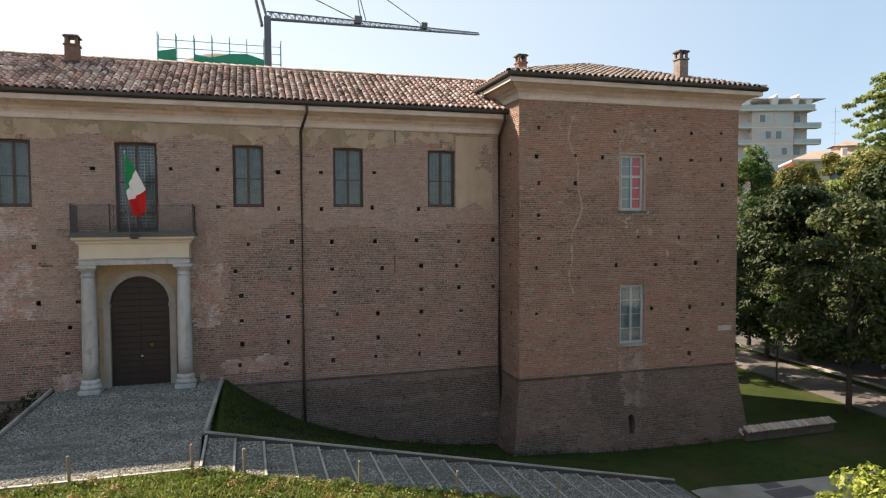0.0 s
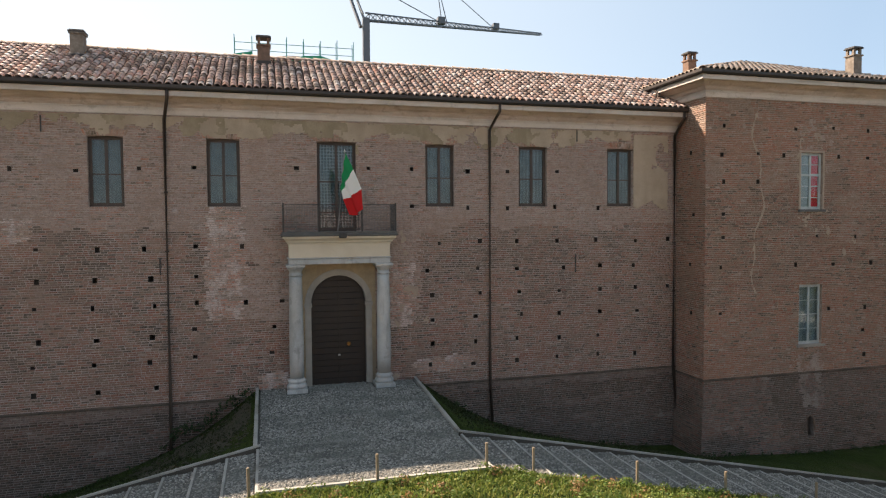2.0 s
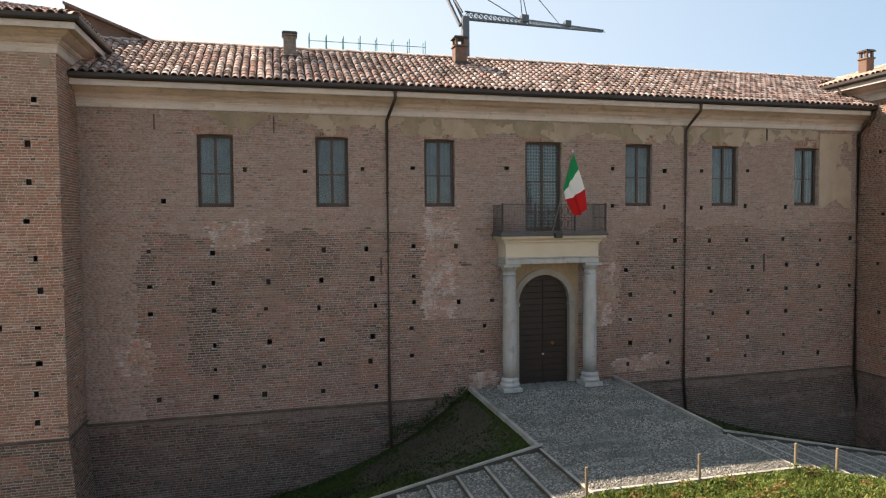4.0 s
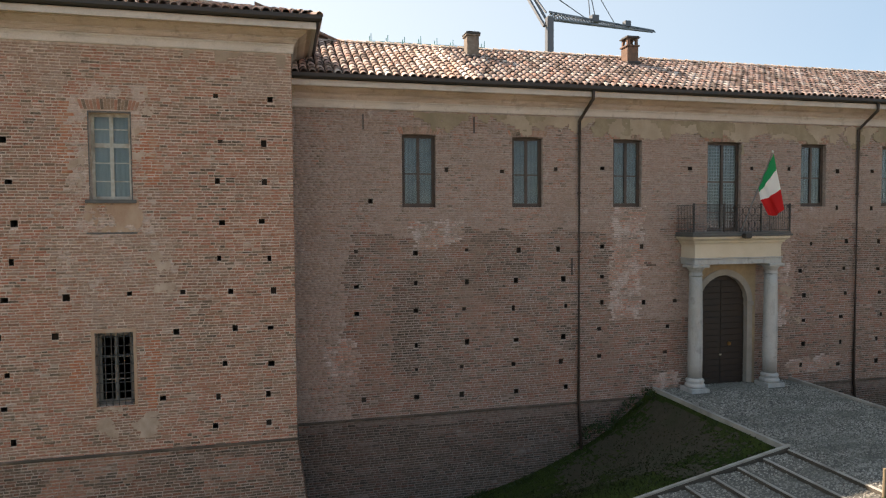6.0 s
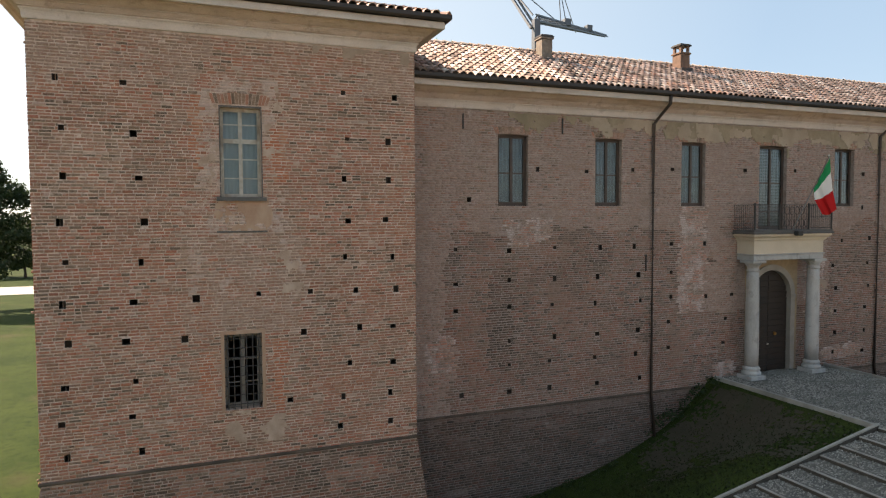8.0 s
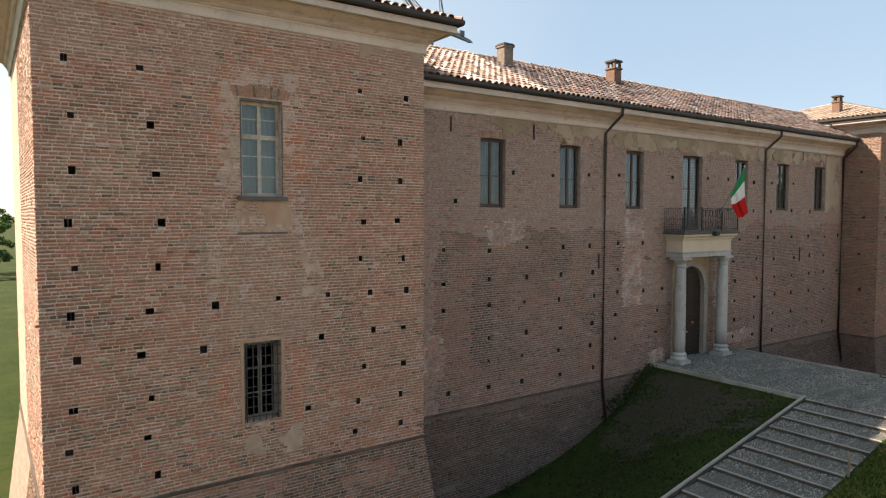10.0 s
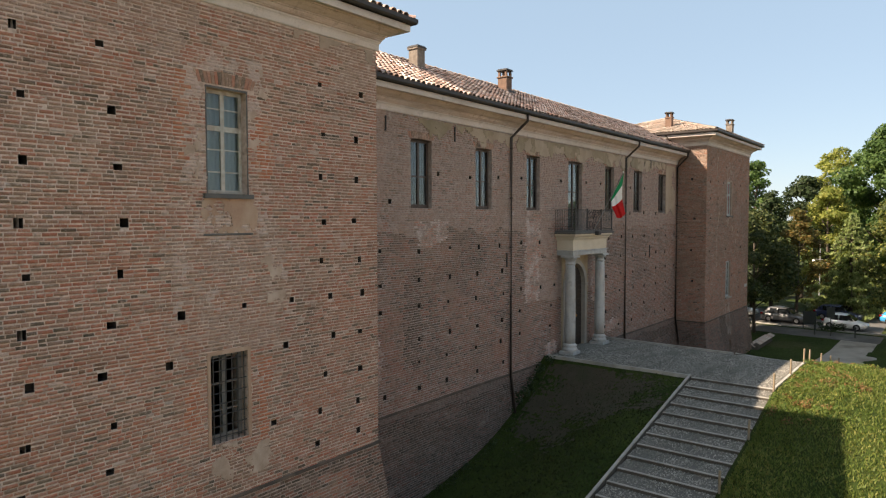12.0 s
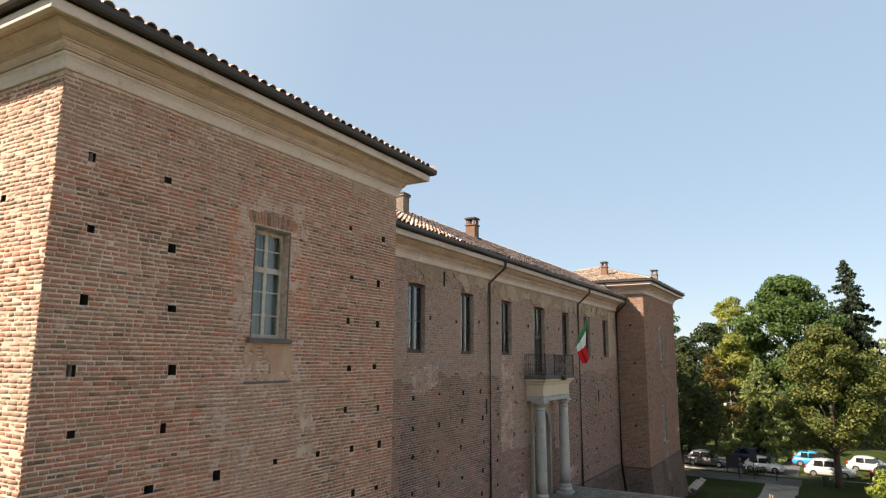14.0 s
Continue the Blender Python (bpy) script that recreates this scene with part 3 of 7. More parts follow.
mb = MB()
wall_panel(mb, left_f, LX0, LX1, ZL, 11.9, op_left + hl, lining=ll)
wall_panel(mb, left_w, LY, 9.4, ZL, 11.9, h_side, lining=ll)
wall_panel(mb, left_e, LY, 9.4, ZL, 11.9, [], 0.5)
left_wall = part("wall", mb, MORTAR_L, tower_l, "lime-mortared brick wall", fix=False)
mb = MB()
wall_panel(mb, left_s, LX0, LX1, -4.8, 0, [], 0.6, LEAN, LEAN)
wall_panel(mb, left_ws, LY, 9.4, -4.8, 0, [], 0.6, LEAN, 0)
wall_panel(mb, left_es, LY, 0.3, -4.8, 0, [], 0.5, LEAN, 0)
left_base = part("wall_base", mb, BASEMORTAR_L, tower_l, "battered wall base in darker mortar", fix=False)

mb = MB()
wall_panel(mb, right_f, RX0, RX1, ZR, 11.9, op_right + hr, lining=lr)
wall_panel(mb, right_w, RY, 9.0, ZR, 11.9, h_rside, lining=lr)
wall_panel(mb, right_e, RY, 9.0, ZR, 11.9, [])
right_wall = part("wall", mb, MORTAR_R, tower_r, "lime-mortared brick wall", fix=False)
mb = MB()
wall_panel(mb, right_s, RX0, RX1, -4.8, 0, [slit], 0.6, LEAN, LEAN)
wall_panel(mb, right_ws, RY, 0.3, -4.8, 0, [], 0.6, LEAN, 0)
wall_panel(mb, right_es, RY, 9.0, -4.8, 0, [], 0.6, LEAN, 0)
right_base = part("wall_base", mb, BASEMORTAR, tower_r, "battered wall base in darker mortar", fix=False)

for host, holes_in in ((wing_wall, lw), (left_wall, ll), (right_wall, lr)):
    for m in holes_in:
        part("putlog_hole", m, HOLE_SHADE, host, fix=False)
part("rear_wall", MB().box(XL, XR, 7.4, 8.0, -5, 10.8), MORTAR, wing)
part("rear_wall", MB().box(LX0 + 0.02, LX1 - 0.02, 8.8, 9.38, -5, 11.9), MORTAR, tower_l)
part("rear_wall", MB().box(RX0 + 0.02, RX1 - 0.02, 8.4, 8.98, -5, 11.9), MORTAR, tower_r)
for z in (-0.12, 5.6, 10.55):
    part("room_floor", MB().box(XL + 0.01, XR - 0.01, 0.5, 7.6, z - 0.2, z), ROOMDARK, wing)
for z in (0.3, 6.2, 11.7):
    part("room_floor", MB().box(LX0 + 0.3, LX1 - 0.3, LY + 0.3, 9.0, z - 0.2, z), ROOMDARK, tower_l)
    part("room_floor", MB().box(RX0 + 0.3, RX1 - 0.3, RY + 0.3, 8.8, z - 0.2, z), ROOMDARK, tower_r)

# string courses
ROLL = [(-0.05, -0.05), (0.04, -0.045), (0.06, -0.02), (0.06, 0.005), (0.045, 0.03), (-0.05, 0.055)]
mb = MB()
for a, b in ((XL, -3.2), (3.0, XR)):
    mb.sweep([(o, z + Z0) for o, z in ROLL], [(a, 0), (b, 0)])
part("string_course", mb, COURSE_STONE, wing, "worn brick string course")
part("string_course", MB().sweep([(o, z + ZL) for o, z in ROLL], [(LX0, 9), (LX0, LY), (LX1, LY), (LX1, 0)]), COURSE_STONE, tower_l)
part("string_course", MB().sweep([(o, z + ZR) for o, z in ROLL], [(RX0, 0), (RX0, RY), (RX1, RY), (RX1, 9)]), COURSE_STONE, tower_r)

# cornices
BAND = [(-0.02, 9.97), (0.045, 9.97), (0.06, 10.0), (0.065, 10.12), (0.08, 10.17), (0.11, 10.2), (0.11, 10.225), (-0.02, 10.225)]
CYMA = [(-0.02, 10.225), (0.095, 10.225), (0.095, 10.245), (0.135, 10.25), (0.14, 10.275), (0.165, 10.29), (0.19, 10.325), (0.20, 10.365), (0.235, 10.37), (0.235, 10.395),
        (0.27, 10.40), (0.33, 10.43), (0.40, 10.475), (0.46, 10.53), (0.50, 10.535), (0.50, 10.56), (0.62, 10.56), (0.62, 10.60), (-0.02, 10.60)]
FASCIA = [(0.58, 10.56), (0.625, 10.535), (0.70, 10.535), (0.705, 10.55), (0.705, 10.70), (0.69, 10.73), (0.58, 10.73)]
GUT = [(0.715, 10.895), (0.715, 10.79), (0.74, 10.745), (0.79, 10.725), (0.84, 10.745), (0.87, 10.79), (0.87, 10.895)]


def cornice(parent, path, dz):
    up = lambda pr: [(o, z + dz) for o, z in pr]  # noqa: E731
    c = part("cornice", MB().sweep(up(CYMA), path), STUCCO, parent, "stained ochre stucco cornice moulding")
    part("frieze_band", MB().sweep(up(BAND), path), WHITEBAND, c, "pale stucco band")
    part("fascia", MB().sweep(up(FASCIA), path), WHITEBAND, c, "pale painted eaves fascia")
    part("gutter", MB().sweep(up(GUT), path), GUTTER, parent, "dark metal gutter")


cornice(wing, [(XL + 0.02, 0), (XR - 0.02, 0)], 0.0)
cornice(tower_l, [(LX0, 9.0), (LX0, LY), (LX1, LY), (LX1, 9.0)], 1.2)
cornice(tower_r, [(RX0, 9.0), (RX0, RY), (RX1, RY), (RX1, 9.0)], 1.2)


# ---- roofs ----
def tile_shape(w0, w1, length, rise, thick=0.016, n=5):
    """One curved roof tile along +y, lower end at the origin: vertices and faces."""
    v, f = [], []
    for y, w, lift in ((0.0, w0, rise), (length, w1, 0.0)):
        for r in (w / 2, w / 2 - thick):
            for i in range(n + 1):
                a = math.pi * i / n
                v.append((-r * math.cos(a), y, r * math.sin(a) * 0.85 + lift))
    m = n + 1
    for i in range(n):
        f.append((i, i + 1, 2 * m + i + 1, 2 * m + i))
        f.append((i, m + i, m + i + 1, i + 1))
    return v, f


TV, TF = tile_shape(0.235, 0.19, 0.46, 0.034)


def tm_mesh(name):
    me = bpy.data.meshes.new(name)
    me.from_pydata(TV, [], TF)
    me.materials.append(tile_mat("mossy_cap_tile", True, 0.9))
    return me


def roof_tiles(a, b, c, rng, tri=True, step=0.268, row=0.365, length=None):
    """Poses of the cover tiles of a roof slope over the eaves a-b, up to c."""
    a, b, c = Vector(a), Vector(b), Vector(c)
    U = (b - a).normalized()
    S = (c - a) - U * (c - a).dot(U)
    L = length or S.length
    S.normalize()
    N = U.cross(S)
    W = (b - a).length
    cu = (c - a).dot(U)
    out = []
    n = int(W / step)
    for i in range(n + 1):
        u = (i + 0.5) * W / (n + 1)
        s = 0.0
        while s < L - 0.1:
            keep = True
            if tri:
                f = (s + 0.15) / L
                keep = cu * f + 0.05 < u < W - (W - cu) * f - 0.05
            if keep:
                j = rng.uniform
                p = a + U * (u + j(-0.012, 0.012)) + S * (s + j(-0.02, 0.02)) + N * (0.018 + j(-0.004, 0.008))
                tw = j(-0.04, 0.04)
                m = Matrix((U, S, N)).transposed().to_4x4()
                out.append(Matrix.Translation(p) @ m @ Matrix.Rotation(tw, 4, "Z"))
            s += row
    return out


def tiles_mesh(name, mats):
    tv = np.array([(*p, 1) for p in TV])
    co = np.concatenate([(np.array(m) @ tv.T).T[:, :3] for m in mats])
    k = len(TV)
    idx = (np.arange(len(mats))[:, None, None] * k + np.array(TF)).reshape(-1)
    me = bpy.data.meshes.new(name)
    me.vertices.add(len(co))
    me.vertices.foreach_set("co", co.ravel())
    me.loops.add(len(idx))
    me.loops.foreach_set("vertex_index", idx)
    nf = len(mats) * len(TF)
    me.polygons.add(nf)
    me.polygons.foreach_set("loop_start", np.arange(nf) * 4)
    me.update(calc_edges=True)
    return me


def ridge_tiles(mats, p, q, rng):
    p, q = Vector(p), Vector(q)
    d = (q - p).normalized()
    n = int((q - p).length / 0.36)
    for i in range(n):
        s = d.cross(Vector((0, 0, 1))).normalized()
        m = Matrix((s, d, s.cross(d))).transposed().to_4x4()
        mats.append(Matrix.Translation(p + d * (i * 0.36) + Vector((0, 0, rng.uniform(0.0, 0.02)))) @ m @ Matrix.Diagonal((1.25, 1, 1.1, 1)))


# flat sheet below the tiles, its dark colour painting the shade of their gaps
ROOFBASE = mottled("roof_gap_shade", (0.10, 0.065, 0.048), (0.06, 0.042, 0.033), 3, 30, 0.9, 0.3)
EY, EZ, RYR, RZR = -0.80, 10.86, 3.3, 12.92
r_rng = random.Random(11)
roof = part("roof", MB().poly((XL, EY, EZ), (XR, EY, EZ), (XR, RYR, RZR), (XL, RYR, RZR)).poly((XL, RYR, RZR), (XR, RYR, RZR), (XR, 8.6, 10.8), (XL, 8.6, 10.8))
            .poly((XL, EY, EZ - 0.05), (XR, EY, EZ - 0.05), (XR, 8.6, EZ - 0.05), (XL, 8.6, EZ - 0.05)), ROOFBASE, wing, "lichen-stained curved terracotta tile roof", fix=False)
wing_tiles = roof_tiles((XL, EY, EZ), (XR, EY, EZ), (XL, RYR, RZR), r_rng, tri=False)
wing_ridge = []
ridge_tiles(wing_ridge, (XL, RYR, RZR + 0.02), (XR, RYR, RZR + 0.02), r_rng)
# the slope runs on behind the eaves of the right tower, down to the valley with its roof
VX, v_rng = 16.8, random.Random(17)
part("roof_end", MB().poly((XR, 1.75, EZ + 1.281), (VX, RYR, RZR), (XR, RYR, RZR)).poly((XR, RYR, RZR), (VX, RYR, RZR), (XR, 5.3, 12.1)), ROOFBASE, wing, "end of the tiled slope above the valley", fix=False)
for m in roof_tiles((XR, EY, EZ), (VX, EY, EZ), (XR, RYR, RZR), v_rng, tri=False):
    if m.translation.z > 12.10 + (m.translation.x - RX0 + 0.8) * 0.298:
        wing_tiles.append(m)
ridge_tiles(wing_ridge, (XR, RYR, RZR + 0.02), (VX - 0.1, RYR, RZR + 0.02), v_rng)


def tower_roof(tower, x0, x1, y0, y1, apex, name):
    z = EZ + 1.2
    a, b, c, d = (x0, y0, z), (x1, y0, z), (x1, y1, z), (x0, y1, z)
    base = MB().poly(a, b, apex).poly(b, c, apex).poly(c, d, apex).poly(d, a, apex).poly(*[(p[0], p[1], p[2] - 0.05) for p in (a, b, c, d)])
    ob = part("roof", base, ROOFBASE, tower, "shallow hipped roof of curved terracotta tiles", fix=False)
    mats = roof_tiles(a, b, apex, r_rng) + roof_tiles(d, a, apex, r_rng) + roof_tiles(b, c, apex, r_rng)
    for p in (a, b, d):
        ridge_tiles(mats, p, apex, r_rng)
    return ob, mats


roof_l, tiles_l = tower_roof(tower_l, LX0 - 0.8, LX1 + 0.8, LY - 0.8, 9.6, (-20.95, 3.2, 14.05), "left")
roof_r, tiles_r = tower_roof(tower_r, RX0 - 0.8, RX1 + 0.8, RY - 0.8, 9.4, (20.58, 2.84, 13.97), "right")


def chimney(x, y, z0, z1, w, d, label, brick=None, vents=True):
    """A masonry stack with a metal foot, and under its cap slab either open corner piers or a plain head."""
    brick = brick or CHIMNEYBRICK
    c = thing("chimney", (x, y, z0), label, "chimney", "roof chimneys")

    def ring(name, out, a, b, mat, text="", bev=0.012):
        part(name, MB().box(x - w / 2 - out, x + w / 2 + out, y - d / 2 - out, y + d / 2 + out, a, b, bev), mat, c, text)

    neck = z1 - (0.42 if vents else 0.16)
    ring("shaft", 0.0, z0 - 0.6, neck, brick, bev=0.01)
    part("lead_flashing", MB().box(x - w / 2 - 0.05, x + w / 2 + 0.05, y - d / 2 - 0.14, y + d / 2 + 0.05, z0 - 0.45, z0 + 0.10, 0.03), GUTTER, c, "grey metal flashing at the foot")
    ring("collar", 0.045, neck + 0.001, neck + 0.07, brick)
    if vents:
        for sx in (-1, 1):
            for sy in (-1, 1):
                cx, cy = x + sx * (w / 2 - 0.06), y + sy * (d / 2 - 0.06)
                part("corner_pier", MB().box(cx - 0.05, cx + 0.05, cy - 0.05, cy + 0.05, neck + 0.071, z1 - 0.09), brick, c)
    ring("cap", 0.055, z1 - 0.089, z1 - 0.03, DARKIRON, "sooty capping slab")
    ring("cap", 0.02, z1 - 0.029, z1 + 0.01, DARKIRON, "sooty capping slab")
    return c


PALECHIMNEY = mottled("limewashed_chimney_brick", (0.26, 0.215, 0.175), (0.15, 0.12, 0.098), 7, 18, 0.95, 0.7, stain=(0.12, 0.095, 0.075))
REDCHIMNEY = mottled("red_chimney_brick", (0.21, 0.125, 0.09), (0.14, 0.088, 0.064), 7, 18, 0.95, 0.7, stain=(0.14, 0.095, 0.07))
chimney(-9.3, 2.4, 12.35, 13.36, 0.46, 0.46, "short limewashed chimney with a dark slab cap on the tiled roof", PALECHIMNEY, False)
chimney(-2.6, 2.5, 12.5, 13.62, 0.48, 0.5, "brick chimney with open cap on the tiled roof", REDCHIMNEY)
chimney(16.2, 1.05, 12.6, 13.78, 0.42, 0.42, "tall reddish brick chimney beside the tower roof", REDCHIMNEY)
chimney(23.25, -1.1, 12.5, 13.9, 0.45, 0.45, "tall grey-brown brick chimney with open cap on the tower roof", PALECHIMNEY)
chimney(-20.6, 1.4, 13.0, 14.15, 0.8, 0.5, "wide brick chimney on the tower roof", REDCHIMNEY)
# the roof behind the ridge, beside the tower
part("rear_roof", MB().hexa([(-17.2, 3.15, 14.12), (-14.0, 3.15, 12.84), (-14.0, 8.8, 12.84), (-17.2, 8.8, 14.12), (-17.2, 3.15, 14.22), (-14.0, 3.15, 12.94), (-14.0, 8.8, 12.94), (-17.2, 8.8, 14.22)]), REDCHIMNEY, tower_l, "low tiled roof running down behind the ridge")
part("rear_gable", MB().hexa([(-17.2, 3.4, 12.2), (-14.2, 3.4, 12.2), (-14.2, 3.6, 12.2), (-17.2, 3.6, 12.2), (-17.2, 3.4, 14.11), (-14.2, 3.4, 12.91), (-14.2, 3.6, 12.91), (-17.2, 3.6, 14.11)]), CHIMNEYBRICK, tower_l, "shaded brown gable")


# ---- windows and doors ----
def window(parent, name, fc, u0, u1, v0, v1, wood, bars, deep=0.16, label="", curtain=None, sill=None, f=0.065, s=0.05, glazed=True):
    """A two-leaf casement in its opening. bars: heights of glazing bars, as parts of a leaf's height; f, s: widths of frame and stiles."""
    w = thing(name, fc.p((u0 + u1) / 2, v0, -deep), label, "window", "castle windows") if parent is None else None
    host = parent or w

    def slab(a, b, c, e, d0, d1):
        return MB().hexa([fc.p(a, c, d0), fc.p(b, c, d0), fc.p(b, c, d1), fc.p(a, c, d1), fc.p(a, e, d0), fc.p(b, e, d0), fc.p(b, e, d1), fc.p(a, e, d1)])

    def join(*bs):
        m = MB()
        for b in bs:
            k = len(m.v)
            m.v += b.v
            m.f += [tuple(k + i for i in f) for f in b.f]
        return m

    win = part(name, join(slab(u0, u0 + f, v0, v1, -deep, -deep - 0.09), slab(u1 - f, u1, v0, v1, -deep, -deep - 0.09), slab(u0, u1, v1 - f, v1, -deep, -deep - 0.09),
                          slab(u0, u1, v0, v0 + f, -deep, -deep - 0.09)), wood, host, label)
    um = (u0 + u1) / 2
    for a, b in ((u0 + f, um), (um, u1 - f)):
        bits = [slab(a, a + s, v0 + f, v1 - f, -deep + 0.012, -deep - 0.05), slab(b - s, b, v0 + f, v1 - f, -deep + 0.012, -deep - 0.05),
                slab(a, b, v0 + f, v0 + f + 0.07, -deep + 0.01, -deep - 0.048), slab(a, b, v1 - f - 0.05, v1 - f, -deep + 0.01, -deep - 0.048)]
        for h, t in bars:
            c = v0 + f + (v1 - v0 - 2 * f) * h
            bits.append(slab(a, b, c - t / 2, c + t / 2, -deep + 0.008, -deep - 0.046))
        part("casement", join(*bits), wood, win)
        if glazed:
            g = part("pane", slab(a + s, b - s, v0 + f, v1 - f, -deep - 0.02, -deep - 0.026), GLASS, win, "old window glass")
            g.visible_shadow = False
    if curtain:
        folds = MB()
        n = 40
        for i in range(n):
            a, b = u0 + (u1 - u0) * i / n, u0 + (u1 - u0) * (i + 1) / n
            da, db = 0.008 * math.sin(i * 1.3), 0.008 * math.sin((i + 1) * 1.3)
            folds.poly(fc.p(a, v0, -deep - 0.17 + da), fc.p(b, v0, -deep - 0.17 + db), fc.p(b, v1, -deep - 0.17 + db), fc.p(a, v1, -deep - 0.17 + da))
        part("curtain", folds, curtain, win, "drawn curtain behind the glass", smooth=True, fix=False)
    if sill:
        part("sill", slab(u0 - 0.12, u1 + 0.12, v0 - 0.09, v0 + 0.012, 0.10, -deep), sill, win)
    return win


BARS = [(0.46, 0.05)]
for i, (a, b) in enumerate(WINGWIN):
    window(wing, "window", wing_f, a, b, 6.74, 9.19, FRAMEWOOD, BARS, label="tall dark brown two-leaf window with grey curtains", curtain=CURTAIN)
window(wing, "balcony_door", wing_f, -0.75, 0.73, 5.80, 9.19, FRAMEWOOD, [(0.56, 0.06), (0.2, 0.05)], label="tall glazed two-leaf balcony door with net curtains", curtain=NET)
window(tower_l, "window", left_f, -21.47, -20.43, 6.92, 9.31, PALEWOOD, [(0.64, 0.12), (0.21, 0.03), (0.43, 0.03), (0.83, 0.03)], 0.2,
       "peeling white wooden window with small panes", VEIL, sill=SILL, f=0.035, s=0.048)
window(tower_r, "window", right_f, 19.60, 20.75, 6.55, 9.0, BLUEWOOD, [(0.62, 0.10), (0.2, 0.03), (0.41, 0.03), (0.81, 0.03)], 0.1,
       "white wooden window with a red curtain", None, sill=SILL)
window(tower_r, "window", right_f, 19.60, 20.83, 0.67, 3.29, BLUEWOOD, [(0.25, 0.03), (0.5, 0.03), (0.75, 0.03)], 0.12,
       "pale blue-grey wooden window with small panes", VEIL, sill=STONE)
part("red_curtain", MB().box(20.18, 20.69, RY + 0.155, RY + 0.165, 6.6, 8.95), REDCURTAIN, tower_r, "bright red curtain")
part("white_curtain", MB().box(19.66, 20.17, RY + 0.155, RY + 0.165, 6.6, 8.95), VEIL, tower_r, "white curtain")
# grated window of the tower
win = window(tower_l, "grated_window", left_f, -21.48, -20.50, 1.17, 3.23, GREYWOOD, [(0.33, 0.03), (0.66, 0.03)], 0.25, "dark unglazed window behind an iron grate", glazed=False)
for i in range(6):
    x = -21.48 + 0.98 * (i + 0.5) / 6
    part("grate_bar", MB().tube([(x, LY + 0.03, 1.15), (x, LY + 0.03, 3.25)], 0.015, 6), DARKIRON, win, "wrought-iron bar")
for i in range(8):
    z = 1.17 + 2.06 * (i + 0.5) / 8
    part("grate_bar", MB().tube([(-21.5, LY + 0.055, z), (-20.48, LY + 0.055, z)], 0.014, 6), DARKIRON, win, "wrought-iron bar")
part("window_surround", MB().box(-21.57, -21.485, LY - 0.02, LY + 0.2, 1.14, 3.26).box(-20.495, -20.41, LY - 0.02, LY + 0.2, 1.14, 3.26)
     .box(-21.57, -20.41, LY - 0.022, LY + 0.2, 3.235, 3.33), PINKPLASTER, win, "flaking plaster surround", fix=False)
part("window_surround", MB().box(-21.50, -21.472, LY - 0.016, LY + 0.2, 6.93, 9.36).box(-20.428, -20.40, LY - 0.016, LY + 0.2, 6.93, 9.36)
     .box(-21.50, -20.40, LY - 0.018, LY + 0.2, 9.312, 9.36), SILL, tower_l, "flaking plaster surround", fix=False)
part("window_surround", MB().box(19.50, 19.595, RY - 0.02, RY + 0.1, 6.45, 9.1).box(20.755, 20.84, RY - 0.02, RY + 0.1, 6.45, 9.1)
     .box(19.50, 20.84, RY - 0.022, RY + 0.1, 9.005, 9.10), CRACKFILL, tower_r, "flaking plaster surround", fix=False)
# flat arches of upright bricks over the windows
def flat_arch(fc, host, u0, u1, v, h, mat):
    n = round((u1 - u0) / 0.085)
    mid = (u0 + u1) / 2
    r = random.Random(int(u0 * 10))
    for i in range(n):
        a, b = u0 + (u1 - u0) * i / n + 0.006, u0 + (u1 - u0) * (i + 1) / n - 0.006
        top = h * r.uniform(0.86, 1.05)
        la, lb = (a - mid) * 0.12, (b - mid) * 0.12
        rise = 0.05 * (1 - ((a + b - 2 * mid) / (u1 - u0)) ** 2)
        d = 0.012 + r.uniform(0, 0.008)
        m = MB().hexa([fc.p(a, v - 0.0, -0.03), fc.p(b, v - 0.0, -0.03), fc.p(b, v - 0.0, d), fc.p(a, v - 0.0, d), fc.p(a + la, v + top + rise, -0.03), fc.p(b + lb, v + top + rise, -0.03), fc.p(b + lb, v + top + rise, d), fc.p(a + la, v + top + rise, d)])
        part("brick", m, mat, host)


def window_head(u0, u1, v, rise=0.045):
    """The shallow curve of brick under which a window's frame stands."""
    m = MB()
    k = 10
    for y in (-0.012, 0.16):
        for i in range(k + 1):
            q = 2 * i / k - 1
            m.v += [(u0 + (u1 - u0) * i / k, y, v - rise * q * q - 0.004), (u0 + (u1 - u0) * i / k, y, v)]
    n = 2 * k + 2
    for i in range(0, n - 2, 2):
        m.f += [(i, i + 2, i + 3, i + 1), (n + i, n + i + 1, n + i + 3, n + i + 2), (i, n + i, n + i + 2, i + 2), (i + 1, i + 3, n + i + 3, n + i + 1)]
    m.f += [(0, 1, n + 1, n), (n - 2, 2 * n - 2, 2 * n - 1, n - 1)]
    part("window_head", m, CHIMNEYBRICK, wing, "shallow curved window head")


for a, b in WINGWIN + [(-0.75, 0.73)]:
    window_head(a, b, 9.19)
for a, b in WINGWIN:
    flat_arch(wing_f, wing_wall, a - 0.1, b + 0.1, 9.195, 0.2, ARCHBRICK)
flat_arch(wing_f, wing_wall, -0.85, 0.83, 9.195, 0.2, ARCHBRICK)
flat_arch(left_f, left_wall, -21.66, -20.24, 9.40, 0.25, BRICK1)
part("old_sill_ledge", MB().box(-21.6, -20.3, LY - 0.03, LY + 0.05, 5.98, 6.03, 0.008), SILL, tower_l, "thin grey stone ledge below the window")
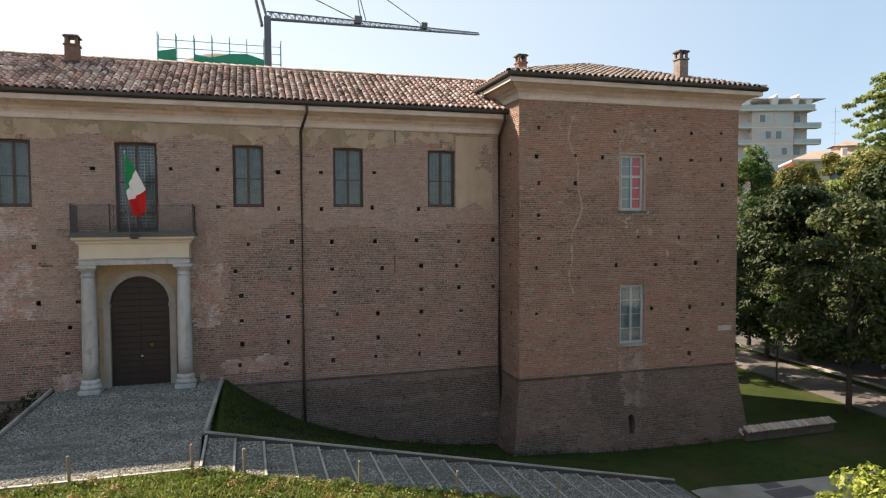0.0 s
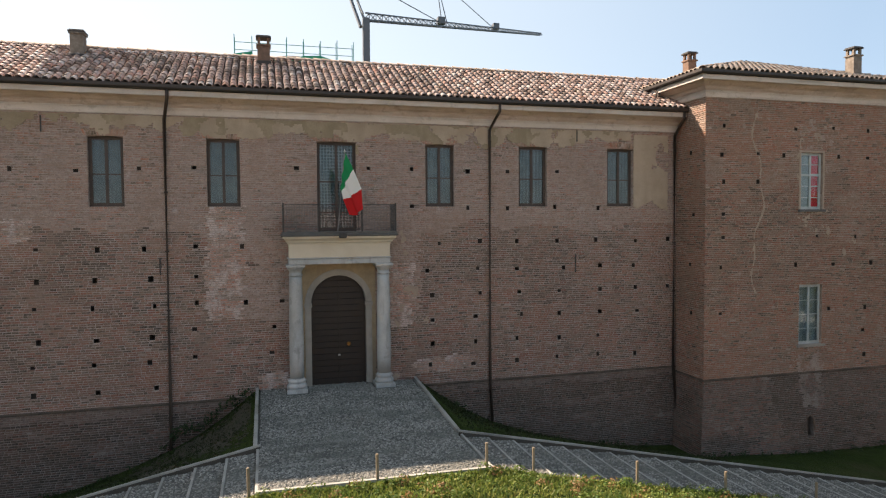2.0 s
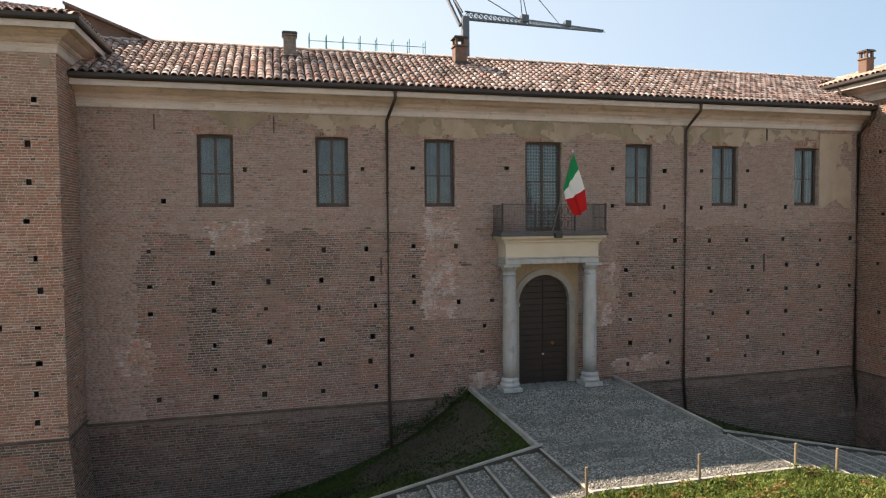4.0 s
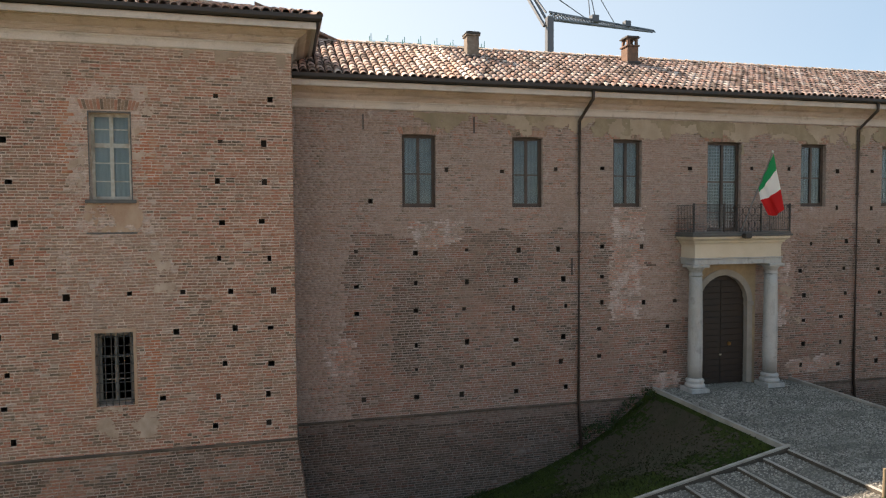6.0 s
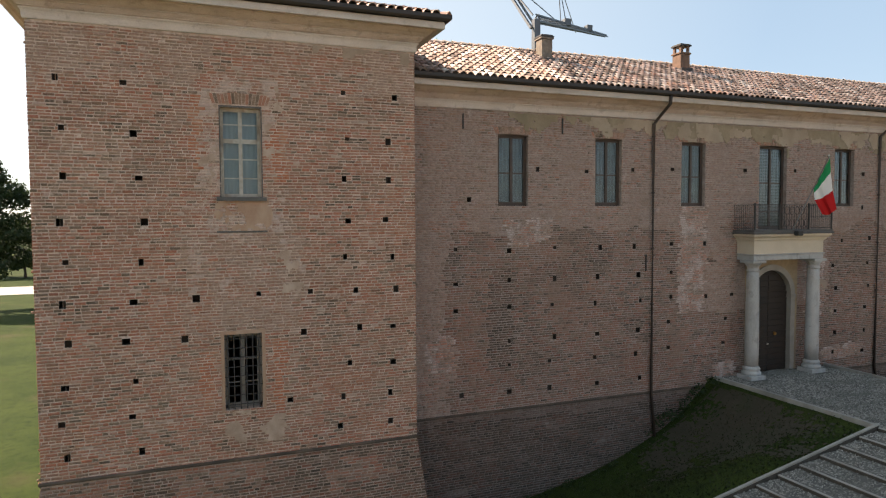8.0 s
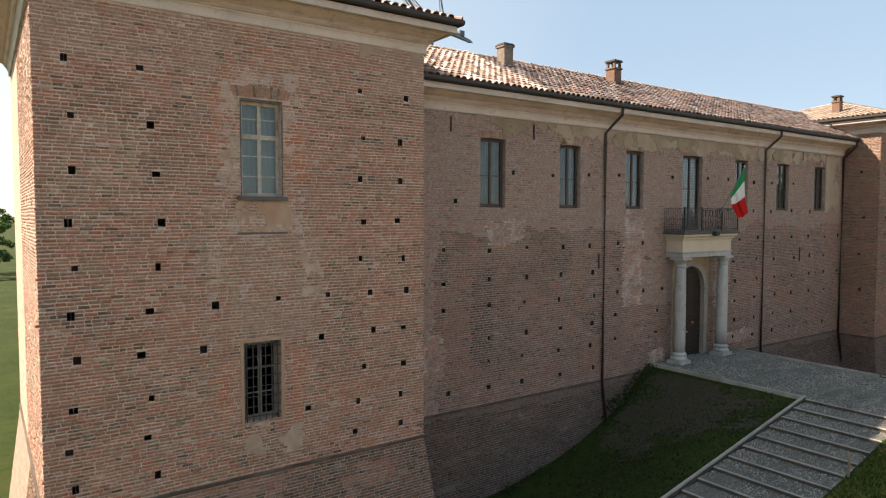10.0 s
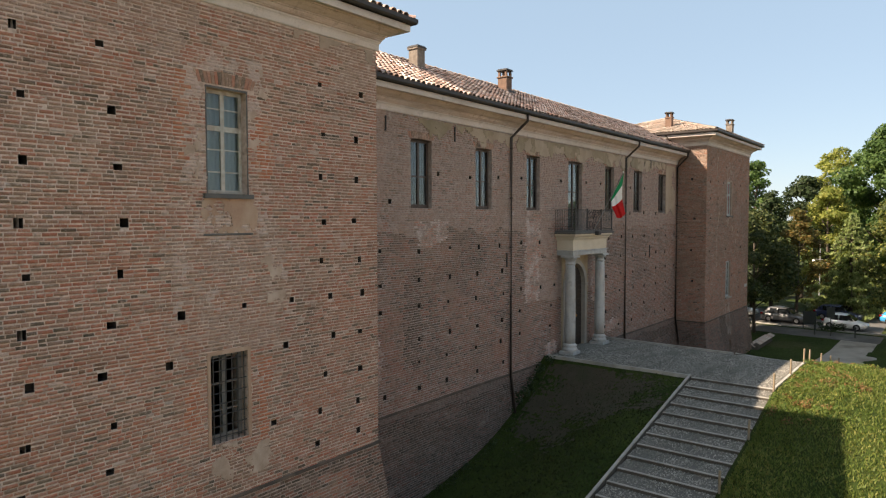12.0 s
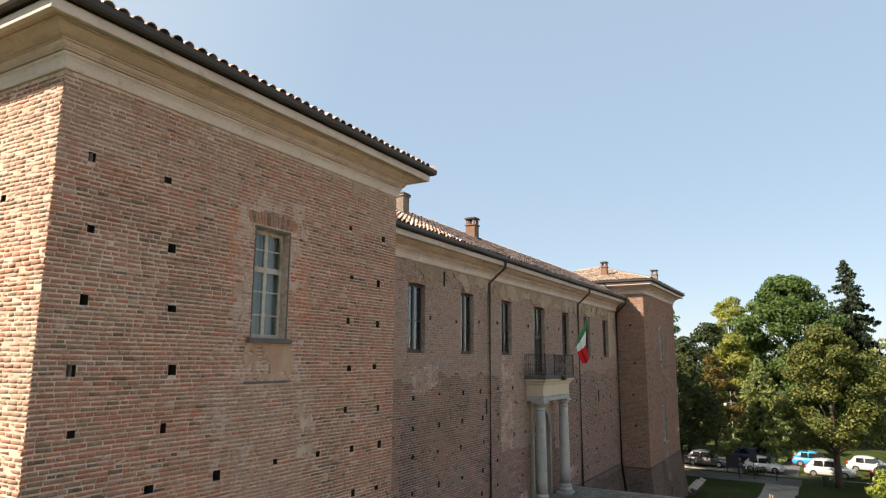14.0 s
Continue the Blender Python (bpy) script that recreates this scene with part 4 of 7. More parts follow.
# brick slit in the battered base
yz = RY - 0.13 * 2.2 + 0.02
part("slit_arch", MB().tube([(19.8, yz - 0.05, -3.0), (19.81, yz, -2.6), (19.88, yz + 0.02, -2.43), (20.02, yz + 0.03, -2.36), (20.16, yz + 0.02, -2.43), (20.24, yz, -2.6), (20.25, yz - 0.05, -3.0)], 0.05, 6), CHIMNEYBRICK, tower_r)
part("wall_plaque", MB().box(24.75, 25.5, RY - 0.035, RY, 1.02, 1.25, 0.01), MARBLE, tower_r, "small pale stone plaque")

# ---- portal ----
AR, RO, SPR = 1.04, 1.27, 3.08
portal = thing("portal", (0, -0.4, -0.1), "grey marble portal with two columns and a cream entablature", "portal")
mb, ring, soff = MB(), MB(), MB()
n = 24
pts = [(AR * math.cos(math.pi * i / n), SPR + AR * math.sin(math.pi * i / n)) for i in range(n + 1)]
out = [(RO * math.cos(math.pi * i / n), SPR + RO * math.sin(math.pi * i / n)) for i in range(n + 1)]
for (x1, z1), (x2, z2), (x3, z3), (x4, z4) in zip(pts, pts[1:], out, out[1:]):
    ring.hexa([(x1, -0.06, z1), (x3, -0.06, z3), (x4, -0.06, z4), (x2, -0.06, z2), (x1, 0.5, z1), (x3, 0.5, z3), (x4, 0.5, z4), (x2, 0.5, z2)])
    mb.poly((x3, -0.02, z3), (x3, -0.02, 4.66), (x4, -0.02, 4.66), (x4, -0.02, z4))
for s in (-1, 1):
    mb.poly((s * RO, -0.02, -0.1), (s * 1.42, -0.02, -0.1), (s * 1.42, -0.02, 4.66), (s * RO, -0.02, 4.66))
part("rear_wall", mb, OCHRE, portal, "ochre plaster behind the columns", fix=False)
me = ring.mesh("archivolt")
bm = bmesh.new()
bm.from_mesh(me)
bmesh.ops.remove_doubles(bm, verts=bm.verts, dist=1e-4)
bm.to_mesh(me)
bm.free()
part("archivolt", me, STONE, portal, "plain grey stone arch")
for s in (-1, 1):
    a, b = sorted((s * AR, s * RO))
    part("jamb", MB().box(a, b, -0.06, 0.5, -0.1, SPR - 0.16, 0.008), STONE, portal)
    part("impost", MB().box(a - 0.03, b + 0.03, -0.09, 0.5, SPR - 0.155, SPR, 0.012), STONE, portal)
    cx, cy = s * 1.625, -0.60
    col = part("column", MB().lathe(cx, cy, [(0.255, 0.42), (0.262, 1.0), (0.262, 1.7), (0.25, 2.8), (0.235, 3.85), (0.225, 4.18)], 28), MARBLE, portal, "smooth grey-white marble column", smooth=True)
    part("plinth", MB().box(cx - 0.37, cx + 0.37, cy - 0.37, cy + 0.37, -0.12, 0.06, 0.02), MARBLE, col)
    part("column_base", MB().lathe(cx, cy, [(0.34, 0.06), (0.365, 0.10), (0.365, 0.16), (0.34, 0.2), (0.32, 0.22), (0.30, 0.26), (0.33, 0.3), (0.33, 0.34), (0.3, 0.37), (0.265, 0.42)], 28), MARBLE, col, smooth=True)
    part("capital", MB().lathe(cx, cy, [(0.225, 4.18), (0.252, 4.195), (0.252, 4.235), (0.226, 4.25), (0.226, 4.37), (0.25, 4.38), (0.25, 4.40), (0.30, 4.455), (0.315, 4.48), (0.315, 4.50)], 28), MARBLE, col, smooth=True)
    part("abacus", MB().box(cx - 0.335, cx + 0.335, cy - 0.335, cy + 0.335, 4.50, 4.60, 0.012), MARBLE, col)
part("architrave", MB().box(-1.86, 1.86, -0.86, 0.0, 4.605, 4.80, 0.012).box(-1.90, 1.90, -0.90, 0.0, 4.805, 4.85, 0.012), MARBLE, portal, "blue-grey stone architrave")
part("frieze", MB().box(-1.85, 1.85, -0.85, 0.0, 4.855, 5.33), CREAM, portal, "cream stucco frieze")
part("entablature_cornice", MB().sweep([(-0.05, 5.33), (0.025, 5.33), (0.035, 5.38), (0.085, 5.415), (0.095, 5.47), (0.16, 5.52), (0.21, 5.56), (0.21, 5.63), (-0.05, 5.63)],
     [(-1.85, 0.0), (-1.85, -0.85), (1.85, -0.85), (1.85, 0.0)]), CREAM, portal, "cream moulded cornice")
part("entablature_core", MB().box(-1.80, 1.80, -0.8, 0.0, 5.335, 5.62), CREAM, portal)
# leaf door
door = thing("castle_door", (0, 0.18, -0.1), "tall closed dark wooden arched double door", "door")
mb = MB()
for i in range(n):
    x1, x2 = -AR + 2 * AR * i / n, -AR + 2 * AR * (i + 1) / n
    z1, z2 = (SPR + math.sqrt(max(0, AR * AR - x * x)) for x in (x1, x2))
    mb.hexa([(x1, 0.18, -0.1), (x2, 0.18, -0.1), (x2, 0.26, -0.1), (x1, 0.26, -0.1), (x1, 0.18, z1), (x2, 0.18, z2), (x2, 0.26, z2), (x1, 0.26, z1)])
part("leaf_backing", mb, DOORWOOD, door)
zs = [-0.08 + 0.235 * i for i in range(17)]
for s in (-1, 1):
    for z in zs:
        half = AR if z + 0.22 < SPR else math.sqrt(max(0.0, AR * AR - (z + 0.22 - SPR) ** 2))
        if half > 0.12:
            a, b = sorted((s * 0.012, s * (half - 0.01)))
            part("plank", MB().box(a, b, 0.145, 0.178, z, z + 0.225, 0.008), DOORWOOD, door)
part("door_knob", MB().lathe(0.38, 0.12, [(0.04, 1.38), (0.075, 1.41), (0.075, 1.49), (0.04, 1.52)], 12), plain("aged_brass", (0.35, 0.18, 0.06), 0.4, 0.8), door, "round aged brass knocker plate")
part("lock_plate", MB().box(-0.03, 0.06, 0.13, 0.144, 1.0, 1.06), plain("steel", (0.6, 0.6, 0.6), 0.3, 0.9), door, "small steel lock plate")

# ---- balcony ----
balcony = thing("balcony", (0, -0.6, 5.62), "shallow stone balcony with a dark wrought-iron railing", "balcony")
part("slab", MB().box(-2.13, 2.13, -1.12, 0.0, 5.635, 5.72, 0.02).box(-2.09, 2.09, -1.08, 0.0, 5.725, 5.80, 0.01), mottled("dark_stone_slab", (0.12, 0.115, 0.105), (0.09, 0.085, 0.08), 2, 30), balcony, "dark weathered slab")


def rail_bars(a, b, n):
    a, b = Vector(a), Vector(b)
    for i in range(n + 1):
        p = a + (b - a) * i / n
        part("baluster", MB().tube([p, p + Vector((0, 0, 0.98))], 0.009, 5), DARKIRON, balcony)
    for h in (0.06, 0.5, 0.98):
        part("rail", MB().bar(a + Vector((0, 0, h)), b + Vector((0, 0, h)), 0.035 if h > 0.9 else 0.02, 0.02), DARKIRON, balcony)


FY = -1.04
GREYIRON = plain("weathered_iron_mesh", (0.15, 0.145, 0.14), 0.7, 0.3)
for x0, x1 in ((-2.04, -0.78), (0.78, 2.04)):       # fine iron mesh on both sides of the scrollwork
    for i in range(23):
        x = x0 + (x1 - x0) * i / 22
        part("baluster", MB().tube([(x, FY, 5.8), (x, FY, 6.78)], 0.0055, 4), GREYIRON, balcony)
    for i in range(17):
        part("mesh_wire", MB().tube([(x0, FY - 0.006, 5.84 + 0.056 * i), (x1, FY - 0.006, 5.84 + 0.056 * i)], 0.0035, 4), GREYIRON, balcony)
    part("rail", MB().bar((x0, FY, 6.79), (x1, FY, 6.79), 0.035, 0.02), DARKIRON, balcony)
rail_bars((-0.78, FY, 5.8), (0.78, FY, 5.8), 12)
rail_bars((-2.04, FY, 5.8), (-2.04, -0.02, 5.8), 11)
rail_bars((2.04, FY, 5.8), (2.04, -0.02, 5.8), 11)
for s in (-2.04, 2.04, -0.78, 0.78):
    part("rail_post", MB().box(s - 0.025, s + 0.025, FY - 0.025, FY + 0.025, 5.8, 6.84, 0.004), DARKIRON, balcony)
for i in range(6):
    cx = -0.65 + 0.26 * i
    for cz in (6.07, 6.55):
        loop = [(cx + 0.11 * math.cos(k * math.pi / 5), FY - 0.01, cz + 0.17 * math.sin(k * math.pi / 5)) for k in range(11)]
        part("scroll", MB().tube(loop, 0.011, 5), DARKIRON, balcony, "wrought-iron scroll")
lampb = thing("spotlight", (0.05, -1.3, 5.6), "small black spotlight below the balcony railing", "spotlight")
part("housing", MB().box(-0.08, 0.18, -1.32, -1.12, 5.56, 5.76, 0.03), DARKIRON, lampb)
part("bracket", MB().box(0.03, 0.09, -1.16, -1.06, 5.66, 5.74), DARKIRON, lampb)

# ---- flag ----
flag = thing("flag", (-0.15, -1.2, 5.8), "green, white and red tricolour flag hanging from a slanting pole", "flag")
TOP, FOOT = Vector((0.0, -2.5, 8.54)), Vector((-0.12, -1.10, 5.82))
pole = part("flagpole", MB().tube([FOOT, TOP], 0.022, 8), plain("pole_metal", (0.25, 0.25, 0.25), 0.4, 0.6), flag, "thin grey pole")
part("finial", MB().lathe(TOP.x, TOP.y, [(0.01, TOP.z - 0.03), (0.035, TOP.z + 0.02), (0.02, TOP.z + 0.06), (0.002, TOP.z + 0.1)], 8), plain("finial_metal", (0.6, 0.6, 0.55), 0.3, 0.9), flag)


# upper and lower ends of the four stripe edges
EDGES = [((0.02, -2.52, 8.52), (-0.09, -1.96, 7.36)), ((0.28, -2.34, 7.98), (-0.06, -1.94, 7.20)), ((0.60, -2.20, 7.30), (-0.03, -1.95, 6.94)), ((0.64, -2.36, 6.60), (0.18, -2.12, 6.40))]


def cloth(name, k, mat, label):
    """A third of the drooping flag, between two stripe edges."""
    m = MB()
    ns, nr = 8, 16
    (a, b), (c, e) = ([Vector(p) for p in q] for q in EDGES[k:k + 2])

    def at(s, r):
        g = (k + s) / 3
        p = (a + (c - a) * s) * (1 - r) + (b + (e - b) * s) * r
        fold = 0.10 * g * math.sin(r * 8 + g * 3) * math.sin(math.pi * min(1, r * 1.1 + 0.05)) + 0.02 * math.sin(r * 17 + g * 5)
        sag = 0.10 * math.sin(math.pi * r) * g
        return p + Vector((fold, 0.3 * fold, -sag))

    g = [[at(i / ns, j / nr) for j in range(nr + 1)] for i in range(ns + 1)]
    for i in range(ns):
        for j in range(nr):
            m.poly(g[i][j], g[i + 1][j], g[i + 1][j + 1], g[i][j + 1])
    me = m.mesh(name, True)
    bm = bmesh.new()
    bm.from_mesh(me)
    bmesh.ops.remove_doubles(bm, verts=bm.verts, dist=1e-5)
    bm.to_mesh(me)
    bm.free()
    me.materials.append(mat)
    part(name, me, mat, flag, label)


def fabric(name, col):
    n = Nodes(name, 0.8, 0, 0.2)
    n.base(col)
    tr = n.t.nodes.new("ShaderNodeBsdfTranslucent")
    tr.inputs[0].default_value = (*col, 1)
    mx = n.t.nodes.new("ShaderNodeMixShader")
    mx.inputs[0].default_value = 0.4
    n.link(n.b.outputs[0], mx.inputs[1])
    n.link(tr.outputs[0], mx.inputs[2])
    n.link(mx.outputs[0], n.t.nodes["Material Output"].inputs[0])
    return n.m


cloth("green_stripe", 0, fabric("flag_green", (0.005, 0.30, 0.11)), "green stripe")
cloth("white_stripe", 1, fabric("flag_white", (0.88, 0.88, 0.86)), "white stripe")
cloth("red_stripe", 2, fabric("flag_red", (0.60, 0.02, 0.02)), "red stripe")


# ---- downpipes ----
def downpipe(x, y, ztop, zbot, lean_from, kick, label):
    p = thing("downpipe", (x, y, zbot), label, "downpipe", "downpipes")
    pts = [(x + kick, y - 0.78, ztop), (x + kick, y - 0.76, ztop - 0.28), (x + 0.5 * kick, y - 0.4, ztop - 0.62), (x, y - 0.09, ztop - 0.95), (x, y - 0.09, lean_from)]
    pts.append((x, y - 0.10 - LEAN * (lean_from - zbot), zbot))
    part("pipe", MB().tube(pts, 0.058, 10), PIPE, p, smooth=True)
    z = ztop - 1.4
    while z > lean_from:
        part("pipe_clip", MB().lathe(x, y - 0.09, [(0.058, z - 0.03), (0.068, z - 0.025), (0.068, z + 0.025), (0.058, z + 0.03)], 10), PIPE, p)
        z -= 2.1


downpipe(-6.05, 0, 10.74, -2.9, Z0, 0.2, "brown metal downpipe fixed to the brick wall")
downpipe(6.1, 0, 10.74, -2.5, Z0, 0.2, "brown metal downpipe fixed to the brick wall")
downpipe(14.66, 0, 10.74, -4.2, Z0, 0.0, "brown metal downpipe in the corner beside the tower")
part("tower_pipe", MB().tube([(RX0 - 0.75, 0.6, 12.0), (RX0 - 0.72, 0.3, 11.6), (RX0 - 0.3, 0.1, 11.35)], 0.05, 8), PIPE, tower_r, "short brown pipe under the eaves")


# ---- plaster patches ----
def plaster(parent, fc, u0, u1, v0, v1, keep, mat, label, cell=0.06, d=0.034):
    m = MB()
    nu, nv = int((u1 - u0) / cell), int((v1 - v0) / cell)
    on = [[keep(u0 + (i + 0.5) * cell, v0 + (j + 0.5) * cell) for j in range(nv)] for i in range(nu)]

    def jig(i, j):
        q = noise.noise_vector(Vector((i * 0.7, j * 0.7, u0)))
        return u0 + i * cell + q.x * cell * 0.6, v0 + j * cell + q.y * cell * 0.6

    for i in range(nu):
        for j in range(nv):
            if on[i][j]:
                c = [jig(i, j), jig(i + 1, j), jig(i + 1, j + 1), jig(i, j + 1)]
                m.poly(*[fc.p(a, b, d) for a, b in c])
                for (di, dj), (p, q) in (((-1, 0), (3, 0)), ((1, 0), (1, 2)), ((0, -1), (0, 1)), ((0, 1), (2, 3))):
                    x, y = i + di, j + dj
                    if not (0 <= x < nu and 0 <= y < nv and on[x][y]):
                        m.poly(fc.p(*c[p], d), fc.p(*c[q], d), fc.p(*c[q], -0.01), fc.p(*c[p], -0.01))
    if m.f:
        part("plaster_patch", m, mat, parent, label, fix=False)["kind"] = "stuff"


def near_open(u, v, ops, gap=0.02):
    return any(o[0] - gap < u < o[1] + gap and o[2] - gap < v < o[3] + gap for o in ops)


def field(u, v, k, s=1.0):
    return noise.fractal(Vector((u * s, v * s, k)), 1.0, 2.0, 5)


plaster(wing, wing_f, -12.6, 14.6, 8.6, 9.94, lambda u, v: not near_open(u, v, op_wing + hw) and field(u, v, 3.1, 0.9) > 0.95 - (v - 8.6) * 0.75 + max(0, -11.4 - u) and u < 12.6, PLASTER, "flaking grey-ochre plaster below the cornice")
plaster(wing, wing_f, -13.0, 12.6, 9.2, 9.93, lambda u, v: not near_open(u, v, op_wing + hw) and field(u, v, 9.4, 0.8) > 0.28 - (v - 9.2) * 1.05 + max(0, -10.6 - u) * 0.8 + max(0, u - 11.8), TANPLASTER, "flaking tan plaster below the cornice", d=0.026)
plaster(wing, wing_f, 12.68, 14.4, 6.4, 9.85, lambda u, v: not near_open(u, v, op_wing + hw) and field(u, v, 5.5, 0.8) > -0.6 + max(0, 7.3 - v) * 0.9 + max(0, 12.9 - u) * 1.5, TANPLASTER, "large patch of pale ochre plaster beside the tower")
plaster(wing, wing_f, 1.8, 4.0, -0.2, 6.0, lambda u, v: not near_open(u, v, op_wing + hw, 0.05) and field(u, v, 2.5, 1.5) > 0.36 + abs(u - 2.5) * 0.5, CRACKFILL, "lime-washed streak on the wall", d=0.024)
plaster(tower_r, right_f, 16.9, 18.2, 3.0, 10.6, lambda u, v: not near_open(u, v, op_right + hr, 0.05) and abs(u - 17.4 - 0.25 * math.sin(v * 1.1) - 0.1 * math.sin(v * 3.1)) < 0.04 + 0.05 * field(u, v, 8.8, 2.5), CRACKFILL, "pale mortar-filled crack", cell=0.04, d=0.02)
plaster(tower_r, right_f, 20.9, 23.2, 3.6, 6.4, lambda u, v: not near_open(u, v, op_right + hr, 0.05) and field(u, v, 1.2, 1.6) > 0.42 + abs(v - 4.2 - (u - 21) * 0.6) * 0.5, CRACKFILL, "worn plaster remains", cell=0.045, d=0.02)
plaster(tower_r, right_f, 19.2, 21.2, 5.4, 10.2, lambda u, v: not near_open(u, v, op_right + hr, 0.12) and field(u, v, 2.2, 2.2) > 0.3 + max(0, abs(u - 20.2) - 0.6), CRACKFILL, "worn plaster round the window", cell=0.045, d=0.02)


plaster(tower_l, left_f, -22.1, -19.7, 6.1, 10.4, lambda u, v: not near_open(u, v, op_left + hl, 0.03) and not near_open(u, v, [(-21.7, -20.2, 9.3, 9.72)]) and field(u, v, 6.6, 2.6) > 0.28 + max(0, abs(v - 8.4) - 1.2) * 0.5 + max(0, abs(u + 20.95) - 0.75) * 0.7, LIMEWASH, "remains of pale lime plaster round the window", cell=0.03, d=0.017)
plaster(tower_l, left_f, -21.75, -20.15, 6.0, 6.9, lambda u, v: field(u, v, 3.6, 2.4) > -0.35 + max(0, abs(u + 20.95) - 0.62) * 6, PINKPLASTER, "smooth tan plaster below the window sill", cell=0.03, d=0.02)
plaster(tower_l, left_f, -22.2, -19.7, 0.2, 1.15, lambda u, v: not near_open(u, v, op_left + hl, 0.05) and field(u, v, 4.3, 2.4) > 0.16 + max(0, abs(u + 20.95) - 0.95) * 1.2, LIMEWASH, "remains of pale lime plaster below the window", cell=0.03, d=0.017)
plaster(tower_l, left_f, -20.3, -19.2, 4.2, 5.6, lambda u, v: field(u, v, 1.6, 2.2) > 0.15 + abs(u + 19.75) * 1.6, LIMEWASH, "remains of pale lime plaster on the wall", cell=0.03, d=0.017)
plaster(tower_l, left_f, -19.0, -16.2, 10.75, 11.16, lambda u, v: not near_open(u, v, hl, 0.05) and field(u, v, 12.6, 1.2) > 0.25 - (v - 10.75), CRACKFILL, "thin grey plaster below the cornice", cell=0.035, d=0.02)


# ---- ground ----
FLOOR = -4.0
KY, FE = -6.75, -9.8              # inner kerb and outer edge of the stairs
RISE, TREAD, DROP = 0.17, 0.80, 0.105


def stair_z(x):
    a = max(0.0, (-3.0 - x) if x < 0 else (x - 2.7))
    return max(FLOOR + 0.1, -a * RISE / TREAD)


def smooth01(t):
    t = min(1.0, max(0.0, t))
    return t * t * (3 - 2 * t)


def ground_z(x, y):
    a = max(0.0, abs(x) - 3.05)
    s = stair_z(x)
    if abs(x) > 60 or y > 12 or y < -60:
        return FLOOR
    if y > KY:
        bank = FLOOR * (1 - math.exp(-a / 4.6)) - 0.05
        k = smooth01((y - KY) / 5.5)
        z = (s - 0.06) * (1 - k) + bank * k
        z = max(FLOOR, z)
        if abs(x) < 2.9:
            z = min(z, -0.35)
    elif y > FE:
        z = s - 0.4
    else:
        out = FE - y
        k = smooth01((out - 2.0) / 22.0)
        rim = s - 0.07 + 0.10 * smooth01((out - 0.3) / 1.5)
        z = max(FLOOR, rim * (1 - k) + FLOOR * k)
    if z > FLOOR + 0.02:
        z += 0.05 * noise.noise(Vector((x * 0.5, y * 0.5, 0)))
    return max(z, FLOOR)


def steps_of(lo, hi, fine):
    far = [220, 520, 1300, 3000]
    xs = list(np.arange(lo, hi + 1e-6, fine))
    return [lo - f for f in reversed(far)] + xs + [hi + f for f in far]


gx = steps_of(-34, 30, 0.5)
gy = steps_of(-36, 12, 0.5)
gx = sorted(set(gx) | {-3.16, 3.1, 2.85, -2.85})
gy = sorted(set(gy) | {KY, KY - 0.01, FE, FE + 0.01, FE - 0.25})
mb = MB()
mb.v = [(x, y, ground_z(x, y)) for x in gx for y in gy]
ny = len(gy)
mb.f = [(i * ny + j, (i + 1) * ny + j, (i + 1) * ny + j + 1, i * ny + j + 1) for i in range(len(gx) - 1) for j in range(ny - 1)]
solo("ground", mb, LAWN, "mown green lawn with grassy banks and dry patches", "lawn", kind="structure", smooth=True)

# forecourt and stairs
mb = MB()
mb.poly((-3.0, 0.0, -0.1), (-3.0, FE, -0.04), (2.7, FE, -0.04), (2.6, KY - 0.3, -0.04), (2.95, 0.0, -0.1))
mb.poly((-3.0, FE, -0.04), (-3.0, FE, -0.6), (2.7, FE, -0.6), (2.7, FE, -0.04))
mb.poly((2.6, KY - 0.3, -0.04), (2.7, FE, -0.04), (2.7, FE, -0.6), (2.6, KY - 0.3, -0.6))
mb.poly((-3.0, KY, -0.04), (-3.0, FE, -0.04), (-3.0, FE, -0.6), (-3.0, KY, -0.6))
forecourt = solo("forecourt", mb, COBBLE, "grey pebble-paved forecourt before the castle door", "pavement", kind="structure")


def kerb_run(name, pts, host, w=0.11, h=0.16, gap=0.008, piece=1.1, mat=KERB):
    """Kerb stones laid end to end, each a piece of its own."""
    for a, b in zip(pts, pts[1:]):
        a, b = Vector(a), Vector(b)
        n = max(1, round((b - a).length / piece))
        for i in range(n):
            p, q = a + (b - a) * (i / n), a + (b - a) * ((i + 1) / n)
            d = (q - p).normalized() * gap / 2
            m = MB().bar(p + d - Vector((0, 0, h / 2)), q - d - Vector((0, 0, h / 2)), w, h)
            part(name, m, mat, host)


kerbs = thing("kerb", (-3.0, -3.4, 0), "pale granite kerb along the forecourt", "kerb", "kerbs", "structure")
kerb_run("kerb_stone", [(-3.05, -0.15, 0.05), (-3.05, KY + 0.1, 0.05)], kerbs)
kerbs2 = thing("kerb", (2.8, -3.4, 0), "pale granite kerb along the forecourt", "kerb", "kerbs", "structure")
kerb_run("kerb_stone", [(2.93, -0.15, 0.05), (2.68, KY - 0.15, 0.05)], kerbs2)
kerbs3 = thing("kerb", (0, FE, 0), "thin pale stone edging of the forecourt", "kerb", "kerbs", "structure")
kerb_run("kerb_stone", [(-3.0, FE, 0.0), (2.75, FE - 0.05, 0.0)], kerbs3, w=0.1)


